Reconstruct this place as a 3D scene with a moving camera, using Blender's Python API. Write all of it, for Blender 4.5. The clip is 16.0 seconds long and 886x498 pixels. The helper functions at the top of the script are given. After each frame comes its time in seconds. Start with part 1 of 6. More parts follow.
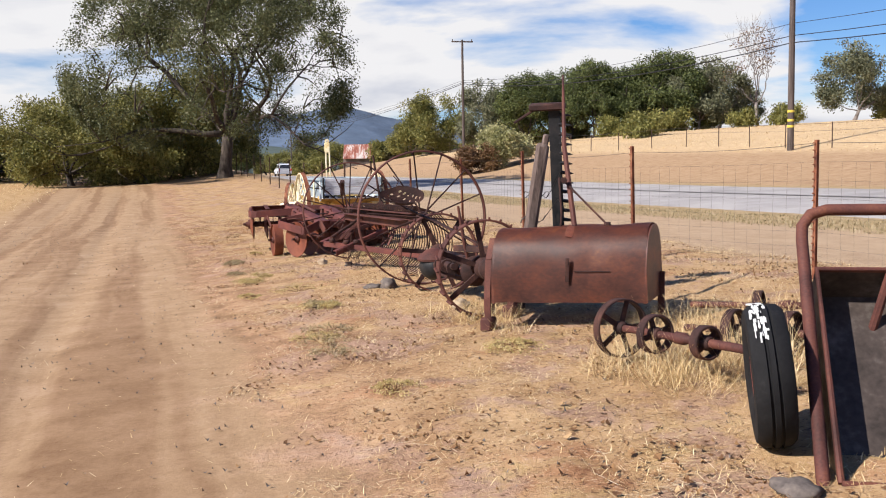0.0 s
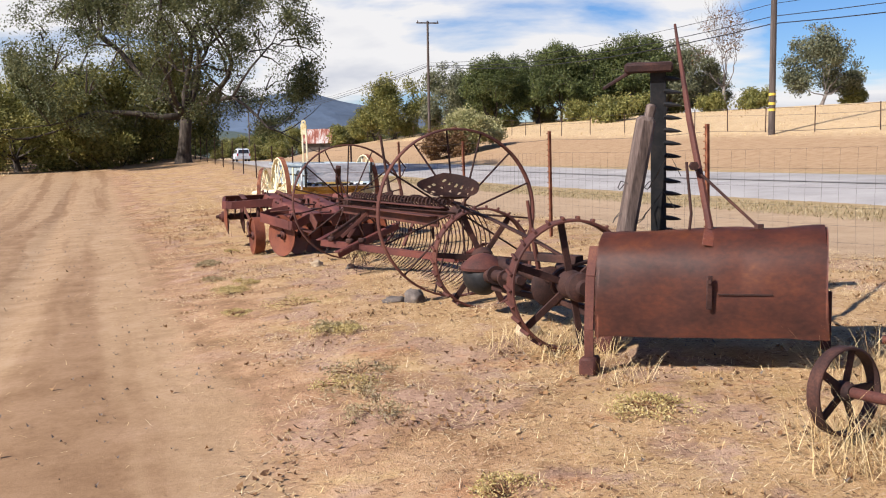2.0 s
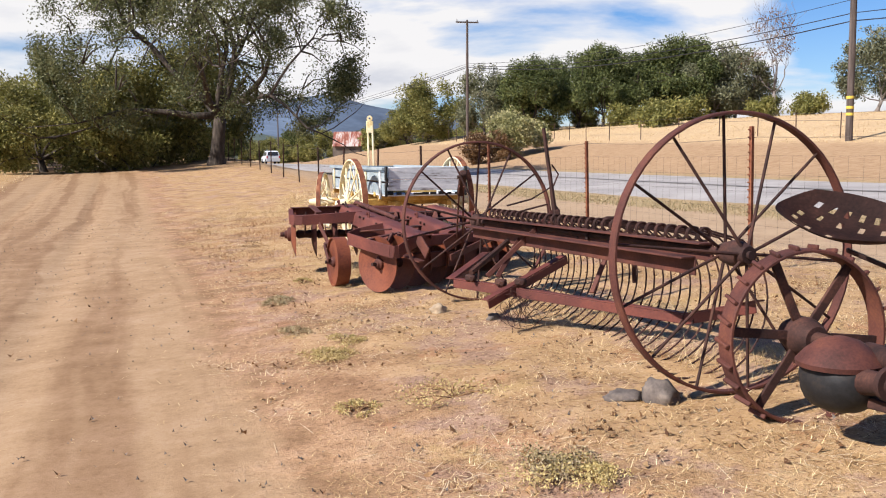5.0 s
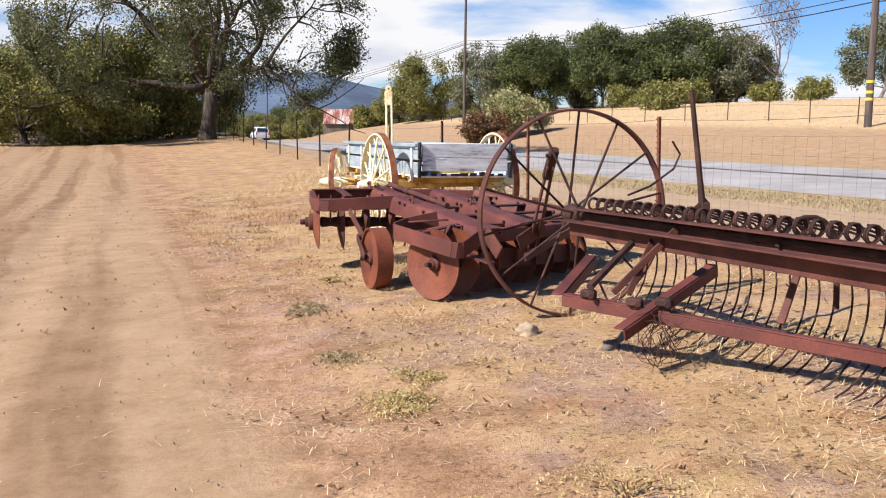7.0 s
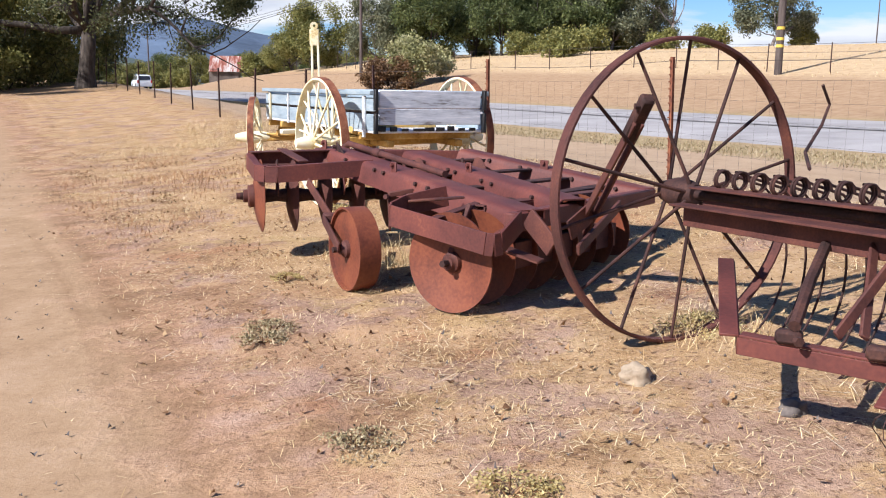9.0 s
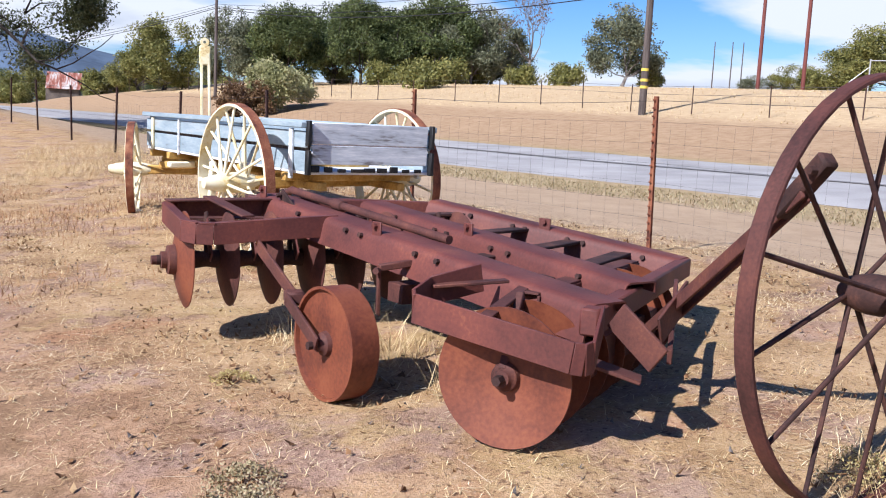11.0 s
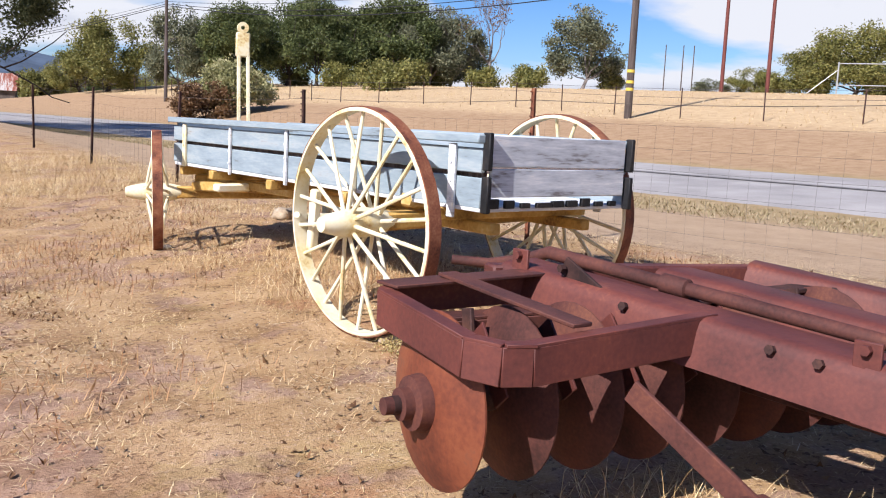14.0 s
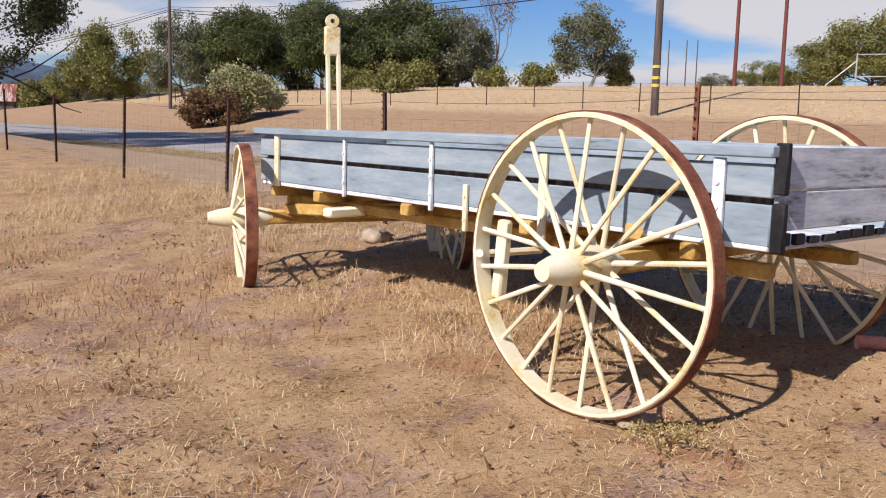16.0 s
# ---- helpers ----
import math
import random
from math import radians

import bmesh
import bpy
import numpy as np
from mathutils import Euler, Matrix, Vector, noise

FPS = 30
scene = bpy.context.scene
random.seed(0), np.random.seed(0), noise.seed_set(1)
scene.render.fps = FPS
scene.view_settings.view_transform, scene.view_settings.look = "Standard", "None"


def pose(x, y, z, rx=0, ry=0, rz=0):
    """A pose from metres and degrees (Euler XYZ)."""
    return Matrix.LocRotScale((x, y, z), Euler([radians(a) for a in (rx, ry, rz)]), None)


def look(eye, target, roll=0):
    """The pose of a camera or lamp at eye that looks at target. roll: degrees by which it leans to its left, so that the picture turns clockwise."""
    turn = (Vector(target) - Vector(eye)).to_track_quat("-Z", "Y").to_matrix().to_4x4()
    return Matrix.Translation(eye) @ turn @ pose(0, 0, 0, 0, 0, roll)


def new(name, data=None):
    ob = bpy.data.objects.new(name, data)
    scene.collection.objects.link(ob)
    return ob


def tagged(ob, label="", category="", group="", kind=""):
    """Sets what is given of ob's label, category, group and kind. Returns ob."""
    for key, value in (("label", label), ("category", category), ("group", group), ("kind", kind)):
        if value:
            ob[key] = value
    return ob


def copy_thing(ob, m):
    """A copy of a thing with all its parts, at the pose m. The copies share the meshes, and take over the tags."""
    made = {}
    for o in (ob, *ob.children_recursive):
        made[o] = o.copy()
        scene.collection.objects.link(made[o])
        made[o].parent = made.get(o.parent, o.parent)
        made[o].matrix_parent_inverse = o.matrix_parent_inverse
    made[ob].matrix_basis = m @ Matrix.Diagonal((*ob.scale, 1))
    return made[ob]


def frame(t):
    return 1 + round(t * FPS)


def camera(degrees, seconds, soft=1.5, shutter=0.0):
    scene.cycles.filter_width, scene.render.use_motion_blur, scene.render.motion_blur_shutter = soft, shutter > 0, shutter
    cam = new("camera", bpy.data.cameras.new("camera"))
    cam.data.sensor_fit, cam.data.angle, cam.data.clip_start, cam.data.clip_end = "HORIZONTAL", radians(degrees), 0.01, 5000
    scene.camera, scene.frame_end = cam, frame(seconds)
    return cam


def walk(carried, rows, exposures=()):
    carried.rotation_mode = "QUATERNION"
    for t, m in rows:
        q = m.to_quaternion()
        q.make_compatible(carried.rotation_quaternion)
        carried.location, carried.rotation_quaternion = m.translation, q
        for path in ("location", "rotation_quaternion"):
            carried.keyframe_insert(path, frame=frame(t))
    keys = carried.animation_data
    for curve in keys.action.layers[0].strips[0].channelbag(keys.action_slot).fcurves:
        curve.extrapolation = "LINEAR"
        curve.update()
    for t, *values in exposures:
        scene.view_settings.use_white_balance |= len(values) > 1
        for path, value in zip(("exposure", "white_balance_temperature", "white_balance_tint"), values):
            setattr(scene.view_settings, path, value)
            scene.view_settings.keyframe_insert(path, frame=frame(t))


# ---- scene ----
cam = camera(51.2, 16.0, soft=1.1)
PATH = [
    (0, (0.436, -0.527, 1.548), (0.372, 1.465, 1.381), -0.9),
    (0.5, (0.223, -0.083, 1.547), (0.197, 1.909, 1.368), -0.5),
    (1, (0.044, 0.434, 1.547), (0.047, 2.425, 1.351), -0.7),
    (1.5, (-0.101, 0.922, 1.536), (-0.083, 2.912, 1.33), -0.9),
    (2, (-0.285, 1.405, 1.543), (-0.259, 3.395, 1.343), -0.9),
    (2.5, (-0.459, 1.856, 1.545), (-0.439, 3.848, 1.375), -0.8),
    (3, (-0.67, 2.299, 1.523), (-0.65, 4.291, 1.356), -0.3),
    (3.5, (-0.918, 2.696, 1.517), (-0.895, 4.688, 1.338), -0.2),
    (4, (-1.087, 3.212, 1.513), (-1.077, 5.202, 1.319), -0.9),
    (4.5, (-1.274, 3.861, 1.521), (-1.274, 5.851, 1.323), -0.5),
    (5, (-1.417, 4.41, 1.535), (-1.441, 6.401, 1.345), -0.3),
    (5.2, (-1.47, 4.609, 1.541), (-1.505, 6.6, 1.355), -0.4),
    (7.3, (-2.13, 6.581, 1.476), (-2.113, 8.565, 1.224), 1.1),
    (7.5, (-2.174, 6.871, 1.473), (-2.142, 8.853, 1.206), 1.2),
    (8, (-2.371, 7.325, 1.458), (-2.244, 9.299, 1.161), 1.4),
    (8.5, (-2.562, 7.732, 1.461), (-2.361, 9.694, 1.133), 1.4),
    (8.7, (-2.617, 7.929, 1.454), (-2.403, 9.889, 1.117), 1.0),
    (10.8, (-3.207, 9.577, 1.484), (-2.677, 11.485, 1.204), 3.0),
    (11, (-3.239, 9.75, 1.482), (-2.678, 11.651, 1.216), 2.8),
    (11.5, (-3.367, 10.148, 1.472), (-2.739, 12.03, 1.223), 2.7),
    (12, (-3.522, 10.524, 1.471), (-2.857, 12.393, 1.214), 2.4),
    (12.5, (-3.66, 10.909, 1.468), (-2.982, 12.773, 1.209), 3.2),
    (13, (-3.8, 11.348, 1.457), (-3.107, 13.206, 1.198), 3.9),
    (13.5, (-3.927, 11.858, 1.457), (-3.234, 13.716, 1.197), 3.3),
    (14, (-4.029, 12.326, 1.467), (-3.351, 14.19, 1.212), 2.8),
    (14.5, (-4.158, 12.746, 1.463), (-3.486, 14.613, 1.212), 2.6),
    (15, (-4.257, 13.187, 1.469), (-3.589, 15.055, 1.214), 2.5),
    (15.5, (-4.373, 13.536, 1.474), (-3.707, 15.404, 1.214), 2.1),
    (16, (-4.552, 13.821, 1.476), (-3.873, 15.684, 1.223), 1.5),
]
walk(cam, [(t, look(eye, target, roll)) for t, eye, target, roll in PATH],
     exposures=((0, 0.74, 6450, 12), (5, 0.8, 6500, 12), (8, 0.86, 6200, 12), (11, 0.82, 5680, 12),
                (13, 0.76, 5900, 13), (14.5, 0.66, 6100, 15), (16, 0.33, 6250, 17)))

# ---- world, sun, exposure ----
SUN_DIR = Vector((-0.674, -0.41, 0.625)).normalized()
world = bpy.data.worlds.new("world")
scene.world = world
world.use_nodes = True
wn, wl = world.node_tree.nodes, world.node_tree.links
wn.clear()
sky = wn.new("ShaderNodeTexSky")
sky.sky_type = "NISHITA"
sky.sun_disc = False
sky.sun_elevation = math.asin(SUN_DIR.z)
sky.sun_rotation = math.atan2(SUN_DIR.x, SUN_DIR.y)
sky.air_density, sky.dust_density, sky.ozone_density = 1.0, 0.3, 2.5
sky_bg = wn.new("ShaderNodeBackground")
sky_bg.inputs["Strength"].default_value = 0.05
cloud_bg = wn.new("ShaderNodeBackground")
world_out = wn.new("ShaderNodeOutputWorld")
coord = wn.new("ShaderNodeTexCoord")
split = wn.new("ShaderNodeSeparateXYZ")
wl.new(coord.outputs["Generated"], split.inputs[0])
lift = wn.new("ShaderNodeMath")
lift.operation = "ADD"
lift.inputs[1].default_value = 0.16
wl.new(split.outputs["Z"], lift.inputs[0])
flat = []
for axis in "XY":
    n = wn.new("ShaderNodeMath")
    n.operation = "DIVIDE"
    wl.new(split.outputs[axis], n.inputs[0])
    wl.new(lift.outputs[0], n.inputs[1])
    flat.append(n)
plane_xy = wn.new("ShaderNodeCombineXYZ")
wl.new(flat[0].outputs[0], plane_xy.inputs[0])
wl.new(flat[1].outputs[0], plane_xy.inputs[1])
plane_xy.inputs[2].default_value = 36.784
cloud_noise = wn.new("ShaderNodeTexNoise")
cloud_noise.inputs["Scale"].default_value = 0.85
cloud_noise.inputs["Detail"].default_value = 8
cloud_noise.inputs["Roughness"].default_value = 0.52
cloud_noise.inputs["Distortion"].default_value = 0.25
wl.new(plane_xy.outputs[0], cloud_noise.inputs["Vector"])
cloud_ramp = wn.new("ShaderNodeValToRGB")
cloud_ramp.color_ramp.elements[0].position = 0.39
cloud_ramp.color_ramp.elements[1].position = 0.5
wl.new(cloud_noise.outputs["Fac"], cloud_ramp.inputs[0])
shade_ramp = wn.new("ShaderNodeValToRGB")
shade_ramp.color_ramp.elements[0].position = 0.55
shade_ramp.color_ramp.elements[0].color = (1.0, 1.0, 1.0, 1)
shade_ramp.color_ramp.elements[1].position = 0.75
shade_ramp.color_ramp.elements[1].color = (0.55, 0.6, 0.72, 1)
wl.new(cloud_noise.outputs["Fac"], shade_ramp.inputs[0])
wl.new(shade_ramp.outputs[0], cloud_bg.inputs["Color"])
cloud_bg.inputs["Strength"].default_value = 0.53
hue = wn.new("ShaderNodeHueSaturation")
hue.inputs["Saturation"].default_value, hue.inputs["Value"].default_value = 1.25, 1.2
tint = wn.new("ShaderNodeMix")
tint.data_type, tint.blend_type = "RGBA", "MULTIPLY"
tint.inputs[0].default_value = 1.0
tint.inputs[7].default_value = (0.84, 0.96, 1.24, 1)
wl.new(sky.outputs[0], hue.inputs["Color"])
wl.new(hue.outputs[0], tint.inputs[6])
wl.new(tint.outputs[2], sky_bg.inputs["Color"])
sky_mix = wn.new("ShaderNodeMixShader")
# fair-weather clouds stand low over the hills; overhead the sky is clear
clear = wn.new("ShaderNodeMapRange")
clear.interpolation_type = "SMOOTHSTEP"
clear.inputs["From Min"].default_value, clear.inputs["From Max"].default_value = 0.4, 0.22
wl.new(split.outputs["Z"], clear.inputs["Value"])
clouds = wn.new("ShaderNodeMath")
clouds.operation = "MULTIPLY"
wl.new(cloud_ramp.outputs[0], clouds.inputs[0])
wl.new(clear.outputs[0], clouds.inputs[1])
wl.new(clouds.outputs[0], sky_mix.inputs[0])
wl.new(sky_bg.outputs[0], sky_mix.inputs[1])
wl.new(cloud_bg.outputs[0], sky_mix.inputs[2])
wl.new(sky_mix.outputs[0], world_out.inputs["Surface"])

sun = new("sun", bpy.data.lights.new("sun", "SUN"))
sun.data.energy, sun.data.angle, sun.data.color = 5.0, radians(0.55), (1.0, 0.94, 0.86)
sun.matrix_world = look(SUN_DIR * 60, (0, 0, 0))


# ---- materials ----
def mat(name, stops, scale=6.0, rough=0.8, metal=0.0, bump=0.3, fine=60.0, rand=0.0, island=0.0, spec=0.3, stretch=(1, 1, 1), bump_dist=0.004):
    """A noise-mottled surface; stops: (position, rgb) of the colour over large and small noise together."""
    m = bpy.data.materials.new(name)
    m.use_nodes = True
    n, l = m.node_tree.nodes, m.node_tree.links
    b = n["Principled BSDF"]
    tc = n.new("ShaderNodeTexCoord")
    mp = n.new("ShaderNodeMapping")
    mp.inputs["Scale"].default_value = stretch
    l.new(tc.outputs["Object"], mp.inputs[0])
    big, small = n.new("ShaderNodeTexNoise"), n.new("ShaderNodeTexNoise")
    big.inputs["Scale"].default_value, big.inputs["Detail"].default_value = scale, 5
    small.inputs["Scale"].default_value, small.inputs["Detail"].default_value = fine, 4
    l.new(mp.outputs[0], big.inputs["Vector"])
    l.new(mp.outputs[0], small.inputs["Vector"])
    mix = n.new("ShaderNodeMath")
    mix.operation = "MULTIPLY_ADD"
    mix.inputs[1].default_value = 0.45
    l.new(small.outputs["Fac"], mix.inputs[0])
    sub = n.new("ShaderNodeMath")
    sub.operation = "SUBTRACT"
    sub.inputs[1].default_value = 0.22
    l.new(big.outputs["Fac"], sub.inputs[0])
    l.new(sub.outputs[0], mix.inputs[2])
    fac = mix
    if rand or island:
        src = n.new("ShaderNodeNewGeometry").outputs["Random Per Island"] if island else n.new("ShaderNodeObjectInfo").outputs["Random"]
        j = n.new("ShaderNodeMath")
        j.operation = "MULTIPLY_ADD"
        j.inputs[1].default_value = rand or island
        l.new(src, j.inputs[0])
        k = n.new("ShaderNodeMath")
        k.operation = "SUBTRACT"
        k.inputs[1].default_value = (rand or island) / 2
        l.new(mix.outputs[0], k.inputs[0])
        l.new(k.outputs[0], j.inputs[2])
        fac = j
    ramp = n.new("ShaderNodeValToRGB")
    e = ramp.color_ramp.elements
    e[0].position, e[0].color = stops[0][0], (*stops[0][1], 1)
    e[1].position, e[1].color = stops[-1][0], (*stops[-1][1], 1)
    for p, c in stops[1:-1]:
        e.new(p).color = (*c, 1)
    l.new(fac.outputs[0], ramp.inputs[0])
    l.new(ramp.outputs[0], b.inputs["Base Color"])
    b.inputs["Roughness"].default_value = rough
    b.inputs["Metallic"].default_value = metal
    b.inputs["Specular IOR Level"].default_value = spec
    if bump:
        bp = n.new("ShaderNodeBump")
        bp.inputs["Strength"].default_value, bp.inputs["Distance"].default_value = bump, bump_dist
        l.new(mix.outputs[0], bp.inputs["Height"])
        l.new(bp.outputs[0], b.inputs["Normal"])
    return m


RUST = mat("rust", [(0.25, (0.0337, 0.01131, 0.009152)), (0.48, (0.07489, 0.0246, 0.01892)), (0.62, (0.1011, 0.03321, 0.02279)), (0.8, (0.1498, 0.05313, 0.0293))], 5, 0.75, 0.0, 0.4, 90, spec=0.35)
RUST_RED = mat("rust_red", [(0.25, (0.0581, 0.01568, 0.01333)), (0.5, (0.1045, 0.02773, 0.0211)), (0.65, (0.135, 0.03617, 0.025)), (0.8, (0.2014, 0.0633, 0.03333))], 3.5, 0.65, 0.0, 0.3, 70, spec=0.4)
RUST_DARK = mat("rust_dark", [(0.3, (0.0188, 0.009, 0.00825)), (0.55, (0.045, 0.0195, 0.0158)), (0.75, (0.09, 0.0375, 0.0255))], 8, 0.8, 0.0, 0.4, 90)
RUST_DISK = mat("rust_disk", [(0.25, (0.07413, 0.01839, 0.01023)), (0.5, (0.1481, 0.03908, 0.01785)), (0.65, (0.1885, 0.05517, 0.02341)), (0.8, (0.114, 0.04598, 0.0298))], 4, 0.6, 0.0, 0.25, 60, spec=0.4)
TANK = mat("tank_rust", [(0.25, (0.048, 0.0192, 0.0144)), (0.45, (0.1, 0.0336, 0.0224)), (0.6, (0.152, 0.0464, 0.0256)), (0.78, (0.24, 0.08, 0.028))], 3.0, 0.5, 0.0, 0.12, 30, spec=0.45, stretch=(1, 1, 1.6))
YELLOW = mat("cream_yellow_paint", [(0.18, (0.387, 0.206, 0.0688)), (0.33, (0.636, 0.516, 0.258)), (0.46, (0.688, 0.611, 0.404)), (0.75, (0.722, 0.679, 0.542))], 5, 0.6, 0, 0.2, 50, rand=0.06)
OCHRE = mat("ochre_paint", [(0.25, (0.16, 0.08, 0.024)), (0.45, (0.4, 0.232, 0.056)), (0.62, (0.496, 0.32, 0.096)), (0.8, (0.576, 0.44, 0.224))], 5, 0.7, 0, 0.3, 50, rand=0.1)
BLUE_WOOD = mat("pale_blue_weathered_wood", [(0.2, (0.1008, 0.103, 0.09807)), (0.34, (0.2016, 0.2502, 0.2867)), (0.52, (0.2448, 0.3018, 0.3395)), (0.7, (0.3096, 0.3533, 0.3772)), (0.85, (0.2448, 0.2355, 0.2188))], 2.2, 0.75, 0, 0.35, 14, rand=0.12, stretch=(1, 1, 6))
GREY_WOOD = mat("bare_grey_wood", [(0.22, (0.2142, 0.1958, 0.1884)), (0.36, (0.4922, 0.5143, 0.5449)), (0.55, (0.6411, 0.6593, 0.6842)), (0.7, (0.7918, 0.7819, 0.772)), (0.85, (0.4285, 0.3513, 0.2975))], 3.0, 0.85, 0, 0.18, 16, rand=0.15, stretch=(1, 1, 7))
DARK_IRON = mat("black_iron", [(0.3, (0.0072, 0.0078, 0.009)), (0.55, (0.018, 0.018, 0.0198)), (0.8, (0.042, 0.033, 0.027))], 8, 0.6, 0.2, 0.3)
POST_WOOD = mat("weathered_post", [(0.25, (0.04, 0.028, 0.024)), (0.5, (0.112, 0.08, 0.068)), (0.75, (0.208, 0.16, 0.136))], 4, 0.9, 0, 0.6, 25, stretch=(5, 5, 0.6), bump_dist=0.01)
POLE_WOOD = mat("creosote_pole", [(0.25, (0.0375, 0.03, 0.0263)), (0.5, (0.0825, 0.0638, 0.0562)), (0.8, (0.15, 0.12, 0.105))], 2, 0.85, 0, 0.5, 20, stretch=(5, 5, 0.4))
RED_POLE = mat("red_brown_pole", [(0.3, (0.0975, 0.0263, 0.0225)), (0.7, (0.165, 0.0525, 0.0413))], 2, 0.8, 0, 0.2, 20, stretch=(4, 4, 0.4))
TPOST = mat("rusty_tpost", [(0.3, (0.072, 0.024, 0.016)), (0.55, (0.208, 0.072, 0.036)), (0.8, (0.32, 0.152, 0.08))], 9, 0.8, 0, 0.3, 90)
TPOST_DARK = mat("dark_tpost", [(0.3, (0.0263, 0.015, 0.012)), (0.6, (0.0675, 0.0338, 0.0263)), (0.8, (0.12, 0.06, 0.045))], 9, 0.8, 0, 0.3, 90)
WIRE = mat("galvanised_wire", [(0.3, (0.056, 0.048, 0.044)), (0.8, (0.128, 0.112, 0.096))], 9, 0.6, 0.3, 0)
CABLE = mat("black_cable", [(0.3, (0.012, 0.012, 0.014)), (0.8, (0.03, 0.03, 0.035))], 2, 0.6, 0, 0)
TYRE = mat("black_rubber", [(0.3, (0.006, 0.006, 0.007)), (0.6, (0.011, 0.011, 0.012)), (0.8, (0.022, 0.022, 0.023))], 8, 0.8, 0, 0.4, 60, spec=0.2)
WHITE_PAINT = mat("flaking_white_paint", [(0.3, (0.5, 0.5, 0.5)), (0.8, (0.8, 0.8, 0.78))], 12, 0.7, 0, 0.3)
CART_IN = mat("cart_steel", [(0.25, (0.022, 0.017, 0.014)), (0.5, (0.055, 0.042, 0.036)), (0.8, (0.13, 0.115, 0.105))], 4, 0.6, 0.1, 0.4, 40)
BARK = mat("oak_bark", [(0.3, (0.025, 0.02, 0.017)), (0.55, (0.06, 0.048, 0.04)), (0.8, (0.12, 0.1, 0.085))], 3, 0.95, 0, 0.8, 18, stretch=(3, 3, 0.8), bump_dist=0.03)
VERGE = mat("verge_grass", [(0.15, (0.1901, 0.1519, 0.07128)), (0.5, (0.3168, 0.2534, 0.135)), (0.85, (0.4183, 0.3355, 0.2142))], 2, 0.7, 0, 0, 20, island=0.6)
PALE_BARK = mat("pale_bark", [(0.3, (0.12, 0.1, 0.09)), (0.7, (0.25, 0.22, 0.2))], 3, 0.95, 0, 0.4, 18)


def leaf_mat(name, dark, mid, light):
    m = mat(name, [(0.2, dark), (0.5, mid), (0.8, light)], 0.5, 0.55, 0, 0, 4, island=0.5, spec=0.25)
    n, l = m.node_tree.nodes, m.node_tree.links
    b, out = n["Principled BSDF"], n["Material Output"]
    tr, add = n.new("ShaderNodeBsdfTranslucent"), n.new("ShaderNodeMixShader")
    add.inputs[0].default_value = 0.3
    l.new(b.inputs["Base Color"].links[0].from_socket, tr.inputs["Color"])
    l.new(b.outputs[0], add.inputs[1])
    l.new(tr.outputs[0], add.inputs[2])
    l.new(add.outputs[0], out.inputs["Surface"])
    return m


LEAF_OAK = leaf_mat("oak_leaves", (0.05, 0.062, 0.026), (0.1, 0.112, 0.047), (0.19, 0.19, 0.09))
LEAF_OLIVE = leaf_mat("olive_leaves", (0.09, 0.094, 0.027), (0.19, 0.186, 0.052), (0.33, 0.3, 0.1))
LEAF_GREEN = leaf_mat("green_leaves", (0.04, 0.055, 0.02), (0.09, 0.112, 0.038), (0.17, 0.19, 0.065))
LEAF_GREY = leaf_mat("grey_green_leaves", (0.08, 0.086, 0.05), (0.15, 0.158, 0.09), (0.26, 0.26, 0.16))
LEAF_BUSH = leaf_mat("shrub_leaves", (0.16, 0.155, 0.07), (0.32, 0.3, 0.14), (0.48, 0.43, 0.23))
LEAF_SHRUB = leaf_mat("bush_leaves", (0.19, 0.19, 0.08), (0.34, 0.33, 0.15), (0.48, 0.44, 0.24))
LEAF_BUSH_RED = leaf_mat("dry_shrub_leaves", (0.09, 0.05, 0.025), (0.18, 0.1, 0.05), (0.27, 0.17, 0.08))
WEED = leaf_mat("grey_green_weed", (0.3, 0.23, 0.085), (0.5, 0.4, 0.165), (0.66, 0.54, 0.27))
STRAW = mat("dry_straw", [(0.15, (0.276, 0.175, 0.0736)), (0.4, (0.506, 0.35, 0.166)), (0.6, (0.662, 0.497, 0.258)), (0.85, (0.782, 0.644, 0.405))], 2, 0.7, 0, 0, 20, island=0.6)
PALE_STRAW = mat("bleached_straw", [(0.15, (0.5, 0.38, 0.22)), (0.5, (0.68, 0.55, 0.36)), (0.85, (0.8, 0.69, 0.5))], 2, 0.7, 0, 0, 20, island=0.6)
STRAW_RED = mat("reddish_dry_grass", [(0.15, (0.172, 0.0702, 0.0273)), (0.5, (0.328, 0.164, 0.0702)), (0.85, (0.468, 0.296, 0.14))], 2, 0.7, 0, 0, 20, island=0.6)
LITTER = mat("leaf_litter", [(0.15, (0.075, 0.0338, 0.015)), (0.45, (0.18, 0.09, 0.0375)), (0.7, (0.285, 0.165, 0.075)), (0.9, (0.413, 0.285, 0.15))], 2, 0.8, 0, 0, 20, island=0.6)
STONE = mat("pale_stone", [(0.3, (0.24, 0.176, 0.112)), (0.55, (0.368, 0.288, 0.2)), (0.8, (0.48, 0.4, 0.304))], 9, 0.9, 0, 0.5, 60)
GREY_STONE = mat("grey_stone", [(0.3, (0.06944, 0.0576, 0.0528)), (0.55, (0.1339, 0.1104, 0.096)), (0.8, (0.2083, 0.1728, 0.144))], 9, 0.9, 0, 0.5, 60)

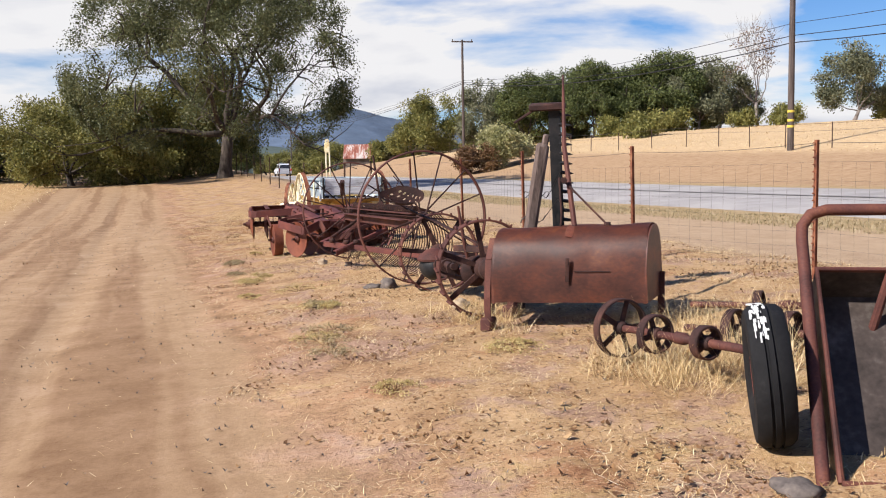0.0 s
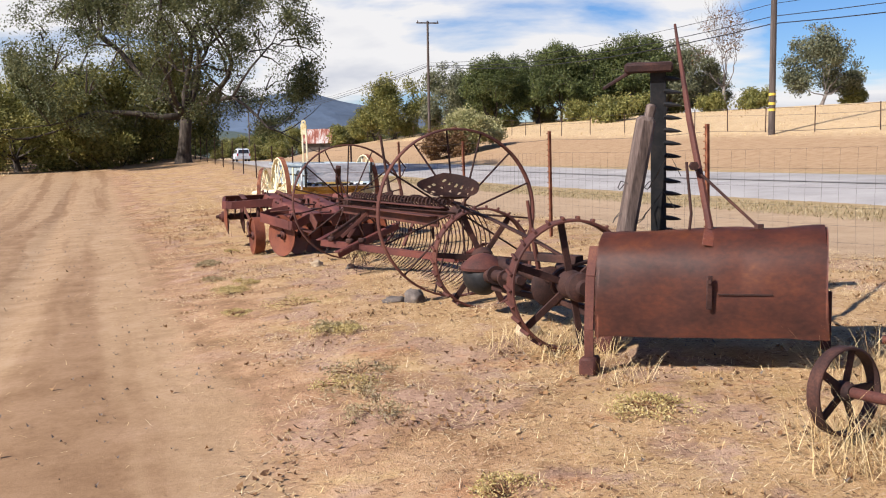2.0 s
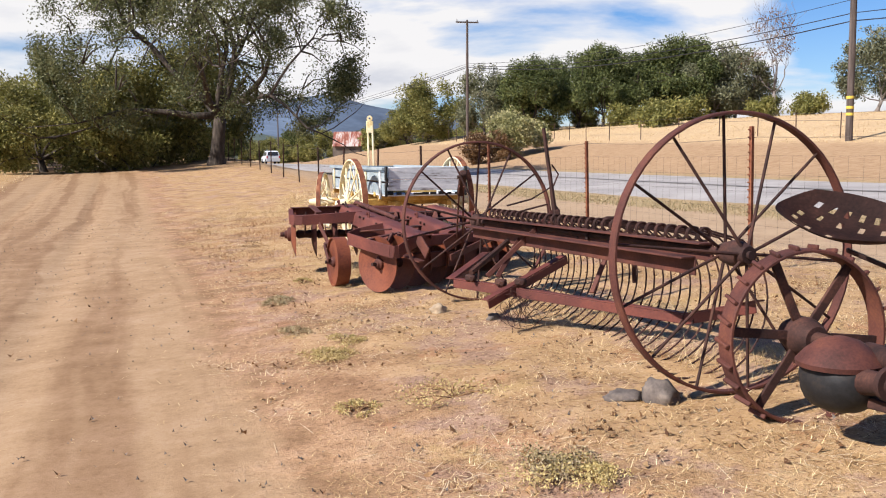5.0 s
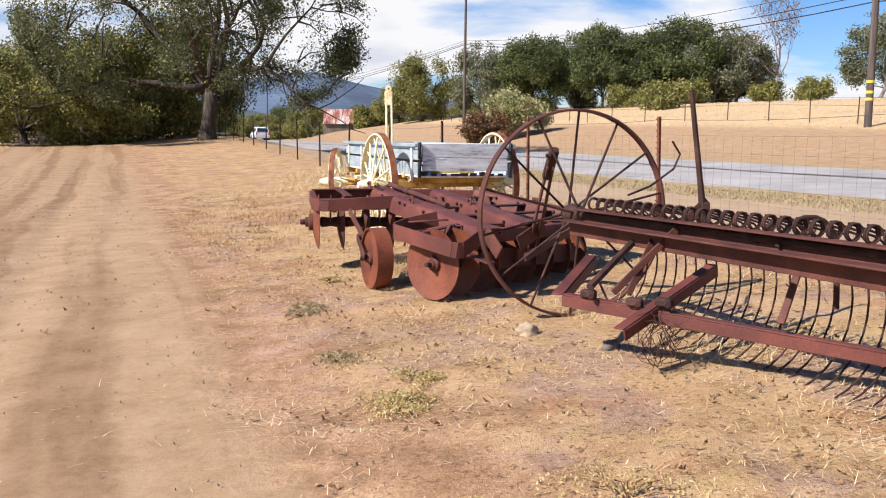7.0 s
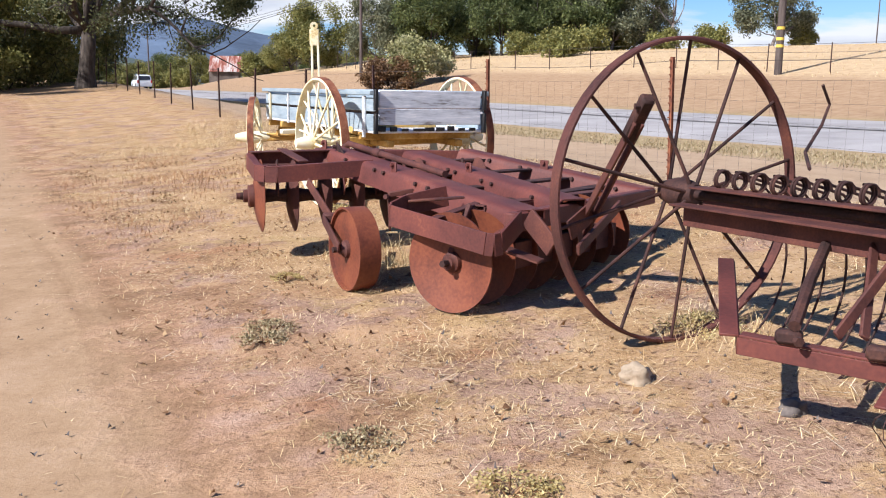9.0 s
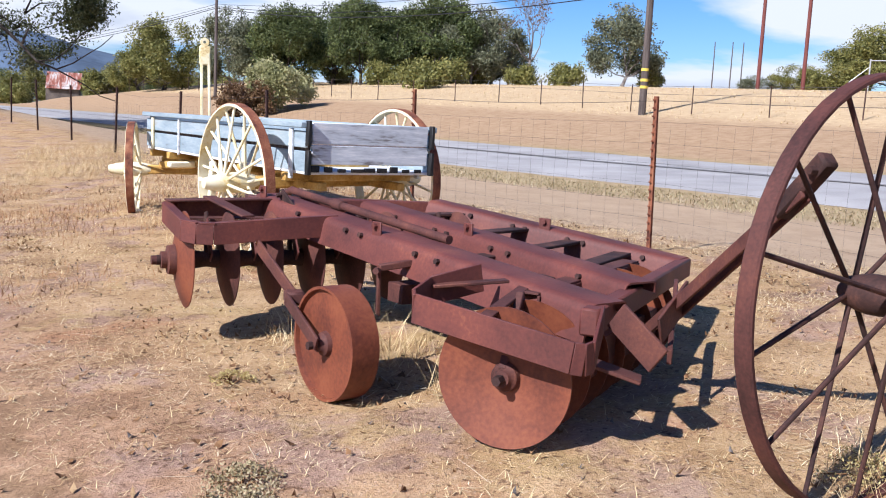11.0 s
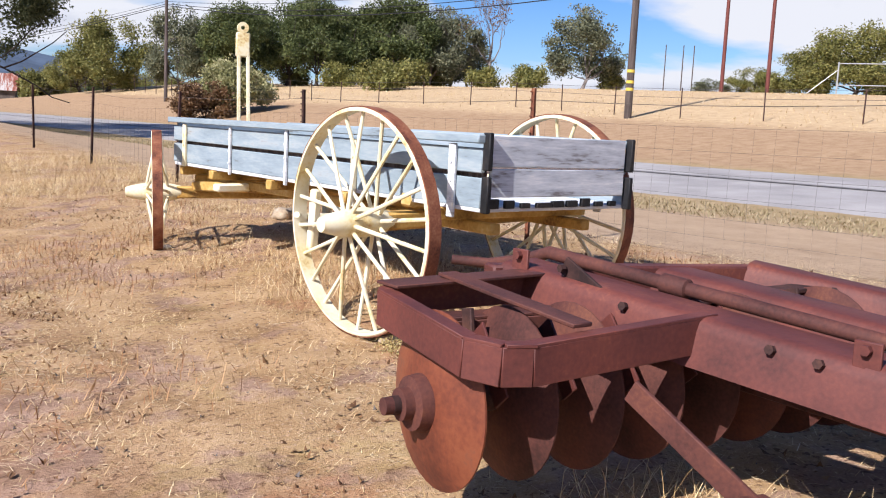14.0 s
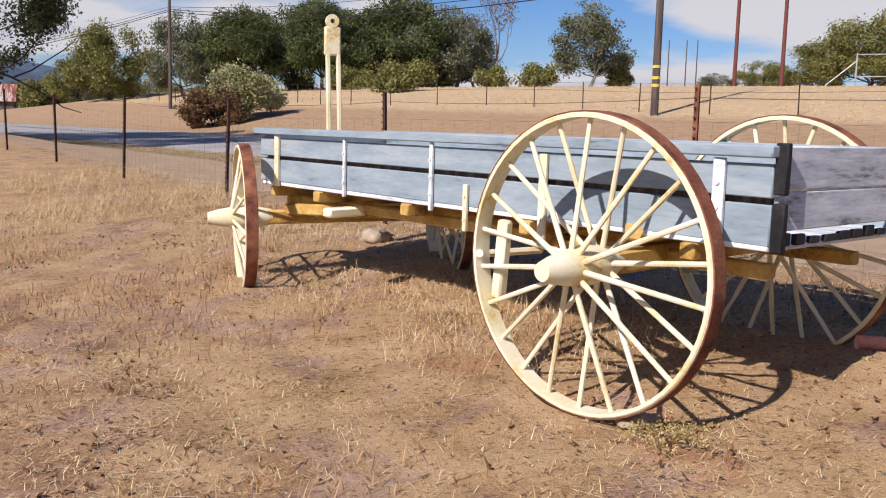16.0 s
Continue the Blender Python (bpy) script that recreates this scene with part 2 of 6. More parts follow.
# ---- terrain ----
# The fence runs along d = 0; d grows towards the road, s along the fence, ahead.
FENCE0, FN, FT = Vector((0.25, 16.1)), Vector((0.9404, 0.3401)), Vector((-0.3401, 0.9404))
PROFILE_D = (-400, -60, -14, -9, -5.5, -3.5, -2.3, 0, 3, 6.8, 15.5, 17, 20, 25.7, 31, 38, 60, 100, 400, 3000)
PROFILE_Z = (1.0, 0.6, 0.06, 0.05, 0.14, 0.29, 0.38, 0.6, 0.53, 0.54, 0.86, 0.92, 1.35, 1.95, 2.8, 3.7, 4.9, 5.6, 6.5, 6.5)


def smooth(x, a, b):
    t = np.clip((x - a) / (b - a), 0, 1)
    return t * t * (3 - 2 * t)


def height_ds(d, s):
    d, s = np.asarray(d, float), np.asarray(s, float)
    z = sum(np.interp(d + o, PROFILE_D, PROFILE_Z) for o in (-0.5, 0, 0.5)) / 3
    rise = np.interp(s, (-3000, 12, 36, 60, 120, 3000), (0, 0, 0.9, 1.5, 2.2, 4))
    z = z + 0.06 * (1 - smooth(s, -6, 2)) * smooth(d, -5, -3.6) * (1 - smooth(d, -2.2, 0)) + rise * (1 - 0.8 * smooth(d, 0.5, 6)) + 0.012 * np.clip(s, 0, 90) * smooth(d, 15.5, 24)
    low = 0.9 + (z - 0.9) * (1 - 0.75 * smooth(s, 92, 135))
    z = np.where(d > 16, np.minimum(z, np.maximum(low, 0.9)), z)
    return z


def ds_xy(d, s):
    return FENCE0.x + FN.x * d + FT.x * s, FENCE0.y + FN.y * d + FT.y * s


def to_ds(x, y):
    u, v = x - FENCE0.x, y - FENCE0.y
    return u * FN.x + v * FN.y, u * FT.x + v * FT.y


def ground_z(x, y):
    return float(height_ds(*to_ds(x, y)))


def mesh_ob(name, verts, faces, material, parent=None, smooth_shade=True):
    me = bpy.data.meshes.new(name)
    me.from_pydata([tuple(v) for v in verts], [], faces)
    me.materials.append(material)
    if smooth_shade:
        me.shade_smooth()
    ob = new(name, me)
    if parent:
        ob.parent = parent
    return ob


def ground_material():
    m = bpy.data.materials.new("dry_ground")
    m.use_nodes = True
    n, l = m.node_tree.nodes, m.node_tree.links
    b = n["Principled BSDF"]
    pos = n.new("ShaderNodeNewGeometry").outputs["Position"]

    def dot(v, off):
        a, c = n.new("ShaderNodeVectorMath"), n.new("ShaderNodeMath")
        a.operation, c.operation = "DOT_PRODUCT", "SUBTRACT"
        a.inputs[1].default_value = (v.x, v.y, 0)
        l.new(pos, a.inputs[0])
        l.new(a.outputs["Value"], c.inputs[0])
        c.inputs[1].default_value = off
        return c.outputs[0]

    def noise_tex(scale, detail=5, rough=0.6, vec=pos):
        t = n.new("ShaderNodeTexNoise")
        t.inputs["Scale"].default_value, t.inputs["Detail"].default_value, t.inputs["Roughness"].default_value = scale, detail, rough
        l.new(vec, t.inputs["Vector"])
        return t.outputs["Fac"]

    def maths(op, a, c, e=None):
        t = n.new("ShaderNodeMath")
        t.operation = op
        for i, v in enumerate((a, c, e)):
            if v is None:
                continue
            if isinstance(v, (int, float)):
                t.inputs[i].default_value = v
            else:
                l.new(v, t.inputs[i])
        return t.outputs[0]

    def step(v, a, c):
        t = n.new("ShaderNodeMapRange")
        t.interpolation_type = "SMOOTHSTEP"
        t.inputs["From Min"].default_value, t.inputs["From Max"].default_value = a, c
        l.new(v, t.inputs["Value"])
        return t.outputs[0]

    def ramp(v, stops):
        t = n.new("ShaderNodeValToRGB")
        e = t.color_ramp.elements
        e[0].position, e[0].color = stops[0][0], (*stops[0][1], 1)
        e[1].position, e[1].color = stops[-1][0], (*stops[-1][1], 1)
        for p, c in stops[1:-1]:
            e.new(p).color = (*c, 1)
        l.new(v, t.inputs[0])
        return t.outputs[0]

    def blend(f, a, c):
        t = n.new("ShaderNodeMix")
        t.data_type = "RGBA"
        l.new(f, t.inputs[0])
        l.new(a, t.inputs[6])
        l.new(c, t.inputs[7])
        return t.outputs[2]

    d = dot(FN, FENCE0 @ FN)
    s = dot(FT, FENCE0 @ FT)
    wide, mid, fine, grit = noise_tex(0.35), noise_tex(2.6, 6, 0.65), noise_tex(22, 6, 0.7), noise_tex(90, 4, 0.7)
    wob = maths("MULTIPLY_ADD", maths("SUBTRACT", mid, 0.5), 1.6, d)
    grain = maths("MULTIPLY_ADD", fine, 0.5, maths("MULTIPLY", grit, 0.5))
    both = maths("MULTIPLY_ADD", mid, 0.5, maths("MULTIPLY", grain, 0.5))
    dust = ramp(both, [(0.34, (0.35, 0.2525, 0.145)), (0.5, (0.49, 0.3762, 0.228)), (0.66, (0.59, 0.4752, 0.32))])
    dirt = ramp(both, [(0.36, (0.17, 0.09785, 0.055)), (0.45, (0.37, 0.242, 0.14)), (0.55, (0.56, 0.3914, 0.245)), (0.68, (0.7, 0.5459, 0.37))])
    straw = ramp(both, [(0.36, (0.3, 0.1995, 0.09215)), (0.48, (0.56, 0.42, 0.2134)), (0.66, (0.76, 0.63, 0.3686))])
    gold = ramp(both, [(0.32, (0.5, 0.399, 0.2231)), (0.5, (0.7, 0.588, 0.3589)), (0.68, (0.82, 0.7245, 0.4753))])
    bank = ramp(both, [(0.34, (0.33, 0.231, 0.1358)), (0.5, (0.5, 0.3832, 0.2328)), (0.66, (0.64, 0.5145, 0.3298))])
    verge = ramp(both, [(0.34, (0.27, 0.2415, 0.1164)), (0.48, (0.46, 0.3885, 0.2134)), (0.64, (0.62, 0.525, 0.3298))])
    pale = ramp(both, [(0.32, (0.42, 0.3255, 0.2037)), (0.5, (0.57, 0.4725, 0.3201)), (0.68, (0.68, 0.5775, 0.3977))])
    # wheel ruts in the dirt track: slightly darker, packed earth
    rut = maths("MULTIPLY", step(wob, -8.9, -8.4), maths("SUBTRACT", 1.0, step(wob, -7.9, -7.5)))
    lanes = n.new("ShaderNodeCombineXYZ")
    l.new(maths("MULTIPLY", maths("MULTIPLY_ADD", maths("SUBTRACT", wide, 0.5), 0.6, d), 2.0), lanes.inputs[0])
    l.new(maths("MULTIPLY", s, 0.05), lanes.inputs[1])
    streak = noise_tex(1.0, 4, 0.55, lanes.outputs[0])
    packed = ramp(both, [(0.34, (0.24, 0.1544, 0.083)), (0.5, (0.355, 0.2509, 0.145)), (0.66, (0.47, 0.3474, 0.222))])
    dust = blend(step(streak, 0.45, 0.62), dust, packed)
    col = blend(step(wob, -10.5, -9.2), straw, dust)
    patchy = maths("MULTIPLY_ADD", maths("SUBTRACT", wide, 0.5), 3.0, wob)
    col = blend(step(wob, -5.1, -4.4), col, dirt)
    col = blend(maths("MULTIPLY", step(patchy, -5.0, -3.2), 0.8), col, straw)
    col = blend(step(wob, 0.3, 1.2), col, pale)
    col = blend(step(wob, 4.6, 5.4), col, verge)
    col = blend(step(wob, 15.2, 16.4), col, bank)
    col = blend(step(wob, 23.5, 27), col, gold)
    # patches of dead growth, olive or reddish, and bare greyish soil between
    zone = maths("MULTIPLY", step(wob, -5.0, -4.2), maths("SUBTRACT", 1.0, step(wob, 0.2, 1.2)))
    olive_g = ramp(both, [(0.36, (0.34, 0.25, 0.1)), (0.52, (0.6, 0.48, 0.23)), (0.66, (0.76, 0.63, 0.36))])
    red_g = ramp(both, [(0.36, (0.28, 0.13, 0.065)), (0.52, (0.55, 0.33, 0.18)), (0.66, (0.72, 0.5, 0.31))])
    soil = ramp(both, [(0.36, (0.25, 0.165, 0.125)), (0.52, (0.47, 0.35, 0.275)), (0.66, (0.62, 0.49, 0.4))])
    for k, (tone, low, high, amount) in enumerate(((soil, 0.5, 0.6, 0.75), (olive_g, 0.56, 0.66, 0.7), (red_g, 0.58, 0.68, 0.65))):
        mp = n.new("ShaderNodeMapping")
        mp.inputs["Location"].default_value = (7.3 * k, 3.1 * k, 0)
        l.new(pos, mp.inputs[0])
        col = blend(maths("MULTIPLY", maths("MULTIPLY", step(noise_tex(1.7, 5, 0.65, mp.outputs[0]), low, high), amount), zone), col, tone)
    # dark specks of clods and litter, fewer on the track
    speck = maths("MULTIPLY", step(noise_tex(32, 4, 0.65), 0.56, 0.64), maths("MULTIPLY_ADD", step(wob, -5.2, -4.2), 0.62, 0.14))
    speck = maths("MULTIPLY", speck, maths("SUBTRACT", 1.0, step(wob, 1.0, 3.0)))
    brown = ramp(both, [(0.3, (0.1, 0.055, 0.035)), (0.7, (0.22, 0.13, 0.08))])
    chaff = ramp(both, [(0.3, (0.6, 0.46, 0.3)), (0.7, (0.8, 0.66, 0.47))])
    light = maths("MULTIPLY", step(noise_tex(55, 3, 0.6), 0.57, 0.68), maths("MULTIPLY", step(wob, -4.9, -3.9), 0.8))
    light = maths("MULTIPLY", light, maths("SUBTRACT", 1.0, step(wob, 0.5, 2.0)))
    col = blend(speck, blend(light, col, chaff), brown)
    gain = n.new("ShaderNodeMix")
    gain.data_type, gain.blend_type = "RGBA", "MULTIPLY"
    gain.inputs[0].default_value = 1.0
    gain.inputs[7].default_value = (0.69, 0.59, 0.555, 1)
    l.new(col, gain.inputs[6])
    col = gain.outputs[2]
    l.new(col, b.inputs["Base Color"])
    b.inputs["Roughness"].default_value = 0.95
    b.inputs["Specular IOR Level"].default_value = 0.15
    bp = n.new("ShaderNodeBump")
    bp.inputs["Strength"].default_value, bp.inputs["Distance"].default_value = 0.9, 0.035
    l.new(maths("MULTIPLY", both, maths("MULTIPLY_ADD", step(wob, -5.2, -4.2), 0.75, 0.25)), bp.inputs["Height"])
    l.new(bp.outputs[0], b.inputs["Normal"])
    return m


def spaced(lo, hi, step_, far, grow=1.18):
    a = list(np.arange(lo, hi + 1e-6, step_))
    k, x = step_, hi
    while x < far:
        k *= grow
        x += k
        a.append(x)
    k, x = step_, lo
    while x > -far:
        k *= grow
        x -= k
        a.insert(0, x)
    return np.array(a)


def build_ground():
    dd, ss = spaced(-9.5, 1.5, 0.07, 2600), spaced(-17, 13, 0.1, 2600)
    D, S = np.meshgrid(dd, ss, indexing="ij")
    Z = height_ds(D, S)
    near = (1 - smooth(np.abs(S), 25, 60)) * (1 - smooth(D, 2, 10)) * (1 - smooth(-D, 10, 30))
    X, Y = FENCE0.x + FN.x * D + FT.x * S, FENCE0.y + FN.y * D + FT.y * S
    bumps = np.zeros_like(Z)
    rough = smooth(D, -5.2, -4.2) * 0.92 + 0.08
    it = np.nditer(near, flags=["multi_index"])
    for v in it:
        if v > 0.02:
            i, j = it.multi_index
            p = Vector((X[i, j], Y[i, j], 0))
            bumps[i, j] = v * rough[i, j] * (0.02 * noise.noise(p * 1.3) + 0.018 * noise.noise(p * 4.3) + 0.012 * noise.noise(p * 9.1))
    for c in (-8.15, -6.3):
        bumps -= near * 0.025 * np.exp(-((D - c) / 0.22) ** 2)
    Z = Z + bumps
    a, c = Z.shape
    verts = np.stack([X, Y, Z], -1).reshape(-1, 3)
    idx = np.arange(a * c).reshape(a, c)
    faces = np.stack([idx[:-1, :-1], idx[1:, :-1], idx[1:, 1:], idx[:-1, 1:]], -1).reshape(-1, 4)
    ob = mesh_ob("ground", verts.tolist(), faces.tolist(), ground_material())
    return tagged(ob, "dry tan dirt ground with a worn track and straw", "ground", kind="structure")


build_ground()


def build_road():
    m = mat("asphalt", [(0.3, (0.25, 0.232, 0.22)), (0.5, (0.32, 0.298, 0.282)), (0.7, (0.38, 0.355, 0.335))], 0.8, 0.85, 0, 0.3, 40)
    ss = spaced(-40, 120, 2.0, 1500)
    cols = np.linspace(6.9, 15.3, 9)
    verts, faces = [], []
    for s in ss:
        for k, d in enumerate(cols):
            x, y = ds_xy(d, s)
            verts.append((x, y, float(height_ds(d, s)) + (0.05 if 0 < k < 8 else -0.05)))
    for i in range(len(ss) - 1):
        for k in range(8):
            a = i * 9 + k
            faces.append((a, a + 1, a + 10, a + 9))
    tagged(mesh_ob("road", verts, faces, m), "grey two-lane asphalt country road", "road", kind="structure")
    # worn dark seam along the middle of the road
    line = mat("road_line", [(0.3, (0.15, 0.14, 0.132)), (0.7, (0.22, 0.205, 0.195))], 2, 0.8, 0, 0, 20)
    verts, faces = [], []
    for i, s in enumerate(ss):
        for d in (11.2, 11.45):
            x, y = ds_xy(d, s)
            verts.append((x, y, float(height_ds(d, s)) + 0.066))
        if i:
            faces.append((2 * i - 2, 2 * i - 1, 2 * i + 1, 2 * i))
    tagged(mesh_ob("road_seam", verts, faces, line), "dark tar seam along the asphalt road", "road seam", kind="structure")


build_road()


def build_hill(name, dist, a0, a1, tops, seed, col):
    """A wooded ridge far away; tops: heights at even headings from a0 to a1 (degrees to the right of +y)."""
    # col is a bluish wood colour with the haze of distance put in
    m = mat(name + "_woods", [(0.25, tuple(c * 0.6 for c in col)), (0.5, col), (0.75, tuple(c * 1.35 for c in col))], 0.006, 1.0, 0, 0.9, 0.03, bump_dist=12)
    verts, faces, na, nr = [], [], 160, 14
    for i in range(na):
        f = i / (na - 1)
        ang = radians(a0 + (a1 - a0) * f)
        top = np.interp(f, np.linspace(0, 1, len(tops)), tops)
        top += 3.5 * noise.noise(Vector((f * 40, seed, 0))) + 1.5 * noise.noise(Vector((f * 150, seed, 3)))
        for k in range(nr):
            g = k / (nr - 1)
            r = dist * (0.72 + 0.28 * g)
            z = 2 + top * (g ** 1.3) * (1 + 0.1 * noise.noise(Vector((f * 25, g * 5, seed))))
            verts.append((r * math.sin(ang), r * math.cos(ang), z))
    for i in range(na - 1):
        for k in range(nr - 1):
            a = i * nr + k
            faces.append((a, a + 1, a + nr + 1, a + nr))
    tagged(mesh_ob(name, verts, faces, m), "distant wooded hills tinted blue to stand in for haze", "hills", kind="structure")


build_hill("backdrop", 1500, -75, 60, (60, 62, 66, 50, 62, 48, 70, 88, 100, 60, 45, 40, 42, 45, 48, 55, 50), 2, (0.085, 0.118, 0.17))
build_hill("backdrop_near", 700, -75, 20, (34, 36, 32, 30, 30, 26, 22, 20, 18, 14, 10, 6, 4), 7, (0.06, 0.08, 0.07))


# ---- building blocks ----
def thing(name, x, y, z, label, category, group=""):
    ob = new(name)
    ob.empty_display_size = 0.1
    ob.matrix_world = pose(x, y, z)
    return tagged(ob, label, category, group)


ORIGIN = {}


def part(name, bm, material, parent, label=""):
    """Links a bmesh, built in world places, as one mesh under a thing or a part."""
    me = bpy.data.meshes.new(name)
    base = ORIGIN.get(parent.name) or parent.matrix_basis.translation.copy()
    bmesh.ops.recalc_face_normals(bm, faces=bm.faces)
    bm.to_mesh(me)
    bm.free()
    me.transform(Matrix.Translation(-base))
    me.materials.append(material)
    me.shade_smooth()
    me.set_sharp_from_angle(angle=radians(40))
    ob = new(name, me)
    ob.parent = parent
    ORIGIN[ob.name] = base
    return tagged(ob, label)


def frame_of(p, q, up=(0, 0, 1)):
    """A turn whose x runs from p to q and whose z is as near up as can be."""
    x = (Vector(q) - Vector(p)).normalized()
    u = Vector(up)
    if abs(x.dot(u)) > 0.98:
        u = Vector((0, 1, 0))
    y = u.cross(x).normalized()
    return Matrix((x, y, x.cross(y))).transposed()


def box(bm, size, m, bevel=0.004):
    """A box with chamfered edges at the pose m."""
    hx, hy, hz = (v / 2 for v in size)
    b = min(bevel, hx * 0.45, hy * 0.45, hz * 0.45)
    vs = []
    for sx in (-1, 1):
        for sy in (-1, 1):
            for sz in (-1, 1):
                for c in ((hx - b, hy - b, hz), (hx - b, hy, hz - b), (hx, hy - b, hz - b)):
                    vs.append(bm.verts.new(m @ Vector((sx * c[0], sy * c[1], sz * c[2]))))
    r = bmesh.ops.convex_hull(bm, input=vs)
    return vs


def bar(bm, p, q, w, h, up=(0, 0, 1), bevel=0.004):
    """A flat bar from p to q, w across and h high."""
    p, q = Vector(p), Vector(q)
    box(bm, ((q - p).length, w, h), Matrix.Translation((p + q) / 2) @ frame_of(p, q, up).to_4x4(), bevel)


def angle_iron(bm, p, q, w=0.06, t=0.008, up=(0, 0, 1), flip=1):
    p, q = Vector(p), Vector(q)
    r = frame_of(p, q, up)
    y, z = r.col[1], r.col[2]
    bar(bm, p + y * flip * w / 2, q + y * flip * w / 2, w, t, up, 0.002)
    bar(bm, p - z * (w / 2 + t / 2 + 0.0005), q - z * (w / 2 + t / 2 + 0.0005), t, w, up, 0.002)


def pipe(bm, pts, r, seg=10, cap=True):
    """A tube along points; r: one radius or one for each point."""
    pts = [Vector(p) for p in pts]
    rs = r if isinstance(r, (list, tuple)) else [r] * len(pts)
    rings, ref = [], None
    for i, p in enumerate(pts):
        t = (pts[min(i + 1, len(pts) - 1)] - pts[max(i - 1, 0)]).normalized()
        if ref is None:
            ref = Vector((0, 0, 1)) if abs(t.z) < 0.9 else Vector((1, 0, 0))
        u = (ref - t * ref.dot(t)).normalized()
        ref, v = u, t.cross(u)
        rings.append([bm.verts.new(p + (u * math.cos(a) + v * math.sin(a)) * rs[i]) for a in (2 * math.pi * k / seg for k in range(seg))])
    for a, b in zip(rings, rings[1:]):
        for k in range(seg):
            bm.faces.new((a[k], a[(k + 1) % seg], b[(k + 1) % seg], b[k]))
    if cap:
        bm.faces.new(rings[0][::-1])
        bm.faces.new(rings[-1])


def lathe(bm, profile, m, seg=32, close=False):
    """Turns (radius, along) points round the z axis of the pose m."""
    rings = []
    for r, z in profile:
        if r < 1e-5:
            rings.append([bm.verts.new(m @ Vector((0, 0, z)))])
        else:
            rings.append([bm.verts.new(m @ Vector((r * math.cos(a), r * math.sin(a), z))) for a in (2 * math.pi * k / seg for k in range(seg))])
    pairs = list(zip(rings, rings[1:])) + ([(rings[-1], rings[0])] if close else [])
    for a, b in pairs:
        for k in range(seg):
            j = (k + 1) % seg
            if len(a) == 1 and len(b) == 1:
                continue
            if len(a) == 1:
                bm.faces.new((a[0], b[j], b[k]))
            elif len(b) == 1:
                bm.faces.new((a[k], a[j], b[0]))
            else:
                bm.faces.new((a[k], a[j], b[j], b[k]))


def along(c, axis):
    """The pose at c whose z runs along axis."""
    return Matrix.Translation(Vector(c)) @ Vector(axis).normalized().to_track_quat("Z", "Y").to_matrix().to_4x4()


def bolt(bm, c, axis, r=0.012, h=0.012):
    lathe(bm, [(0, 0), (r, 0), (r, h), (0, h)], along(c, axis), 6)


def arc(c, u, v, r, a0, a1, n):
    c, u, v = Vector(c), Vector(u).normalized(), Vector(v).normalized()
    return [c + (u * math.cos(a) + v * math.sin(a)) * r for a in (a0 + (a1 - a0) * k / (n - 1) for k in range(n))]


def spoked_wheel(parent, c, axis, R, width, thick, n, spoke, hub_r, hub_len, rim_mat, spoke_mat, tread_mat=None, dish=0.06, lugs=0, flat_spokes=False, phase=0.0, cap_len=0.0, seg=56):
    """Rim (the wheel itself) with hub and spokes as parts of their own."""
    m = along(c, axis)
    bm = bmesh.new()
    w = width / 2
    b = min(0.006, thick * 0.4)
    lathe(bm, [(R - thick, -w), (R - b, -w), (R, -w + b), (R, w - b), (R - b, w), (R - thick, w)], m, seg, close=True)
    wheel = part("wheel", bm, rim_mat, parent)
    if tread_mat:
        bm = bmesh.new()
        lathe(bm, [(R + 0.001, -w + 0.004), (R + 0.006, -w + 0.006), (R + 0.006, w - 0.006), (R + 0.001, w - 0.004)], m, seg, close=True)
        part("tyre_band", bm, tread_mat, wheel, "worn rusty iron tyre band")
    bm = bmesh.new()
    h = hub_len / 2
    lathe(bm, [(0, -h), (hub_r * 0.75, -h), (hub_r, -h * 0.6), (hub_r * 1.15, -0.02), (hub_r * 1.15, 0.02), (hub_r, h * 0.6), (hub_r * 0.8, h), (hub_r * 0.55, h + cap_len), (0, h + cap_len)], m, 20)
    part("hub", bm, spoke_mat, wheel)
    for k in range(n):
        a = phase + 2 * math.pi * k / n
        side = dish * (1 if k % 2 else -1)
        da = 0.0
        p = m @ Vector((math.cos(a) * hub_r * 0.8, math.sin(a) * hub_r * 0.8, side))
        q = m @ Vector((math.cos(a + da) * (R - thick), math.sin(a + da) * (R - thick), 0))
        bm = bmesh.new()
        if flat_spokes:
            bar(bm, p, q, spoke * 2.6, spoke, m.col[2].xyz, 0.003)
        else:
            pipe(bm, [p, q], [spoke * 1.15, spoke], 8)
        part("spoke", bm, spoke_mat, wheel)
    for k in range(lugs):
        a = phase + 2 * math.pi * (k + 0.5) / lugs
        bm = bmesh.new()
        r = Vector((math.cos(a), math.sin(a), 0))
        t = Vector((-math.sin(a), math.cos(a), 0))
        o = r * (R + 0.008)
        bar(bm, m @ (o - Vector((0, 0, w * 0.95)) - t * 0.012), m @ (o + Vector((0, 0, w * 0.95)) + t * 0.012), 0.016, 0.02, m.to_3x3() @ r, 0.003)
        part("lug", bm, rim_mat, wheel)
    return wheel


# ---- fence along the road ----
fence = thing("wire_fence", *ds_xy(0, 0), ground_z(*ds_xy(0, 0)), "sagging hog-wire fence on rusty steel T-posts", "fence")
FENCE_S = [-15.5, -12.3, -9.16, -6.75, -3.75, -0.05, 3.2, 6.67, 10.02, 13.4, 16.65, 19.65, 22.7, 25.7, 28.7, 31.7, 34.7, 37.7, 40.7, 43.7, 46.7, 49.7, 52.7]
rng = random.Random(5)


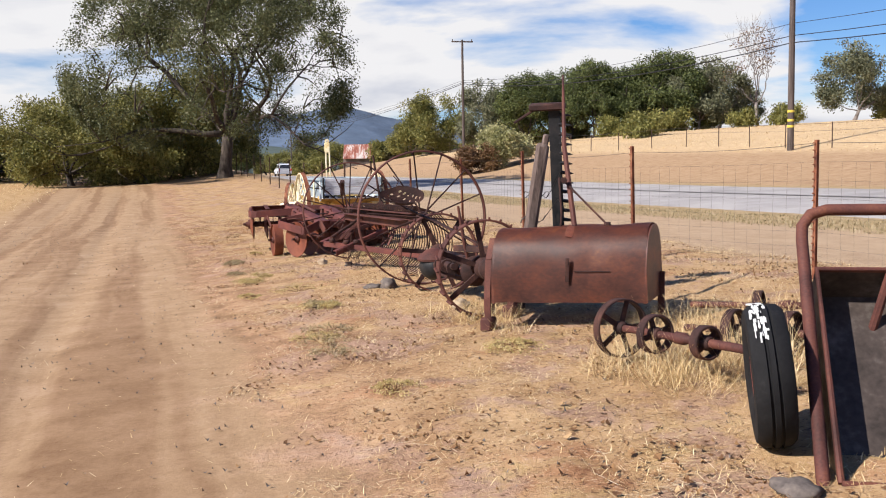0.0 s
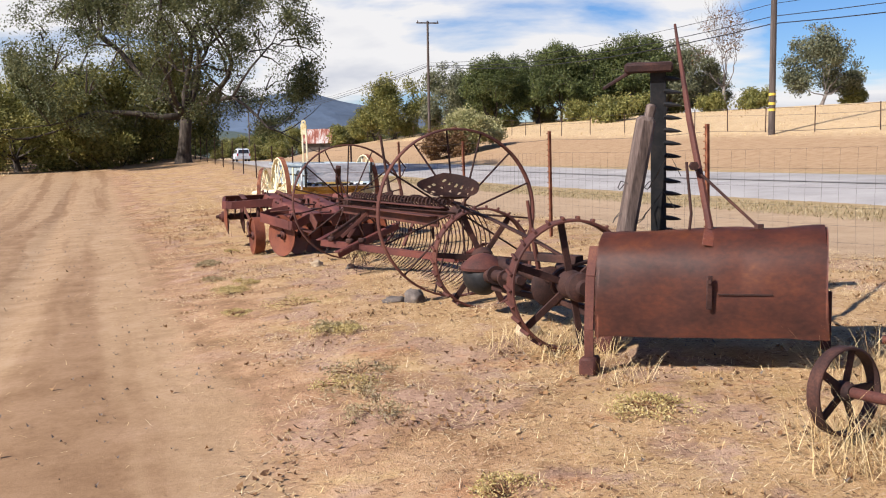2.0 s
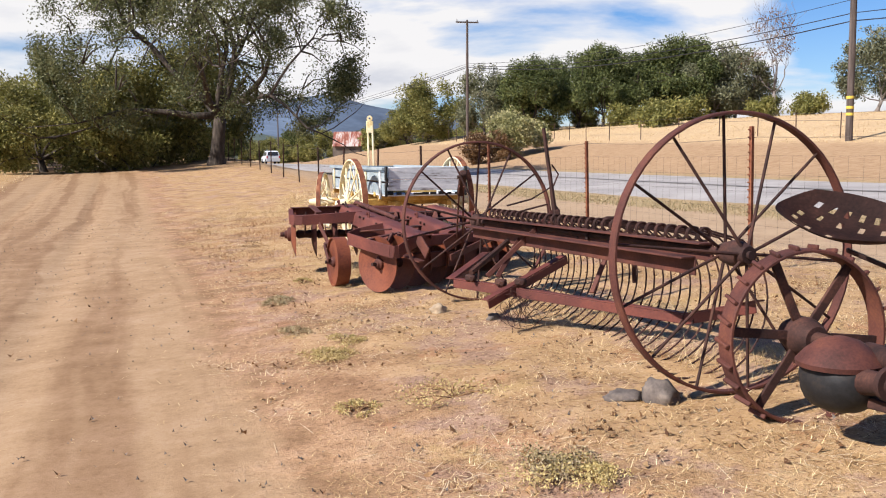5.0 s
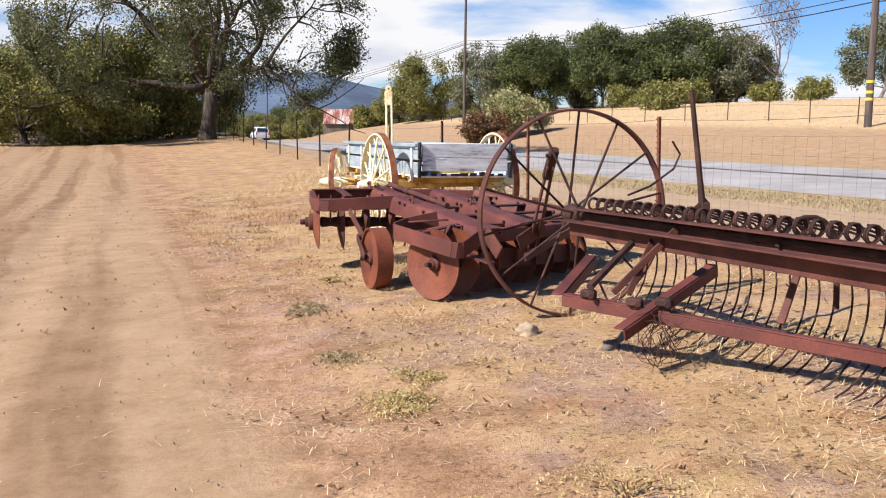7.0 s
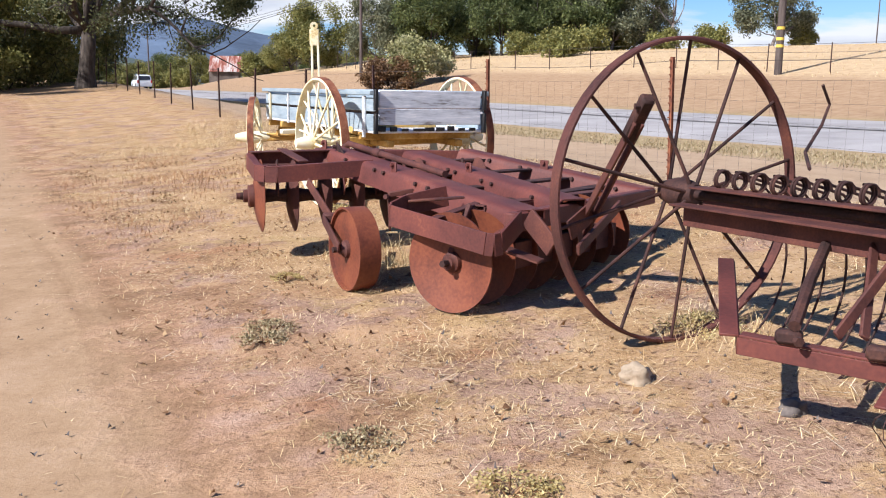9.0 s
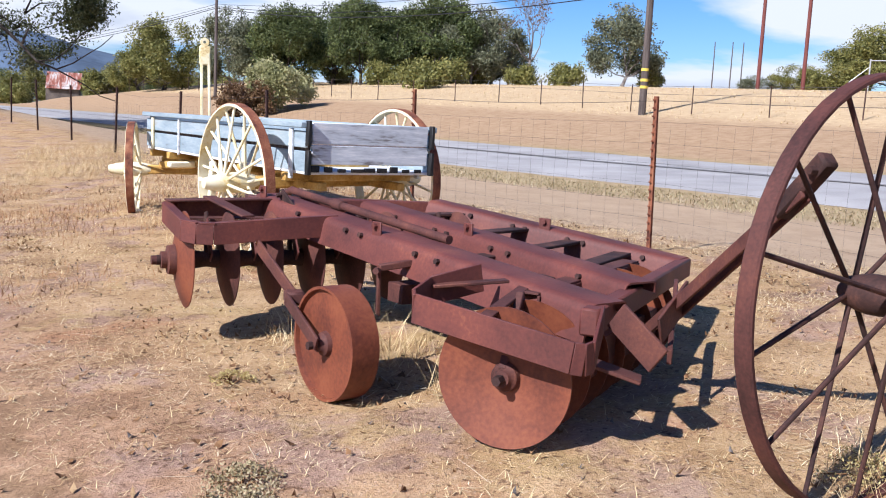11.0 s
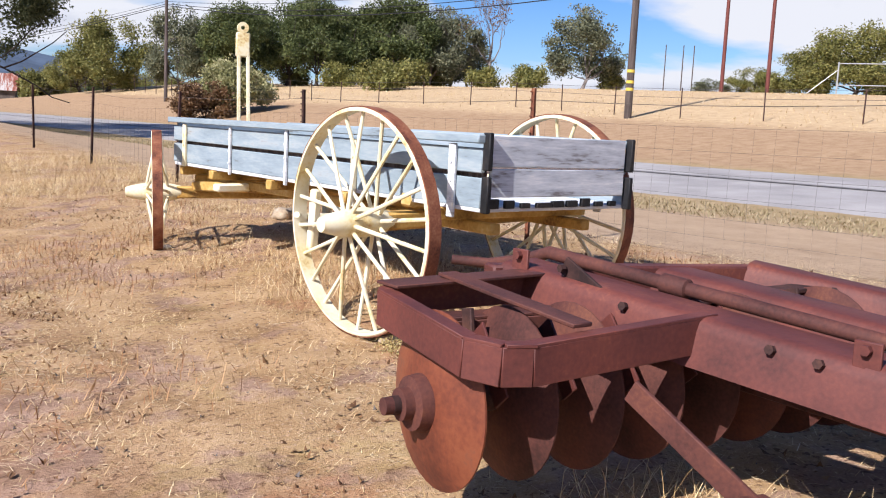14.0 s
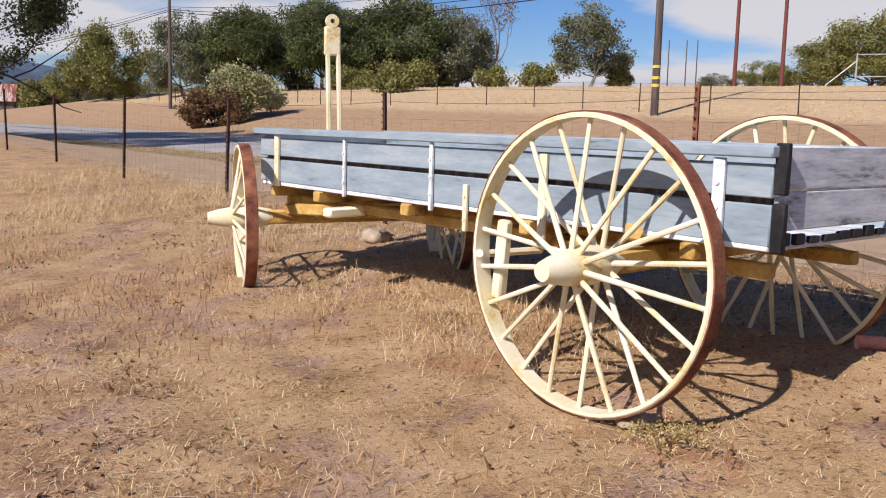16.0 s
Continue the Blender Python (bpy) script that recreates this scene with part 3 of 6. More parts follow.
def fence_d(s):
    """The fence bows a little towards the track beside the rake."""
    return float(np.interp(s, (-9.16, -6.75, -3.75, -0.05), (0, -0.36, -0.36, 0)))


for i, s in enumerate(FENCE_S):
    x, y = ds_xy(fence_d(s) + rng.uniform(-0.02, 0.02), s)
    z = ground_z(x, y)
    lx, ly, top = rng.uniform(-0.04, 0.04), rng.uniform(-0.03, 0.03), rng.uniform(1.18, 1.26)
    bm = bmesh.new()
    p, q = Vector((x, y, z - 0.15)), Vector((x + lx, y + ly, z + top))
    bar(bm, p, q, 0.036, 0.006, (FT.x, FT.y, 0), 0.001)
    off = Vector((FN.x, FN.y, 0)) * -0.018
    bar(bm, p + off, q + off, 0.006, 0.034, (FT.x, FT.y, 0), 0.001)
    for k in range(18):
        c = p.lerp(q, 0.2 + 0.78 * k / 17) + off * 2.1
        box(bm, (0.014, 0.016, 0.012), Matrix.Translation(c), 0.003)
    part("post", bm, TPOST if s < 4 else TPOST_DARK, fence)


def fence_top(s, h):
    x, y = ds_xy(fence_d(s) + 0.025, s)
    return Vector((x, y, ground_z(x, y) + h))


bm = bmesh.new()
for h in (1.16, 1.0, 0.84, 0.69, 0.54, 0.4, 0.27, 0.15):
    r = 0.002 if h == 1.16 else 0.0008
    for a, b in zip(FENCE_S, FENCE_S[1:]):
        if h < 1.1 and a > 17:
            continue
        n = 5
        pipe(bm, [fence_top(a + (b - a) * k / n, h - (0.03 if h > 1.1 else 0.012) * math.sin(math.pi * k / n)) for k in range(n + 1)], r, 4, False)
part("line_wire", bm, WIRE, fence)
bm = bmesh.new()
s = -15.5
while s < 16.6:
    pipe(bm, [fence_top(s, 0.03), fence_top(s + 0.01, 0.5), fence_top(s, 0.99)], 0.0007, 4, False)
    s += 0.155
tagged(part("stay_wire", bm, WIRE, fence), kind="stuff")

# ---- leaning timber post beside the fence ----
old_post = thing("timber_post", 0.9, 7.12, ground_z(0.9, 7.12), "split weathered grey timber post leaning beside the mower", "post")
bm = bmesh.new()
bar(bm, (0.79, 7.1, 0.3), (1.012, 6.94, 1.76), 0.1, 0.14, (0, 1, 0), 0.025)
bar(bm, (0.99, 6.96, 1.6), (1.04, 6.93, 1.83), 0.05, 0.08, (0, 1, 0), 0.012)
part("post", bm, POST_WOOD, old_post)
bm = bmesh.new()
for k in range(4):
    h = 0.75 + 0.2 * k
    c = Vector((0.9 + 0.1 * (h - 0.9) / 0.8, 7.07 - 0.12 * (h - 0.9) / 0.8, h))
    pts = [c + Vector((0.1 * math.cos(a), 0.08 * math.sin(a), 0.03 * math.sin(3 * a + k))) for a in np.linspace(0, 6.6, 14)]
    pipe(bm, pts + [c + Vector((0.2, -0.03, 0.1 + 0.03 * k)), c + Vector((0.28, 0.0, 0.05))], 0.003, 5)
part("wrapped_wire", bm, WIRE, old_post, "loose wrapped fence wire")

# ---- dump rake ----
RN, RF_ = Vector((-0.065, 8.84, 1.085)), Vector((-1.215, 12.0, 1.04))
RA = (RF_ - RN).normalized()
RB = Vector((RA.y, -RA.x, 0)).normalized()   # towards the fence
rake = thing("dump_rake", -0.62, 10.5, ground_z(-0.62, 10.5), "rusty horse-drawn dump rake with tall spoked steel wheels", "hay rake")
spoked_wheel(rake, RN, RA, 0.68, 0.055, 0.016, 14, 0.0075, 0.055, 0.2, RUST, RUST_DARK, dish=0.075, phase=0.1)
spoked_wheel(rake, RF_, RA, 0.655, 0.055, 0.016, 14, 0.0075, 0.055, 0.2, RUST, RUST_DARK, dish=0.075, phase=0.25)
bm = bmesh.new()
pipe(bm, [RN - RA * 0.12, RF_ + RA * 0.12], 0.02, 12)
part("axle", bm, RUST_DARK, rake)
for off, z, name in ((0.0, 0.035, "rake_head"), (-0.1, -0.03, "front_rail")):
    bm = bmesh.new()
    angle_iron(bm, RN + RA * 0.18 + RB * off + Vector((0, 0, z)), RF_ - RA * 0.14 + RB * off + Vector((0, 0, z)), 0.085, 0.01)
    part(name, bm, RUST, rake)
span = (RF_ - RN).length
rng = random.Random(11)
for k in range(30):
    c = RN + RA * (0.26 + (span - 0.5) * k / 29) + Vector((0, 0, 0.075))
    bm = bmesh.new()
    coil = [c + RA * (0.03 * j / 26 - 0.015) + RB * (0.036 * math.cos(2.3 * 2 * math.pi * j / 26)) + Vector((0, 0, 0.036 * math.sin(2.3 * 2 * math.pi * j / 26))) for j in range(27)]
    e = rng.uniform(-0.02, 0.02)
    tail = arc(c + RB * 0.0 + Vector((0, 0, -0.36)), RB, (0, 0, 1), 0.4, 1.3, -1.75, 18)
    tail = [p + RA * e * (i / 18) for i, p in enumerate(tail)]
    pipe(bm, coil + tail[2:], 0.0055, 6)
    part("tine", bm, RUST_DARK, rake)
# drawbar frame in front of the rake
bars = [((-1.42, 10.92, 0.7), (-0.05, 9.86, 0.62), 0.055), ((-1.2, 10.42, 0.62), (-0.62, 10.95, 0.86), 0.055),
        ((-0.05, 9.86, 0.62), (0.15, 9.2, 0.8), 0.06), ((-1.42, 10.92, 0.7), (-1.14, 11.6, 0.82), 0.06)]
for p, q, w in bars:
    bm = bmesh.new()
    angle_iron(bm, p, q, w, 0.009)
    part("drawbar", bm, RUST_RED, rake)
bm = bmesh.new()
for c in ((-1.3, 10.83, 0.72), (-1.1, 10.66, 0.71), (-0.97, 10.6, 0.72)):
    box(bm, (0.08, 0.05, 0.045), Matrix.Translation(c) @ pose(0, 0, 0, 0, 0, -37), 0.01)
    bolt(bm, Vector(c) + Vector((0, -0.05, 0)), (0, -1, 0), 0.016, 0.02)
pipe(bm, [(-1.3, 10.8, 0.76), (-1.15, 11.0, 0.86), (-1.02, 11.15, 0.95)], 0.02, 8)
part("hitch_bracket", bm, RUST_DARK, rake)
for p, q in (((-1.19, 10.75, 0.74), (-0.68, 10.98, 1.2)), ((-1.12, 10.72, 0.74), (-0.95, 10.98, 0.98)), ((-0.55, 10.2, 0.7), (-0.35, 10.4, 1.12))):
    bm = bmesh.new()
    bar(bm, p, q, 0.035, 0.014, (1, 1, 0), 0.003)
    part("link_bar", bm, RUST, rake)
bm = bmesh.new()
pipe(bm, [(-0.69, 10.97, 1.08), (-0.72, 10.97, 1.3), (-0.785, 10.97, 1.76)], [0.022, 0.016, 0.013], 8)
box(bm, (0.05, 0.04, 0.12), Matrix.Translation((-0.69, 10.97, 1.13)), 0.01)
part("lift_lever", bm, RUST_DARK, rake, "upright dark iron lever")
bm = bmesh.new()
c = Vector((-0.43, 10.25, 1.0))
pipe(bm, arc(c, RB, (0, 0, 1), 0.17, 2.9, 0.2, 10) + [c + RB * 0.18 + Vector((0, 0, -0.25))], 0.014, 8)
pipe(bm, [p + RA * 0.16 for p in arc(c, RB, (0, 0, 1), 0.15, 2.9, 0.4, 10)], 0.012, 8)
part("spring_loop", bm, RUST_DARK, rake)
bm = bmesh.new()
pipe(bm, [(-1.02, 11.3, 1.2), (-0.8, 11.75, 1.23), (-0.6, 12.0, 1.33), (-0.56, 12.02, 1.42), (-0.62, 11.98, 1.5)], 0.007, 6)
part("bent_rod", bm, RUST_DARK, rake)
bm = bmesh.new()
rng = random.Random(3)
for k in range(16):
    c = Vector((-0.98 + rng.uniform(-0.06, 0.12), 10.58 + rng.uniform(-0.1, 0.05), 0.56 + rng.uniform(-0.1, 0.08)))
    pipe(bm, [c + Vector((rng.uniform(0.05, 0.12) * math.cos(a), 0.06 * math.sin(a), 0.1 * math.sin(a * rng.uniform(0.8, 1.3) + k))) for a in np.linspace(0, 5, 9)], 0.002, 4, False)
tagged(part("tangled_wire", bm, RUST_DARK, rake, "tangle of rusty wire"), kind="stuff")

# ---- sickle-bar mower ----
M1, M2 = Vector((0.53, 6.74, 0.785)), Vector((0.105, 8.41, 0.765))
MA = (M2 - M1).normalized()
MB = Vector((MA.y, -MA.x, 0)).normalized()
mower = thing("sickle_mower", 0.33, 7.6, ground_z(0.33, 7.6), "rusty horse-drawn sickle mower with cleated iron wheels", "mower")
spoked_wheel(mower, M1, MA, 0.385, 0.1, 0.016, 6, 0.016, 0.075, 0.2, RUST, RUST_DARK, dish=0.0, lugs=26, flat_spokes=True, phase=0.35)
spoked_wheel(mower, M2, MA, 0.385, 0.1, 0.016, 6, 0.016, 0.075, 0.2, RUST, RUST_DARK, dish=0.0, lugs=26, flat_spokes=True, phase=0.1)
bm = bmesh.new()
lathe(bm, [(0, -0.02), (0.075, -0.02), (0.085, 0.0), (0.085, 0.05), (0.05, 0.07), (0.04, 0.1), (0, 0.1)], along(M1 - MA * 0.11, -MA), 20)
part("hub_cap", bm, RUST_DARK, mower)
bm = bmesh.new()
lathe(bm, [(0, 0), (0.09, 0), (0.09, 0.04), (0, 0.04)], along(M1 + MA * 0.08, MA), 24)
part("ratchet_hub", bm, RUST_DARK, mower)
bm = bmesh.new()
pipe(bm, [M1, M1 + MA * 0.35, M1 + MA * 0.4, M1 + MA * 1.3, M1 + MA * 1.35, M2], [0.032, 0.032, 0.05, 0.05, 0.035, 0.035], 12)
part("axle", bm, RUST_DARK, mower)
# gear case: rounded body with a domed lid
bm = bmesh.new()
gc = Vector((0.085, 7.98, 0.68))
lathe(bm, [(0, -0.16), (0.06, -0.155), (0.11, -0.11), (0.135, -0.02), (0.135, 0.06), (0.09, 0.13), (0, 0.14)], along(gc, MA), 20)
part("gear_case", bm, DARK_IRON, mower, "oily black gear case")
bm = bmesh.new()
lid = along(gc + Vector((0, 0, 0.05)), (0, 0, 1))
lathe(bm, [(0.16, 0), (0.165, 0.02), (0.13, 0.06), (0.08, 0.1), (0.03, 0.115), (0, 0.115)], lid, 22)
part("case_lid", bm, RUST, mower, "domed rusty gear-case lid")
bm = bmesh.new()
pipe(bm, [gc + MA * 0.0, gc - MA * 0.4 + Vector((0, 0, 0.05)), gc - MA * 0.8 + Vector((0, 0, 0.06))], [0.06, 0.034, 0.03], 14)
pipe(bm, [gc + MB * 0.05 + Vector((0, 0, -0.02)), gc + MB * 0.5 + Vector((0, 0, -0.15))], 0.03, 8)
for k in range(3):
    lathe(bm, [(0, 0), (0.065 - 0.005 * k, 0), (0.065 - 0.005 * k, 0.025), (0, 0.025)], along(gc - MA * (0.3 + 0.22 * k) + Vector((0, 0, 0.04)), MA), 18)
part("drive_shaft_housing", bm, RUST_DARK, mower)
# frame bars, tool box and levers between the wheels
for p, q, w, h in (((0.48, 6.95, 0.86), (0.95, 7.15, 0.92), 0.05, 0.02), ((0.25, 7.5, 0.8), (0.95, 7.3, 0.75), 0.05, 0.03),
                   ((0.3, 7.3, 0.9), (0.62, 7.0, 0.9), 0.09, 0.05), ((0.15, 7.85, 0.62), (0.75, 7.25, 0.55), 0.05, 0.04), ((0.35, 7.2, 0.7), (0.8, 7.0, 0.5), 0.03, 0.03)):
    bm = bmesh.new()
    bar(bm, p, q, w, h)
    part("frame_bar", bm, RUST_DARK, mower)
bm = bmesh.new()
box(bm, (0.12, 0.34, 0.1), Matrix.Translation((0.62, 7.2, 0.8)) @ pose(0, 0, 0, 0, 0, 20), 0.02)
lathe(bm, [(0, 0), (0.12, 0), (0.13, 0.03), (0.1, 0.06), (0, 0.07)], along((0.45, 7.15, 0.72), -MA), 20)
part("gear_box", bm, RUST_DARK, mower)
bm = bmesh.new()
pipe(bm, [(0.4, 7.2, 0.78), (0.36, 7.16, 1.0), (0.32, 7.15, 1.26)], [0.016, 0.016, 0.011], 8)
part("hand_lever", bm, RUST, mower)
# seat pan on its spring arm
bm = bmesh.new()
arm = [(0.62, 7.05, 0.86), (0.4, 7.15, 0.99), (0.12, 7.3, 1.13), (-0.03, 7.38, 1.19), (-0.14, 7.42, 1.24)]
for a, b in zip(arm, arm[1:]):
    bar(bm, a, b, 0.05, 0.014)
part("spring_arm", bm, RUST_DARK, mower)
SEAT = Matrix.Translation((-0.17, 7.4, 1.285)) @ pose(0, 0, 0, 12, 13, -40)
verts, quads, nu, nv = [], [], 25, 15
for i in range(nu):
    for j in range(nv):
        u, v = 2 * i / (nu - 1) - 1, 2 * j / (nv - 1) - 1
        x, y = u * math.sqrt(1 - v * v / 2) * 0.215, v * math.sqrt(1 - u * u / 2) * 0.175
        if v < 0:
            y *= 0.8 + 0.25 * abs(u)
        rr = min(1, math.hypot(x / 0.235, y / 0.19))
        verts.append(SEAT @ Vector((x, y, 0.075 * rr ** 2.2 + 0.03 * (v > 0) * v * v)))
for i in range(nu - 1):
    for j in range(nv - 1):
        ring = (j in (3, 11) and i % 3 == 1 and 3 < i < 21) or (j in (5, 9) and i % 4 == 2 and 4 < i < 20) or (i in (3, 20) and j in (6, 8))
        if not ring:
            a = i * nv + j
            quads.append((a, a + nv, a + nv + 1, a + 1))
bm = bmesh.new()
bv = [bm.verts.new(v) for v in verts]
for f in quads:
    bm.faces.new([bv[k] for k in f])
bmesh.ops.solidify(bm, geom=bm.faces[:], thickness=0.006)
part("seat", bm, RUST_DARK, mower, "perforated pressed-steel seat")
# upright cutter bar with guard teeth
C0, C1 = Vector((1.19, 7.32, 0.39)), Vector((1.112, 7.08, 2.06))
CU = (C1 - C0).normalized()
CS = Vector((1, -0.25, 0)).normalized()
bm = bmesh.new()
bar(bm, C0, C1, 0.095, 0.018, CS.cross(CU), 0.003)
part("cutter_bar", bm, DARK_IRON, mower, "upright black iron cutter bar")
for k in range(19):
    p = C0.lerp(C1, 0.12 + 0.84 * k / 18) + CS * 0.045
    bm = bmesh.new()
    n_ = CS.cross(CU)
    lathe(bm, [(0, -0.02), (0.016, -0.01), (0.015, 0.03), (0.008, 0.075), (0, 0.1)], along(p, CS + CU * -0.12), 8)
    box(bm, (0.07, 0.03, 0.035), Matrix.Translation(p - CS * 0.05 - n_ * 0.018) @ frame_of((0, 0, 0), CS, CU).to_4x4(), 0.006)
    bolt(bm, p - CS * 0.055 - n_ * 0.034, -n_, 0.011, 0.01)
    part("guard_tooth", bm, DARK_IRON, mower)
bm = bmesh.new()
hd = C1 + CU * 0.0
bar(bm, hd - CS * 0.2, hd + CS * 0.09, 0.12, 0.06, CU, 0.02)
bar(bm, hd - CS * 0.16 - CU * 0.02, hd - CS * 0.33 - CU * 0.12, 0.09, 0.02, CU, 0.006)
part("outer_shoe", bm, RUST_DARK, mower)

# ---- half-round steel cover (tank) with strap legs ----
TL, TR = Vector((0.566, 6.18, 0)), Vector((1.625, 5.76, 0))
TA = (TR - TL).normalized()
TB = Vector((-TA.y, TA.x, 0))
tank = thing("steel_drum_cover", *((TL + TR) / 2).xy, ground_z(1.1, 5.9), "dented rust-brown half-round sheet-steel machine cover", "machine cover")


def cover_profile(n=26):
    pts = []
    for k in range(n):
        a = math.pi * k / (n - 1)
        c_ = math.cos(a)
        w, z = 0.29 - 0.29 * math.copysign(abs(c_) ** 0.8, c_), 0.585 + 0.53 * max(0, math.sin(a)) ** 0.58
        pts.append((w, z))
    return pts


bm = bmesh.new()
prof, rows_ = cover_profile(), []
L = (TR - TL).length
for i in range(25):
    u = L * i / 24
    row = []
    for w, z in prof:
        p = TL + TA * u + TB * w
        dent = 0.010 * noise.noise(Vector((u * 4, w * 6, z * 5))) + 0.004 * noise.noise(Vector((u * 13, w * 17, z * 14)))
        slant = 0.05 * max(0, (z - 0.6) / 0.5) * (u / L)
        row.append(bm.verts.new(p + TB * dent - TA * slant * 0.5 + Vector((0, 0, z + dent + 0.05 * u / L))))
    rows_.append(row)
for a, b in zip(rows_, rows_[1:]):
    for k in range(len(prof) - 1):
        bm.faces.new((a[k], a[k + 1], b[k + 1], b[k]))
bmesh.ops.solidify(bm, geom=bm.faces[:], thickness=0.006)
part("cover_sheet", bm, TANK, tank)
for u, name in ((0.012, "end_plate"), (L - 0.02, "end_plate")):
    bm = bmesh.new()
    vs = []
    for dy in (0, 0.008):
        vs.append([bm.verts.new(TL + TA * (u + dy) + TB * w + Vector((0, 0, z - 0.008 + 0.05 * u / L))) for w, z in prof])
    bm.faces.new(vs[0])
    bm.faces.new(vs[1][::-1])
    n_ = len(prof)
    for k in range(n_):
        j = (k + 1) % n_
        bm.faces.new((vs[0][k], vs[0][j], vs[1][j], vs[1][k]))
    part(name, bm, TANK, tank)
# strap, hasp and seam on the front
bm = bmesh.new()
for a, b in zip(range(3, 11), range(4, 12)):
    p, q = prof[a], prof[b]
    P_ = TL + TA * 0.56 + TB * (p[0] - 0.012) + Vector((0, 0, p[1] + 0.03))
    Q_ = TL + TA * 0.56 + TB * (q[0] - 0.012) + Vector((0, 0, q[1] + 0.03))
    if a > 6:
        bar(bm, P_, Q_, 0.055, 0.006, (0, -1, 0.5), 0.002)
part("strap", bm, TANK, tank)
bm = bmesh.new()
bar(bm, TL + TA * 0.58 + TB * -0.02 + Vector((0, 0, 0.93)), TL + TA * 0.58 + TB * -0.025 + Vector((0, 0, 0.76)), 0.028, 0.014, (0, -1, 0))
bolt(bm, TL + TA * 0.58 + TB * -0.02 + Vector((0, 0, 0.9)), -TB, 0.012, 0.016)
part("hasp", bm, RUST_DARK, tank)
bm = bmesh.new()
bar(bm, TL + TA * 0.62 + TB * -0.004 + Vector((0, 0, 0.835)), TL + TA * 0.88 + TB * -0.002 + Vector((0, 0, 0.842)), 0.004, 0.008, (0, 0, 1), 0.001)
part("seam", bm, RUST_DARK, tank)
bm = bmesh.new()
bolt(bm, TL + TA * 0.8 + TB * 0.25 + Vector((0, 0, 1.14)), (0, 0, 1), 0.025, 0.03)
bolt(bm, TL + TA * 0.56 + TB * 0.25 + Vector((0, 0, 1.125)), (0, 0, 1), 0.028, 0.02)
part("lug", bm, RUST_DARK, tank)
# arched strap legs at the end
for w0 in (0.02, 0.5):
    bm = bmesh.new()
    a = TL - TA * 0.03 + TB * w0
    for p, q in (((0, 0.28), (-0.02, 0.62)), ((-0.02, 0.62), (0.02, 0.9)), ((0.02, 0.9), (0.12, 1.05))):
        s_ = 1 if w0 < 0.2 else -1
        bar(bm, a + TB * p[0] * s_ + Vector((0, 0, p[1])), a + TB * q[0] * s_ + Vector((0, 0, q[1])), 0.05, 0.012, TB, 0.003)
    box(bm, (0.09, 0.12, 0.1), Matrix.Translation(a + Vector((0, 0, ground_z(a.x, a.y) + 0.045))) @ pose(0, 0, 0, 0, 0, -24), 0.012)
    part("leg", bm, RUST, tank)
for w0 in (0.5,):
    bm = bmesh.new()
    a = TR + TA * 0.0 + TB * w0
    bar(bm, a + Vector((0, 0, ground_z(a.x, a.y) - 0.03)), a + Vector((0, 0, 0.8)), 0.05, 0.012, TB, 0.003)
    part("leg", bm, RUST, tank)
# props on top: long rod with two stays
bm = bmesh.new()
pipe(bm, [TL + TA * 0.56 + TB * 0.25 + Vector((0, 0, 1.13)), (1.13, 6.45, 1.72), (1.17, 6.92, 2.29)], [0.02, 0.018, 0.008], 8)
part("prop_rod", bm, RUST, tank, "long leaning rusty rod")
bm = bmesh.new()
k0 = Vector((1.11, 6.32, 1.47))
pipe(bm, [k0, TL + TA * 0.8 + TB * 0.25 + Vector((0, 0, 1.15))], 0.008, 6)
pipe(bm, [k0 + Vector((-0.03, 0, 0.02)), TL + TA * 0.46 + TB * 0.26 + Vector((0, 0, 1.22)), TL + TA * 0.45 + TB * 0.26 + Vector((0, 0, 1.12))], 0.008, 6)
bolt(bm, k0 + Vector((0, -0.02, 0)), (0, -1, 0), 0.025, 0.03)
part("stay", bm, RUST_DARK, tank)

# ---- disc plough ----
plough = thing("disc_plough", -2.0, 14.0, ground_z(-2.0, 14.0), "heavy rust-red disc plough with angle-iron beams and steel discs", "plough")
PA0, PA1 = Vector((-2.72, 15.19, 1.04)), Vector((-1.725, 12.76, 0.863))
PB0, PB1 = Vector((-2.1, 15.24, 1.01)), Vector((-1.405, 13.11, 0.878))
PC0, PC1 = Vector((-1.68, 15.27, 1.018)), Vector((-0.63, 14.07, 0.835))


def folded_beam(p, q, drop=0.13, flange=0.09):
    """A folded steel beam: a tall web towards the track, a rounded top edge and a flat flange behind."""
    bm = bmesh.new()
    r = frame_of(p, q)
    y, z = r.col[1], r.col[2]
    outer = [(-0.098, -drop), (-0.078, -0.04), (-0.068, -0.014), (-0.052, -0.003), (-0.035, 0.0), (flange - 0.035, 0.0), (flange - 0.022, -0.006), (flange - 0.016, -0.05)]
    inner = [(a + (0.008 if k < 3 else -0.008 if k > 5 else 0), b - (0.008 if 2 < k < 6 else 0)) for k, (a, b) in enumerate(outer)]
    loop = outer + inner[::-1]
    ends = [[bm.verts.new(e + y * a + z * b) for a, b in loop] for e in (p, q)]
    n_ = len(loop)
    for k in range(n_):
        j = (k + 1) % n_
        bm.faces.new((ends[0][k], ends[0][j], ends[1][j], ends[1][k]))
    for k in range(len(outer) - 1):
        for e in ends:
            bm.faces.new((e[k], e[k + 1], e[n_ - 2 - k], e[n_ - 1 - k]))
    return bm


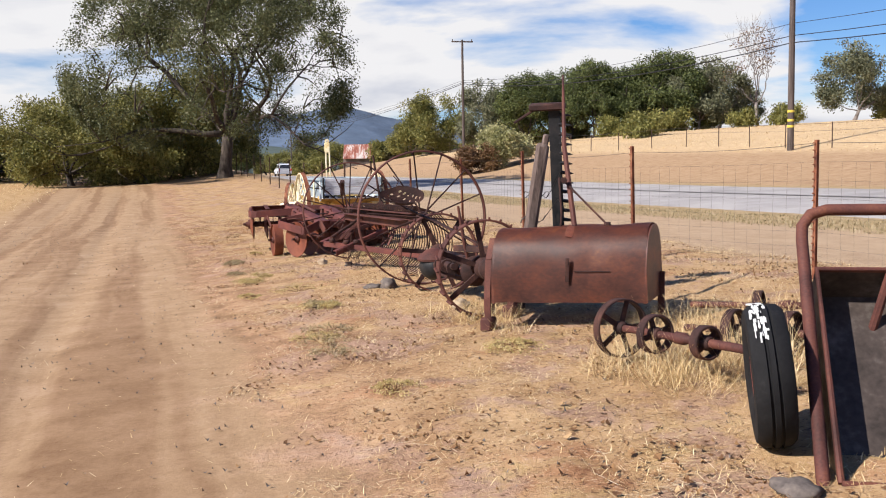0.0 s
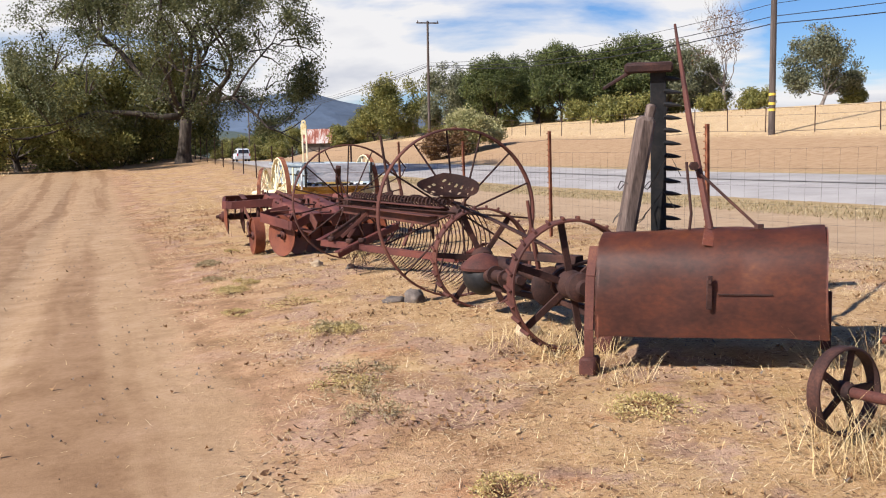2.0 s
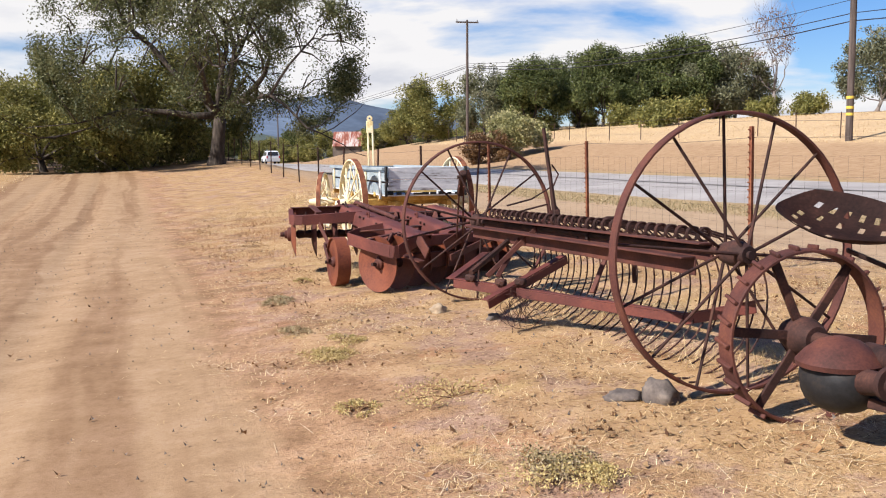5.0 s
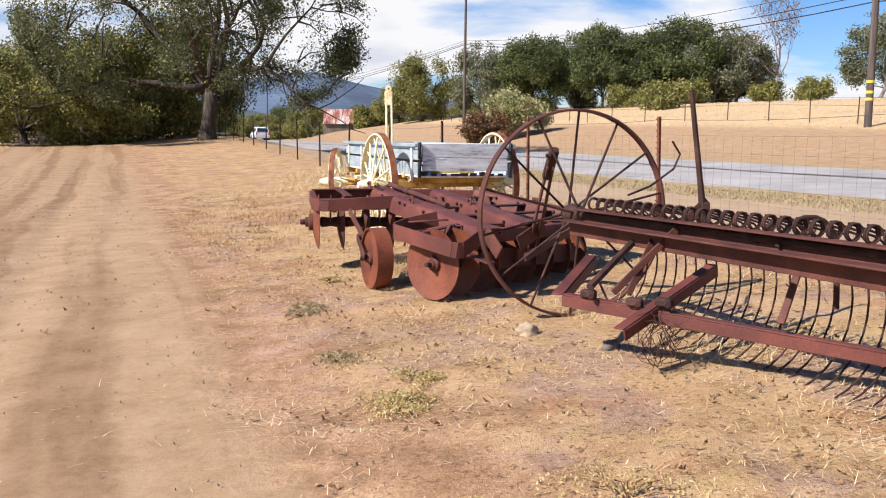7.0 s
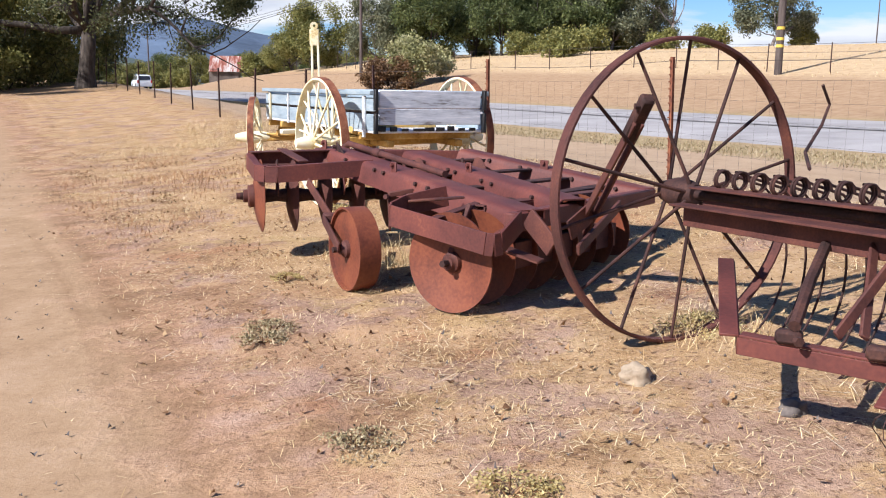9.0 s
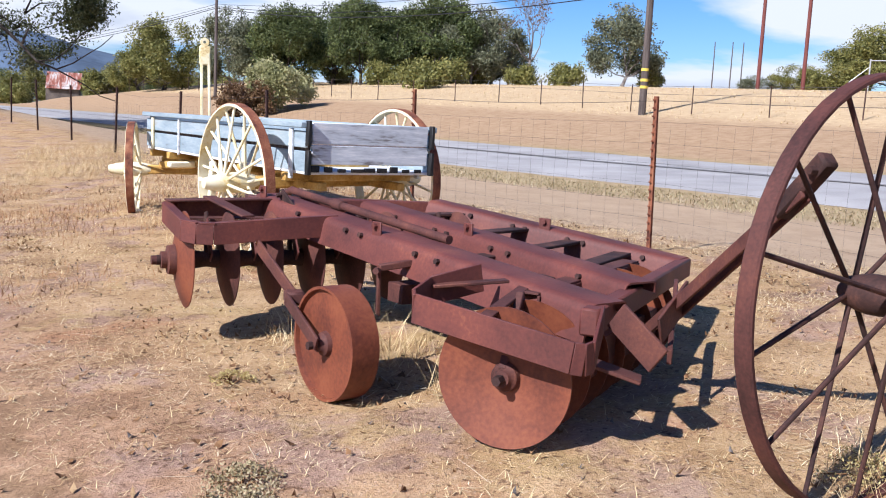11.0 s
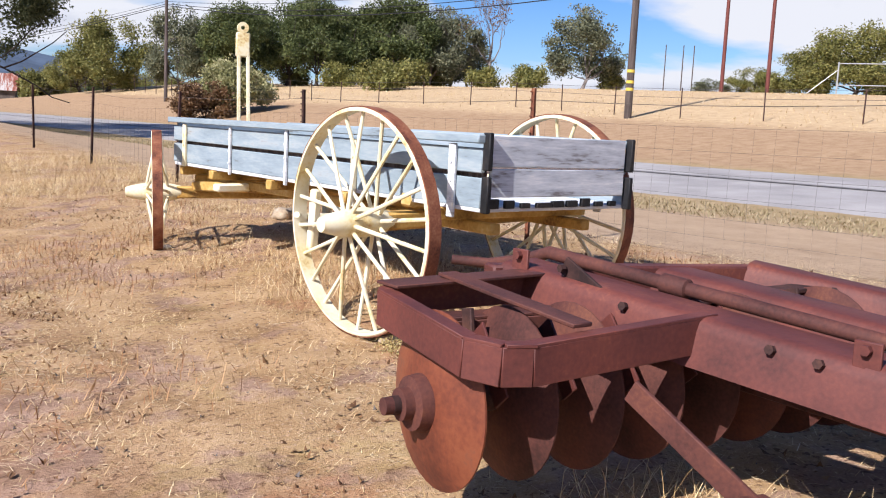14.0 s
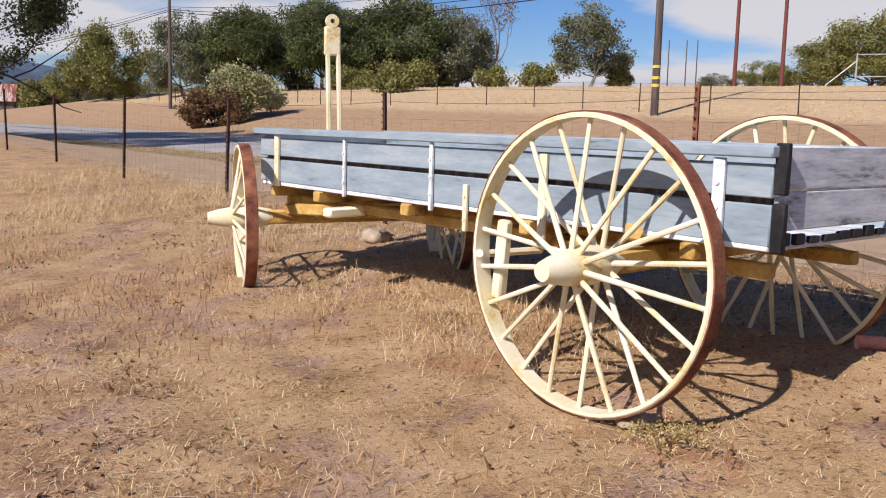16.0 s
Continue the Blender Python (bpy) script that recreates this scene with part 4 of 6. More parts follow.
for p, q, drop, flange in ((PA0, PA1, 0.14, 0.135), (PB0, PB1, 0.125, 0.12), (PC0, PC1, 0.12, 0.11)):
    # the front length overlaps the rear one and sits a little proud of it
    part("beam", folded_beam(p, p.lerp(q, 0.56), drop, flange), RUST_RED, plough)
    off = Vector((0, 0, 0.004))
    part("front_beam", folded_beam(p.lerp(q, 0.47) + off, q + off, drop + 0.006, flange + 0.006), RUST_RED, plough)
    n_ = frame_of(p, q).col[1]
    for f in ((0.03, 0.47) if p is PA0 else (0.5,)):
        bm = bmesh.new()
        c = p.lerp(q, f) - n_ * 0.06 + Vector((0, 0, 0.0))
        bar(bm, c - Vector((0, 0, 0.07)), c + Vector((0, 0, 0.055)), 0.07, 0.012, n_, 0.006)
        bolt(bm, c - n_ * 0.006 + Vector((0, 0, 0.035)), -n_, 0.014, 0.018)
        part("ear_plate", bm, RUST_RED, plough)
bm = bmesh.new()
ax_, sd_ = frame_of(PA0, PA1).col[0], frame_of(PA0, PA1).col[1]
t0, t1 = PA0 + sd_ * 0.17 + Vector((0, 0, 0.015)), PA0.lerp(PA1, 0.58) + sd_ * 0.15 + Vector((0, 0, 0.015))
pipe(bm, [t0 - ax_ * 0.4 - sd_ * 0.1 - Vector((0, 0, 0.1)), t0 - ax_ * 0.3 - Vector((0, 0, 0.1)), t0 - ax_ * 0.12 - Vector((0, 0, 0.05)), t0, t1], [0.018, 0.02, 0.022, 0.024, 0.022], 10)
lathe(bm, [(0.024, -0.05), (0.032, -0.045), (0.032, 0.045), (0.024, 0.05)], along(t0.lerp(t1, 0.35), ax_), 14)
part("trip_rod", bm, RUST, plough, "round iron trip rod")
bm = bmesh.new()
bar(bm, PA1 + Vector((-0.1, -0.08, -0.05)), PC1 + Vector((0.04, 0.05, -0.05)), 0.07, 0.1, bevel=0.008)
part("front_cross_beam", bm, RUST_RED, plough)
bm = bmesh.new()
bar(bm, PA0 + Vector((-0.1, 0, -0.06)), PC0 + Vector((0.05, 0, -0.06)), 0.08, 0.09, bevel=0.008)
part("rear_cross_beam", bm, RUST_RED, plough)
for f in (0.16, 0.42, 0.62, 0.8):
    bm = bmesh.new()
    bar(bm, PA0.lerp(PA1, f) + Vector((0, 0, -0.07)), PC0.lerp(PC1, f) + Vector((0, 0, -0.035)), 0.1, 0.016)
    part("cross_strap", bm, RUST_DARK, plough)
for p, q in ((PA0, PA1), (PB0, PB1), (PC0, PC1)):
    for f in (0.2, 0.38, 0.43, 0.6, 0.66, 0.88):
        bm = bmesh.new()
        r = frame_of(p, q)
        bolt(bm, p.lerp(q, f) - r.col[1] * 0.078 - r.col[2] * 0.03, -r.col[1] + r.col[2] * 0.2, 0.014, 0.016)
        part("bolt", bm, RUST_DARK, plough)
# flat-bar hoop that guards the disc gang
hoop = [Vector(p) for p in ((-2.55, 15.1, 0.97), (-3.22, 14.97, 0.955), (-3.29, 14.88, 0.945), (-3.2, 14.42, 0.905), (-3.13, 14.34, 0.9), (-3.05, 14.33, 0.9), (-2.42, 14.47, 0.935))]
HC = Vector((-2.8, 14.75, 0))
for a, b in zip(hoop, hoop[1:]):
    bm = bmesh.new()
    bar(bm, a, b, 0.012, 0.1, bevel=0.002)
    m_ = (a + b) / 2
    inn = (HC - Vector((m_.x, m_.y, 0))).normalized() * 0.018 + Vector((0, 0, 0.053))
    bar(bm, a + inn, b + inn, 0.048, 0.01, bevel=0.002)
    part("guard_hoop", bm, RUST_RED, plough)
bm = bmesh.new()
bar(bm, hoop[0] + Vector((0, 0, 0.05)), hoop[2] + Vector((0.02, 0, 0.068)), 0.11, 0.01)
part("top_strap", bm, RUST, plough)
bm = bmesh.new()
bar(bm, (-3.05, 14.97, 1.03), (-2.88, 14.4, 0.985), 0.07, 0.012)
part("top_strap", bm, RUST, plough)
bm = bmesh.new()
bar(bm, (-2.66, 14.95, 1.06), (-2.6, 14.78, 0.97), 0.012, 0.06)
bolt(bm, (-2.67, 14.93, 1.05), (-1, -0.2, 0), 0.014, 0.018)
part("lug_plate", bm, RUST_DARK, plough)
# gang of concave discs
G0, GA = Vector((-3.27, 14.63, 0.73)), Vector((0.97, 0.17, 0.0)).normalized()
bm = bmesh.new()
pipe(bm, [G0 - GA * 0.05, G0 + GA * 1.75], 0.026, 12)
part("gang_shaft", bm, RUST_DARK, plough)
bm = bmesh.new()
lathe(bm, [(0, -0.075), (0.024, -0.075), (0.024, -0.03), (0.045, -0.028), (0.045, 0), (0.075, 0.005), (0.08, 0.04), (0, 0.05)], along(G0, GA), 20)
part("end_nut", bm, RUST, plough)
for k in range(8):
    c = G0 + GA * (0.09 + 0.225 * k)
    bm = bmesh.new()
    R_ = 0.25
    prof_ = [(R_ * f, -0.055 * (1 - f * f)) for f in (0.08, 0.3, 0.5, 0.7, 0.85, 1.0)]
    lathe(bm, [(R_ * 0.08, -0.049)] + prof_[1:] + [(R_, 0.005)] + [(r, z + 0.007) for r, z in reversed(prof_[1:-1])] + [(R_ * 0.08, -0.043)], along(c, GA), 36, close=True)
    # discs behind the first take darker rust, toned down to stand in for shade
    part("disc", bm, RUST_DISK if k == 0 else RUST, plough)
    bm = bmesh.new()
    lathe(bm, [(0.03, 0), (0.05, 0.02), (0.04, 0.1), (0.05, 0.17), (0.03, 0.19)], along(c + GA * 0.01, GA), 14)
    part("spool", bm, RUST_DARK, plough)
for k in (0, 2, 4, 6):
    bm = bmesh.new()
    c = G0 + GA * (0.2 + 0.225 * k)
    bar(bm, c, c + Vector((0.0, 0.06, 0.24)), 0.05, 0.014, GA)
    part("gang_hanger", bm, RUST_DARK, plough)
for k in range(7):
    bm = bmesh.new()
    c = G0 + GA * (0.2 + 0.225 * k)
    bar(bm, c + Vector((0, -0.02, 0.2)), c + Vector((0.02, -0.17, 0.03)), 0.07, 0.008, GA)
    part("scraper_blade", bm, RUST_RED, plough)


def plough_disk(name, c, axis, R, width, material):
    c, axis = Vector(c), Vector(axis).normalized()
    m = along(c, axis)
    bm = bmesh.new()
    if width > 0.05:
        lathe(bm, [(0, width / 2 - 0.02), (R * 0.93, width / 2 - 0.02), (R * 0.95, width / 2), (R, width / 2), (R, -width / 2), (R * 0.95, -width / 2), (R * 0.93, -width / 2 + 0.02), (0, -width / 2 + 0.02)], m, 48)
    else:
        lathe(bm, [(0, -0.035), (R * 0.4, -0.028), (R * 0.75, -0.012), (R, 0), (R, 0.008), (R * 0.75, -0.004), (R * 0.4, -0.02), (0, -0.027)], m, 48)
    d_ = part(name, bm, material, plough)
    bm = bmesh.new()
    z0 = width / 2 - 0.02 if width > 0.05 else -0.02
    lathe(bm, [(0.055, z0), (0.05, z0 + 0.02), (0.035, z0 + 0.03), (0.03, z0 + 0.045), (0.0, z0 + 0.045)], m, 18)
    part("bearing_cap", bm, RUST, d_)
    bm = bmesh.new()
    lathe(bm, [(0, z0 + 0.05), (0.018, z0 + 0.05), (0.018, z0 + 0.09), (0, z0 + 0.09)], m, 6)
    part("nut", bm, RUST_DARK, d_)
    return d_


F0, FA = Vector((-2.11, 12.74, 0.605)), Vector((0.68, 0.73, -0.01)).normalized()
bm = bmesh.new()
pipe(bm, [F0, F0 + FA * 1.75], 0.026, 12)
part("front_gang_shaft", bm, RUST_DARK, plough)
for k in range(1, 8):
    bm = bmesh.new()
    R_ = 0.25
    lathe(bm, [(0.02, 0.055), (R_ * 0.4, 0.046), (R_ * 0.75, 0.024), (R_, 0), (R_, -0.006), (R_ * 0.75, 0.017), (R_ * 0.4, 0.039), (0.02, 0.048)], along(F0 + FA * 0.225 * k, FA), 36, close=True)
    part("disc", bm, RUST_DISK, plough)
    bm = bmesh.new()
    lathe(bm, [(0.03, 0), (0.05, 0.02), (0.04, 0.1), (0.05, 0.17), (0.03, 0.19)], along(F0 + FA * (0.225 * k - 0.2), FA), 14)
    part("spool", bm, RUST_DARK, plough)
bm = bmesh.new()
angle_iron(bm, F0 + FA * 0.3 + Vector((0, 0, 0.26)), F0 + FA * 1.75 + Vector((0, 0, 0.24)), 0.09, 0.01)
part("gang_frame", bm, RUST, plough)
bm = bmesh.new()
angle_iron(bm, G0 + GA * 0.1 + Vector((0, 0.1, 0.2)), G0 + GA * 1.75 + Vector((0, 0.1, 0.2)), 0.09, 0.01)
part("gang_frame", bm, RUST, plough)
plough_disk("press_wheel", (-2.57, 13.57, 0.54), (-0.93, -0.36, 0), 0.245, 0.13, RUST_DISK)
plough_disk("furrow_disc", (-2.11, 12.74, 0.605), (-0.68, -0.73, 0.02), 0.255, 0.01, RUST_DISK)
bm = bmesh.new()
for a, b, w, h in (((-2.85, 14.2, 0.87), (-2.7, 13.88, 0.67), 0.014, 0.06), ((-2.75, 13.85, 0.68), (-2.66, 13.5, 0.55), 0.014, 0.06)):
    bar(bm, a, b, w, h, bevel=0.003)
box(bm, (0.09, 0.1, 0.06), Matrix.Translation((-2.71, 13.87, 0.68)), 0.012)
part("wheel_arm", bm, RUST, plough)
bm = bmesh.new()
bar(bm, (-2.35, 13.75, 0.62), (-2.36, 13.72, 0.84), 0.04, 0.014, (1, 0, 0))
bar(bm, (-2.36, 13.72, 0.84), (-2.2, 13.74, 0.86), 0.04, 0.03)
bolt(bm, (-2.37, 13.7, 0.83), (-0.6, -0.8, 0), 0.016, 0.02)
part("link_plate", bm, RUST, plough)
# fender hoop over the furrow disc
fend = [Vector(p) for p in ((-2.08, 13.12, 0.9), (-2.3, 13.06, 0.86), (-2.39, 12.97, 0.83), (-2.4, 12.93, 0.82), (-1.98, 12.46, 0.745), (-1.94, 12.45, 0.74), (-1.9, 12.47, 0.745), (-1.76, 12.7, 0.82))]
for a, b in zip(fend, fend[1:]):
    bm = bmesh.new()
    bar(bm, a, b, 0.012, 0.11, bevel=0.002)
    part("fender_hoop", bm, RUST_RED, plough)
bm = bmesh.new()
bar(bm, (-2.3, 13.05, 0.88), (-2.0, 13.05, 0.9), 0.05, 0.012)
bar(bm, (-2.2, 12.72, 0.83), (-1.9, 13.1, 0.87), 0.05, 0.012)
bar(bm, (-2.11, 12.75, 0.62), (-1.98, 12.95, 0.86), 0.03, 0.06)
part("fender_stay", bm, RUST, plough)
for p, q, w, h in (((-1.74, 12.64, 0.85), (-1.65, 12.48, 0.72), 0.016, 0.11), ((-1.93, 12.64, 0.72), (-1.7, 12.5, 0.65), 0.1, 0.014), 
                   ((-1.5, 12.75, 0.76), (-1.3, 12.9, 0.88), 0.012, 0.11),
                   # the first three bars here are added to darken the space under the beams
                   ((-1.65, 13.05, 0.7), (-2.3, 14.95, 0.76), 0.06, 0.06), ((-1.25, 13.5, 0.68), (-1.9, 15.0, 0.74), 0.08, 0.09), ((-2.25, 13.85, 0.7), (-1.15, 14.3, 0.7), 0.12, 0.09), ((-1.8, 12.85, 0.62), (-1.0, 13.7, 0.6), 0.1, 0.14), ((-1.0, 13.5, 0.8), (-1.45, 12.75, 0.66), 0.02, 0.06)):
    bm = bmesh.new()
    bar(bm, p, q, w, h, bevel=0.003)
    part("hitch_and_shade_bar", bm, RUST, plough)
for dx in (-0.03, 0.03):
    bm = bmesh.new()
    bar(bm, (-1.37 + dx, 13.04, 0.69), (-1.352 + dx * 0.6, 12.19, 1.335), 0.014, 0.05, (0, 1, 1), 0.003)
    part("lever_arm", bm, RUST, plough)
bm = bmesh.new()
bar(bm, (-1.362, 12.3, 1.25), (-1.337, 12.12, 1.44), 0.06, 0.06, (0, 1, 1), 0.01)
bolt(bm, (-1.37, 12.14, 1.4), (-1, 0, 0), 0.015, 0.02)
part("lever_grip", bm, RUST_DARK, plough)

# ---- farm wagon ----
WU, WV = Vector((-0.291, 0.957, 0)), Vector((0.928, 0.373, 0))
W0 = Vector((-2.31, 16.53, 0))           # rear corner of the box towards the track
WL, WW, WZ0, WZ1 = 4.13, 1.12, 1.09, 1.455
wagon = thing("farm_wagon", -2.4, 18.6, ground_z(-2.4, 18.6), "old farm wagon, pale blue plank box on cream-yellow wheels", "wagon")


def wp(u, v, z):
    return W0 + WU * u + WV * v + Vector((0, 0, z))


rng = random.Random(8)
for v0, sgn in ((0.0, -1), (WW, 1)):
    for z0, z1 in ((WZ0, WZ0 + 0.152), (WZ0 + 0.176, WZ1 - 0.066)):
        bm = bmesh.new()
        bar(bm, wp(0.0, v0, (z0 + z1) / 2), wp(WL, v0, (z0 + z1) / 2 + 0.01), 0.024, z1 - z0, bevel=0.005)
        part("side_board", bm, BLUE_WOOD, wagon)
    # dark strip added behind the gap between boards to stand in for its shade
    bm = bmesh.new()
    bar(bm, wp(0.02, v0 - sgn * 0.034, WZ0 + 0.165), wp(WL - 0.04, v0 - sgn * 0.034, WZ0 + 0.172), 0.02, 0.12, bevel=0.004)
    part("gap_shade_strip", bm, POST_WOOD, wagon, "dark strip added behind the board gap as its shade")
    bm = bmesh.new()
    bar(bm, wp(-0.02, v0 + sgn * 0.02, WZ1 - 0.022), wp(WL + 0.03, v0 + sgn * 0.02, WZ1 - 0.01), 0.075, 0.045, bevel=0.006)
    part("top_rail", bm, BLUE_WOOD, wagon)
    # straps and stakes along the side
    for u, w, material, a, b in ((0.22, 0.05, GREY_WOOD, WZ0 - 0.06, WZ1 - 0.05), (1.18, 0.045, YELLOW, WZ0 - 0.1, WZ1 - 0.07), (2.05, 0.025, GREY_WOOD, WZ0 - 0.04, WZ1 - 0.04),
                                 (2.95, 0.02, GREY_WOOD, WZ0 - 0.03, WZ1 - 0.04), (3.85, 0.05, YELLOW, WZ0 - 0.02, WZ1 - 0.04), (1.75, 0.03, YELLOW, WZ0 - 0.12, WZ0 + 0.12)):
        bm = bmesh.new()
        c = v0 + sgn * 0.026
        bar(bm, wp(u, c, a), wp(u, c, b), w, 0.02, WV, 0.004)
        for f in (0.25, 0.5, 0.75):
            bolt(bm, wp(u, c + sgn * 0.01, a + (b - a) * f), WV * sgn, 0.009, 0.006)
        part("stake", bm, material, wagon)
for k, (z0, z1) in enumerate(((WZ0, WZ0 + 0.05), (WZ0 + 0.057, WZ0 + 0.2), (WZ0 + 0.206, WZ1 - 0.0))):
    bm = bmesh.new()
    if k == 0:
        bm.free()
        for j in range(9):
            bm = bmesh.new()
            a, b = 0.03 + j * 0.118, 0.03 + j * 0.118 + rng.uniform(0.06, 0.115)
            h = rng.uniform(0.02, 0.05)
            bar(bm, wp(-0.012, a, WZ0 + h / 2), wp(-0.012, b, WZ0 + h / 2), 0.022, h, bevel=0.003)
            part("tail_board_stub", bm, DARK_IRON, wagon, "rotten dark stub of tail board")
    else:
        bar(bm, wp(-0.012, 0.035, (z0 + z1) / 2), wp(-0.012, WW - 0.035, (z0 + z1) / 2), 0.024, z1 - z0, bevel=0.005)
        part("tail_board", bm, GREY_WOOD, wagon, "grey bare tail board")
for v in (0.0, WW):
    for a, b in ((WZ0 - 0.02, WZ0 + 0.16), (WZ0 + 0.19, WZ1 + 0.01)):
        bm = bmesh.new()
        bar(bm, wp(-0.03, v, a), wp(-0.03, v, b), 0.05, 0.03, WV, 0.005)
        part("corner_iron", bm, DARK_IRON, wagon)
for z0, z1 in ((WZ0, WZ0 + 0.17), (WZ0 + 0.18, WZ1)):
    bm = bmesh.new()
    bar(bm, wp(WL - 0.01, 0.02, (z0 + z1) / 2), wp(WL - 0.01, WW - 0.02, (z0 + z1) / 2), 0.024, z1 - z0, bevel=0.005)
    part("front_board", bm, BLUE_WOOD, wagon)
for k in range(8):
    v = 0.06 + k * 0.143
    bm = bmesh.new()
    bar(bm, wp(0.0, v, WZ0 - 0.005), wp(WL - 0.03, v, WZ0 - 0.005), 0.137, 0.026, bevel=0.004)
    part("floor_board", bm, GREY_WOOD, wagon)
for u in (0.35, 1.3, 2.3, 3.3, 3.9):
    bm = bmesh.new()
    bar(bm, wp(u, -0.03, WZ0 - 0.055), wp(u, WW + 0.03, WZ0 - 0.055), 0.07, 0.07, bevel=0.008)
    part("cross_sill", bm, OCHRE, wagon)
for v in (0.2, WW - 0.2):
    bm = bmesh.new()
    bar(bm, wp(0.1, v, WZ0 - 0.12), wp(WL - 0.1, v, WZ0 - 0.12), 0.07, 0.06, bevel=0.008)
    part("long_sill", bm, OCHRE, wagon)
# running gear
RH0 = Vector((-2.79, 17.02, 0.965))
RH1 = RH0 + Vector((0.93, 0.37, 0)) * 1.5 + Vector((0, 0, 0.03))
AX = (RH1 - RH0).normalized()
FH0 = Vector((-3.66, 20.32, 0.845))
FAX = Vector((0.999, -0.04, 0.02)).normalized()
FH1 = FH0 + FAX * 1.5
for a, b, z in ((RH0, RH1, 0.0), (FH0, FH1, 0.0)):
    x_ = (b - a).normalized()
    bm = bmesh.new()
    bar(bm, a + x_ * 0.12, b - x_ * 0.12, 0.1, 0.1, bevel=0.015)
    part("axle_beam", bm, OCHRE, wagon)
    bm = bmesh.new()
    bar(bm, a + x_ * 0.3 + Vector((0, 0, 0.11)), b - x_ * 0.3 + Vector((0, 0, 0.11)), 0.11, 0.08, bevel=0.015)
    part("bolster", bm, OCHRE, wagon)
mid_r, mid_f = (RH0 + RH1) / 2, (FH0 + FH1) / 2
bm = bmesh.new()
bar(bm, mid_r, mid_f + Vector((0, 0, 0.08)), 0.09, 0.09, bevel=0.015)
part("reach_pole", bm, OCHRE, wagon)
for sgn in (-1, 1):
    bm = bmesh.new()
    bar(bm, mid_r + AX * 0.5 * sgn, mid_r.lerp(mid_f, 0.42), 0.06, 0.07, bevel=0.012)
    part("hound", bm, OCHRE, wagon)
    bm = bmesh.new()
    bar(bm, mid_f + FAX * 0.45 * sgn + Vector((0, 0, 0.05)), mid_f.lerp(mid_r, 0.32) + Vector((0, 0, 0.08)) + AX * 0.25 * sgn, 0.07, 0.08, bevel=0.012)
    part("front_hound", bm, OCHRE, wagon)
bm = bmesh.new()
bar(bm, mid_f.lerp(mid_r, 0.22) - AX * 0.6 + Vector((0, 0, 0.08)), mid_f.lerp(mid_r, 0.22) + AX * 0.6 + Vector((0, 0, 0.08)), 0.09, 0.06, bevel=0.012)
part("sway_bar", bm, YELLOW, wagon)
for c, ax, R_, n_ in ((RH0, AX, 0.6, 22), (RH1, -AX, 0.6, 22), (FH0, FAX, 0.505, 18), (FH1, -FAX, 0.505, 18)):
    spoked_wheel(wagon, c, -ax, R_, 0.085, 0.02, n_, 0.0105, 0.07, 0.38, YELLOW, YELLOW, tread_mat=TPOST, dish=0.085, phase=0.13, cap_len=0.06)
# brake shoe and rod by the rear wheel
bm = bmesh.new()
pipe(bm, [wp(1.3, 0.1, 0.92), wp(1.35, -0.25, 0.92), wp(1.2, -0.4, 0.95)], 0.018, 8)
bar(bm, wp(1.12, -0.32, 1.1), wp(1.15, -0.32, 0.75), 0.06, 0.05, WV, 0.01)
part("brake_shoe", bm, YELLOW, wagon)
# tall pair of cream slats with a hooked head at the front of the box
for dx in (-0.045, 0.045):
    bm = bmesh.new()
    bar(bm, (-2.88 + dx, 20.92, 1.1), (-2.9 + dx * 0.9, 20.95, 2.08), 0.03, 0.045, (0, 1, 0), 0.005)
    part("lazyback_slat", bm, YELLOW, wagon, "cream painted upright slat")
bm = bmesh.new()
box(bm, (0.125, 0.05, 0.22), Matrix.Translation((-2.905, 20.95, 2.14)), 0.012)
lathe(bm, [(0.018, -0.024), (0.05, -0.024), (0.052, 0), (0.05, 0.024), (0.018, 0.024)], along((-2.908, 20.95, 2.29), (0, 1, 0)), 20, close=True)
part("slat_head", bm, YELLOW, wagon)

# ---- junk beside the track: cultivator gangs, tyre, tip cart ----


def gang(p, q, wheels, label):
    p, q = Vector(p), Vector(q)
    t = thing("cultivator_gang", *((p + q) / 2).xy, ground_z(*((p + q) / 2).xy), label, "cultivator", "cultivator gangs in the dry grass")
    a = (q - p).normalized()
    bm = bmesh.new()
    pipe(bm, [p, p.lerp(q, 0.45), p.lerp(q, 0.46), p.lerp(q, 0.52), p.lerp(q, 0.53), q], [0.022, 0.022, 0.034, 0.034, 0.024, 0.024], 12)
    part("shaft", bm, RUST, t)
    for f, R_, n_ in wheels:
        spoked_wheel(t, p.lerp(q, f), a, R_, 0.06, 0.012, n_, 0.012, 0.035, 0.08, RUST_DARK, RUST_DARK, dish=0, flat_spokes=True, seg=36, phase=f)
    return t


gang((1.29, 4.9, 0.615), (1.8, 3.84, 0.67), ((0.02, 0.175, 5), (0.3, 0.11, 4), (0.66, 0.09, 4)), "rusty cultivator shaft with small spoked wheels in straw")
gang((1.75, 5.2, 0.56), (2.55, 4.45, 0.62), ((0.3, 0.13, 4), (0.62, 0.13, 4), (0.9, 0.17, 5)), "rusty cultivator shaft half hidden in tall straw")
gang((1.95, 5.9, 0.6), (3.1, 5.3, 0.66), ((0.35, 0.1, 4), (0.75, 0.15, 5)), "dark rusty cultivator shaft lying in dry grass")

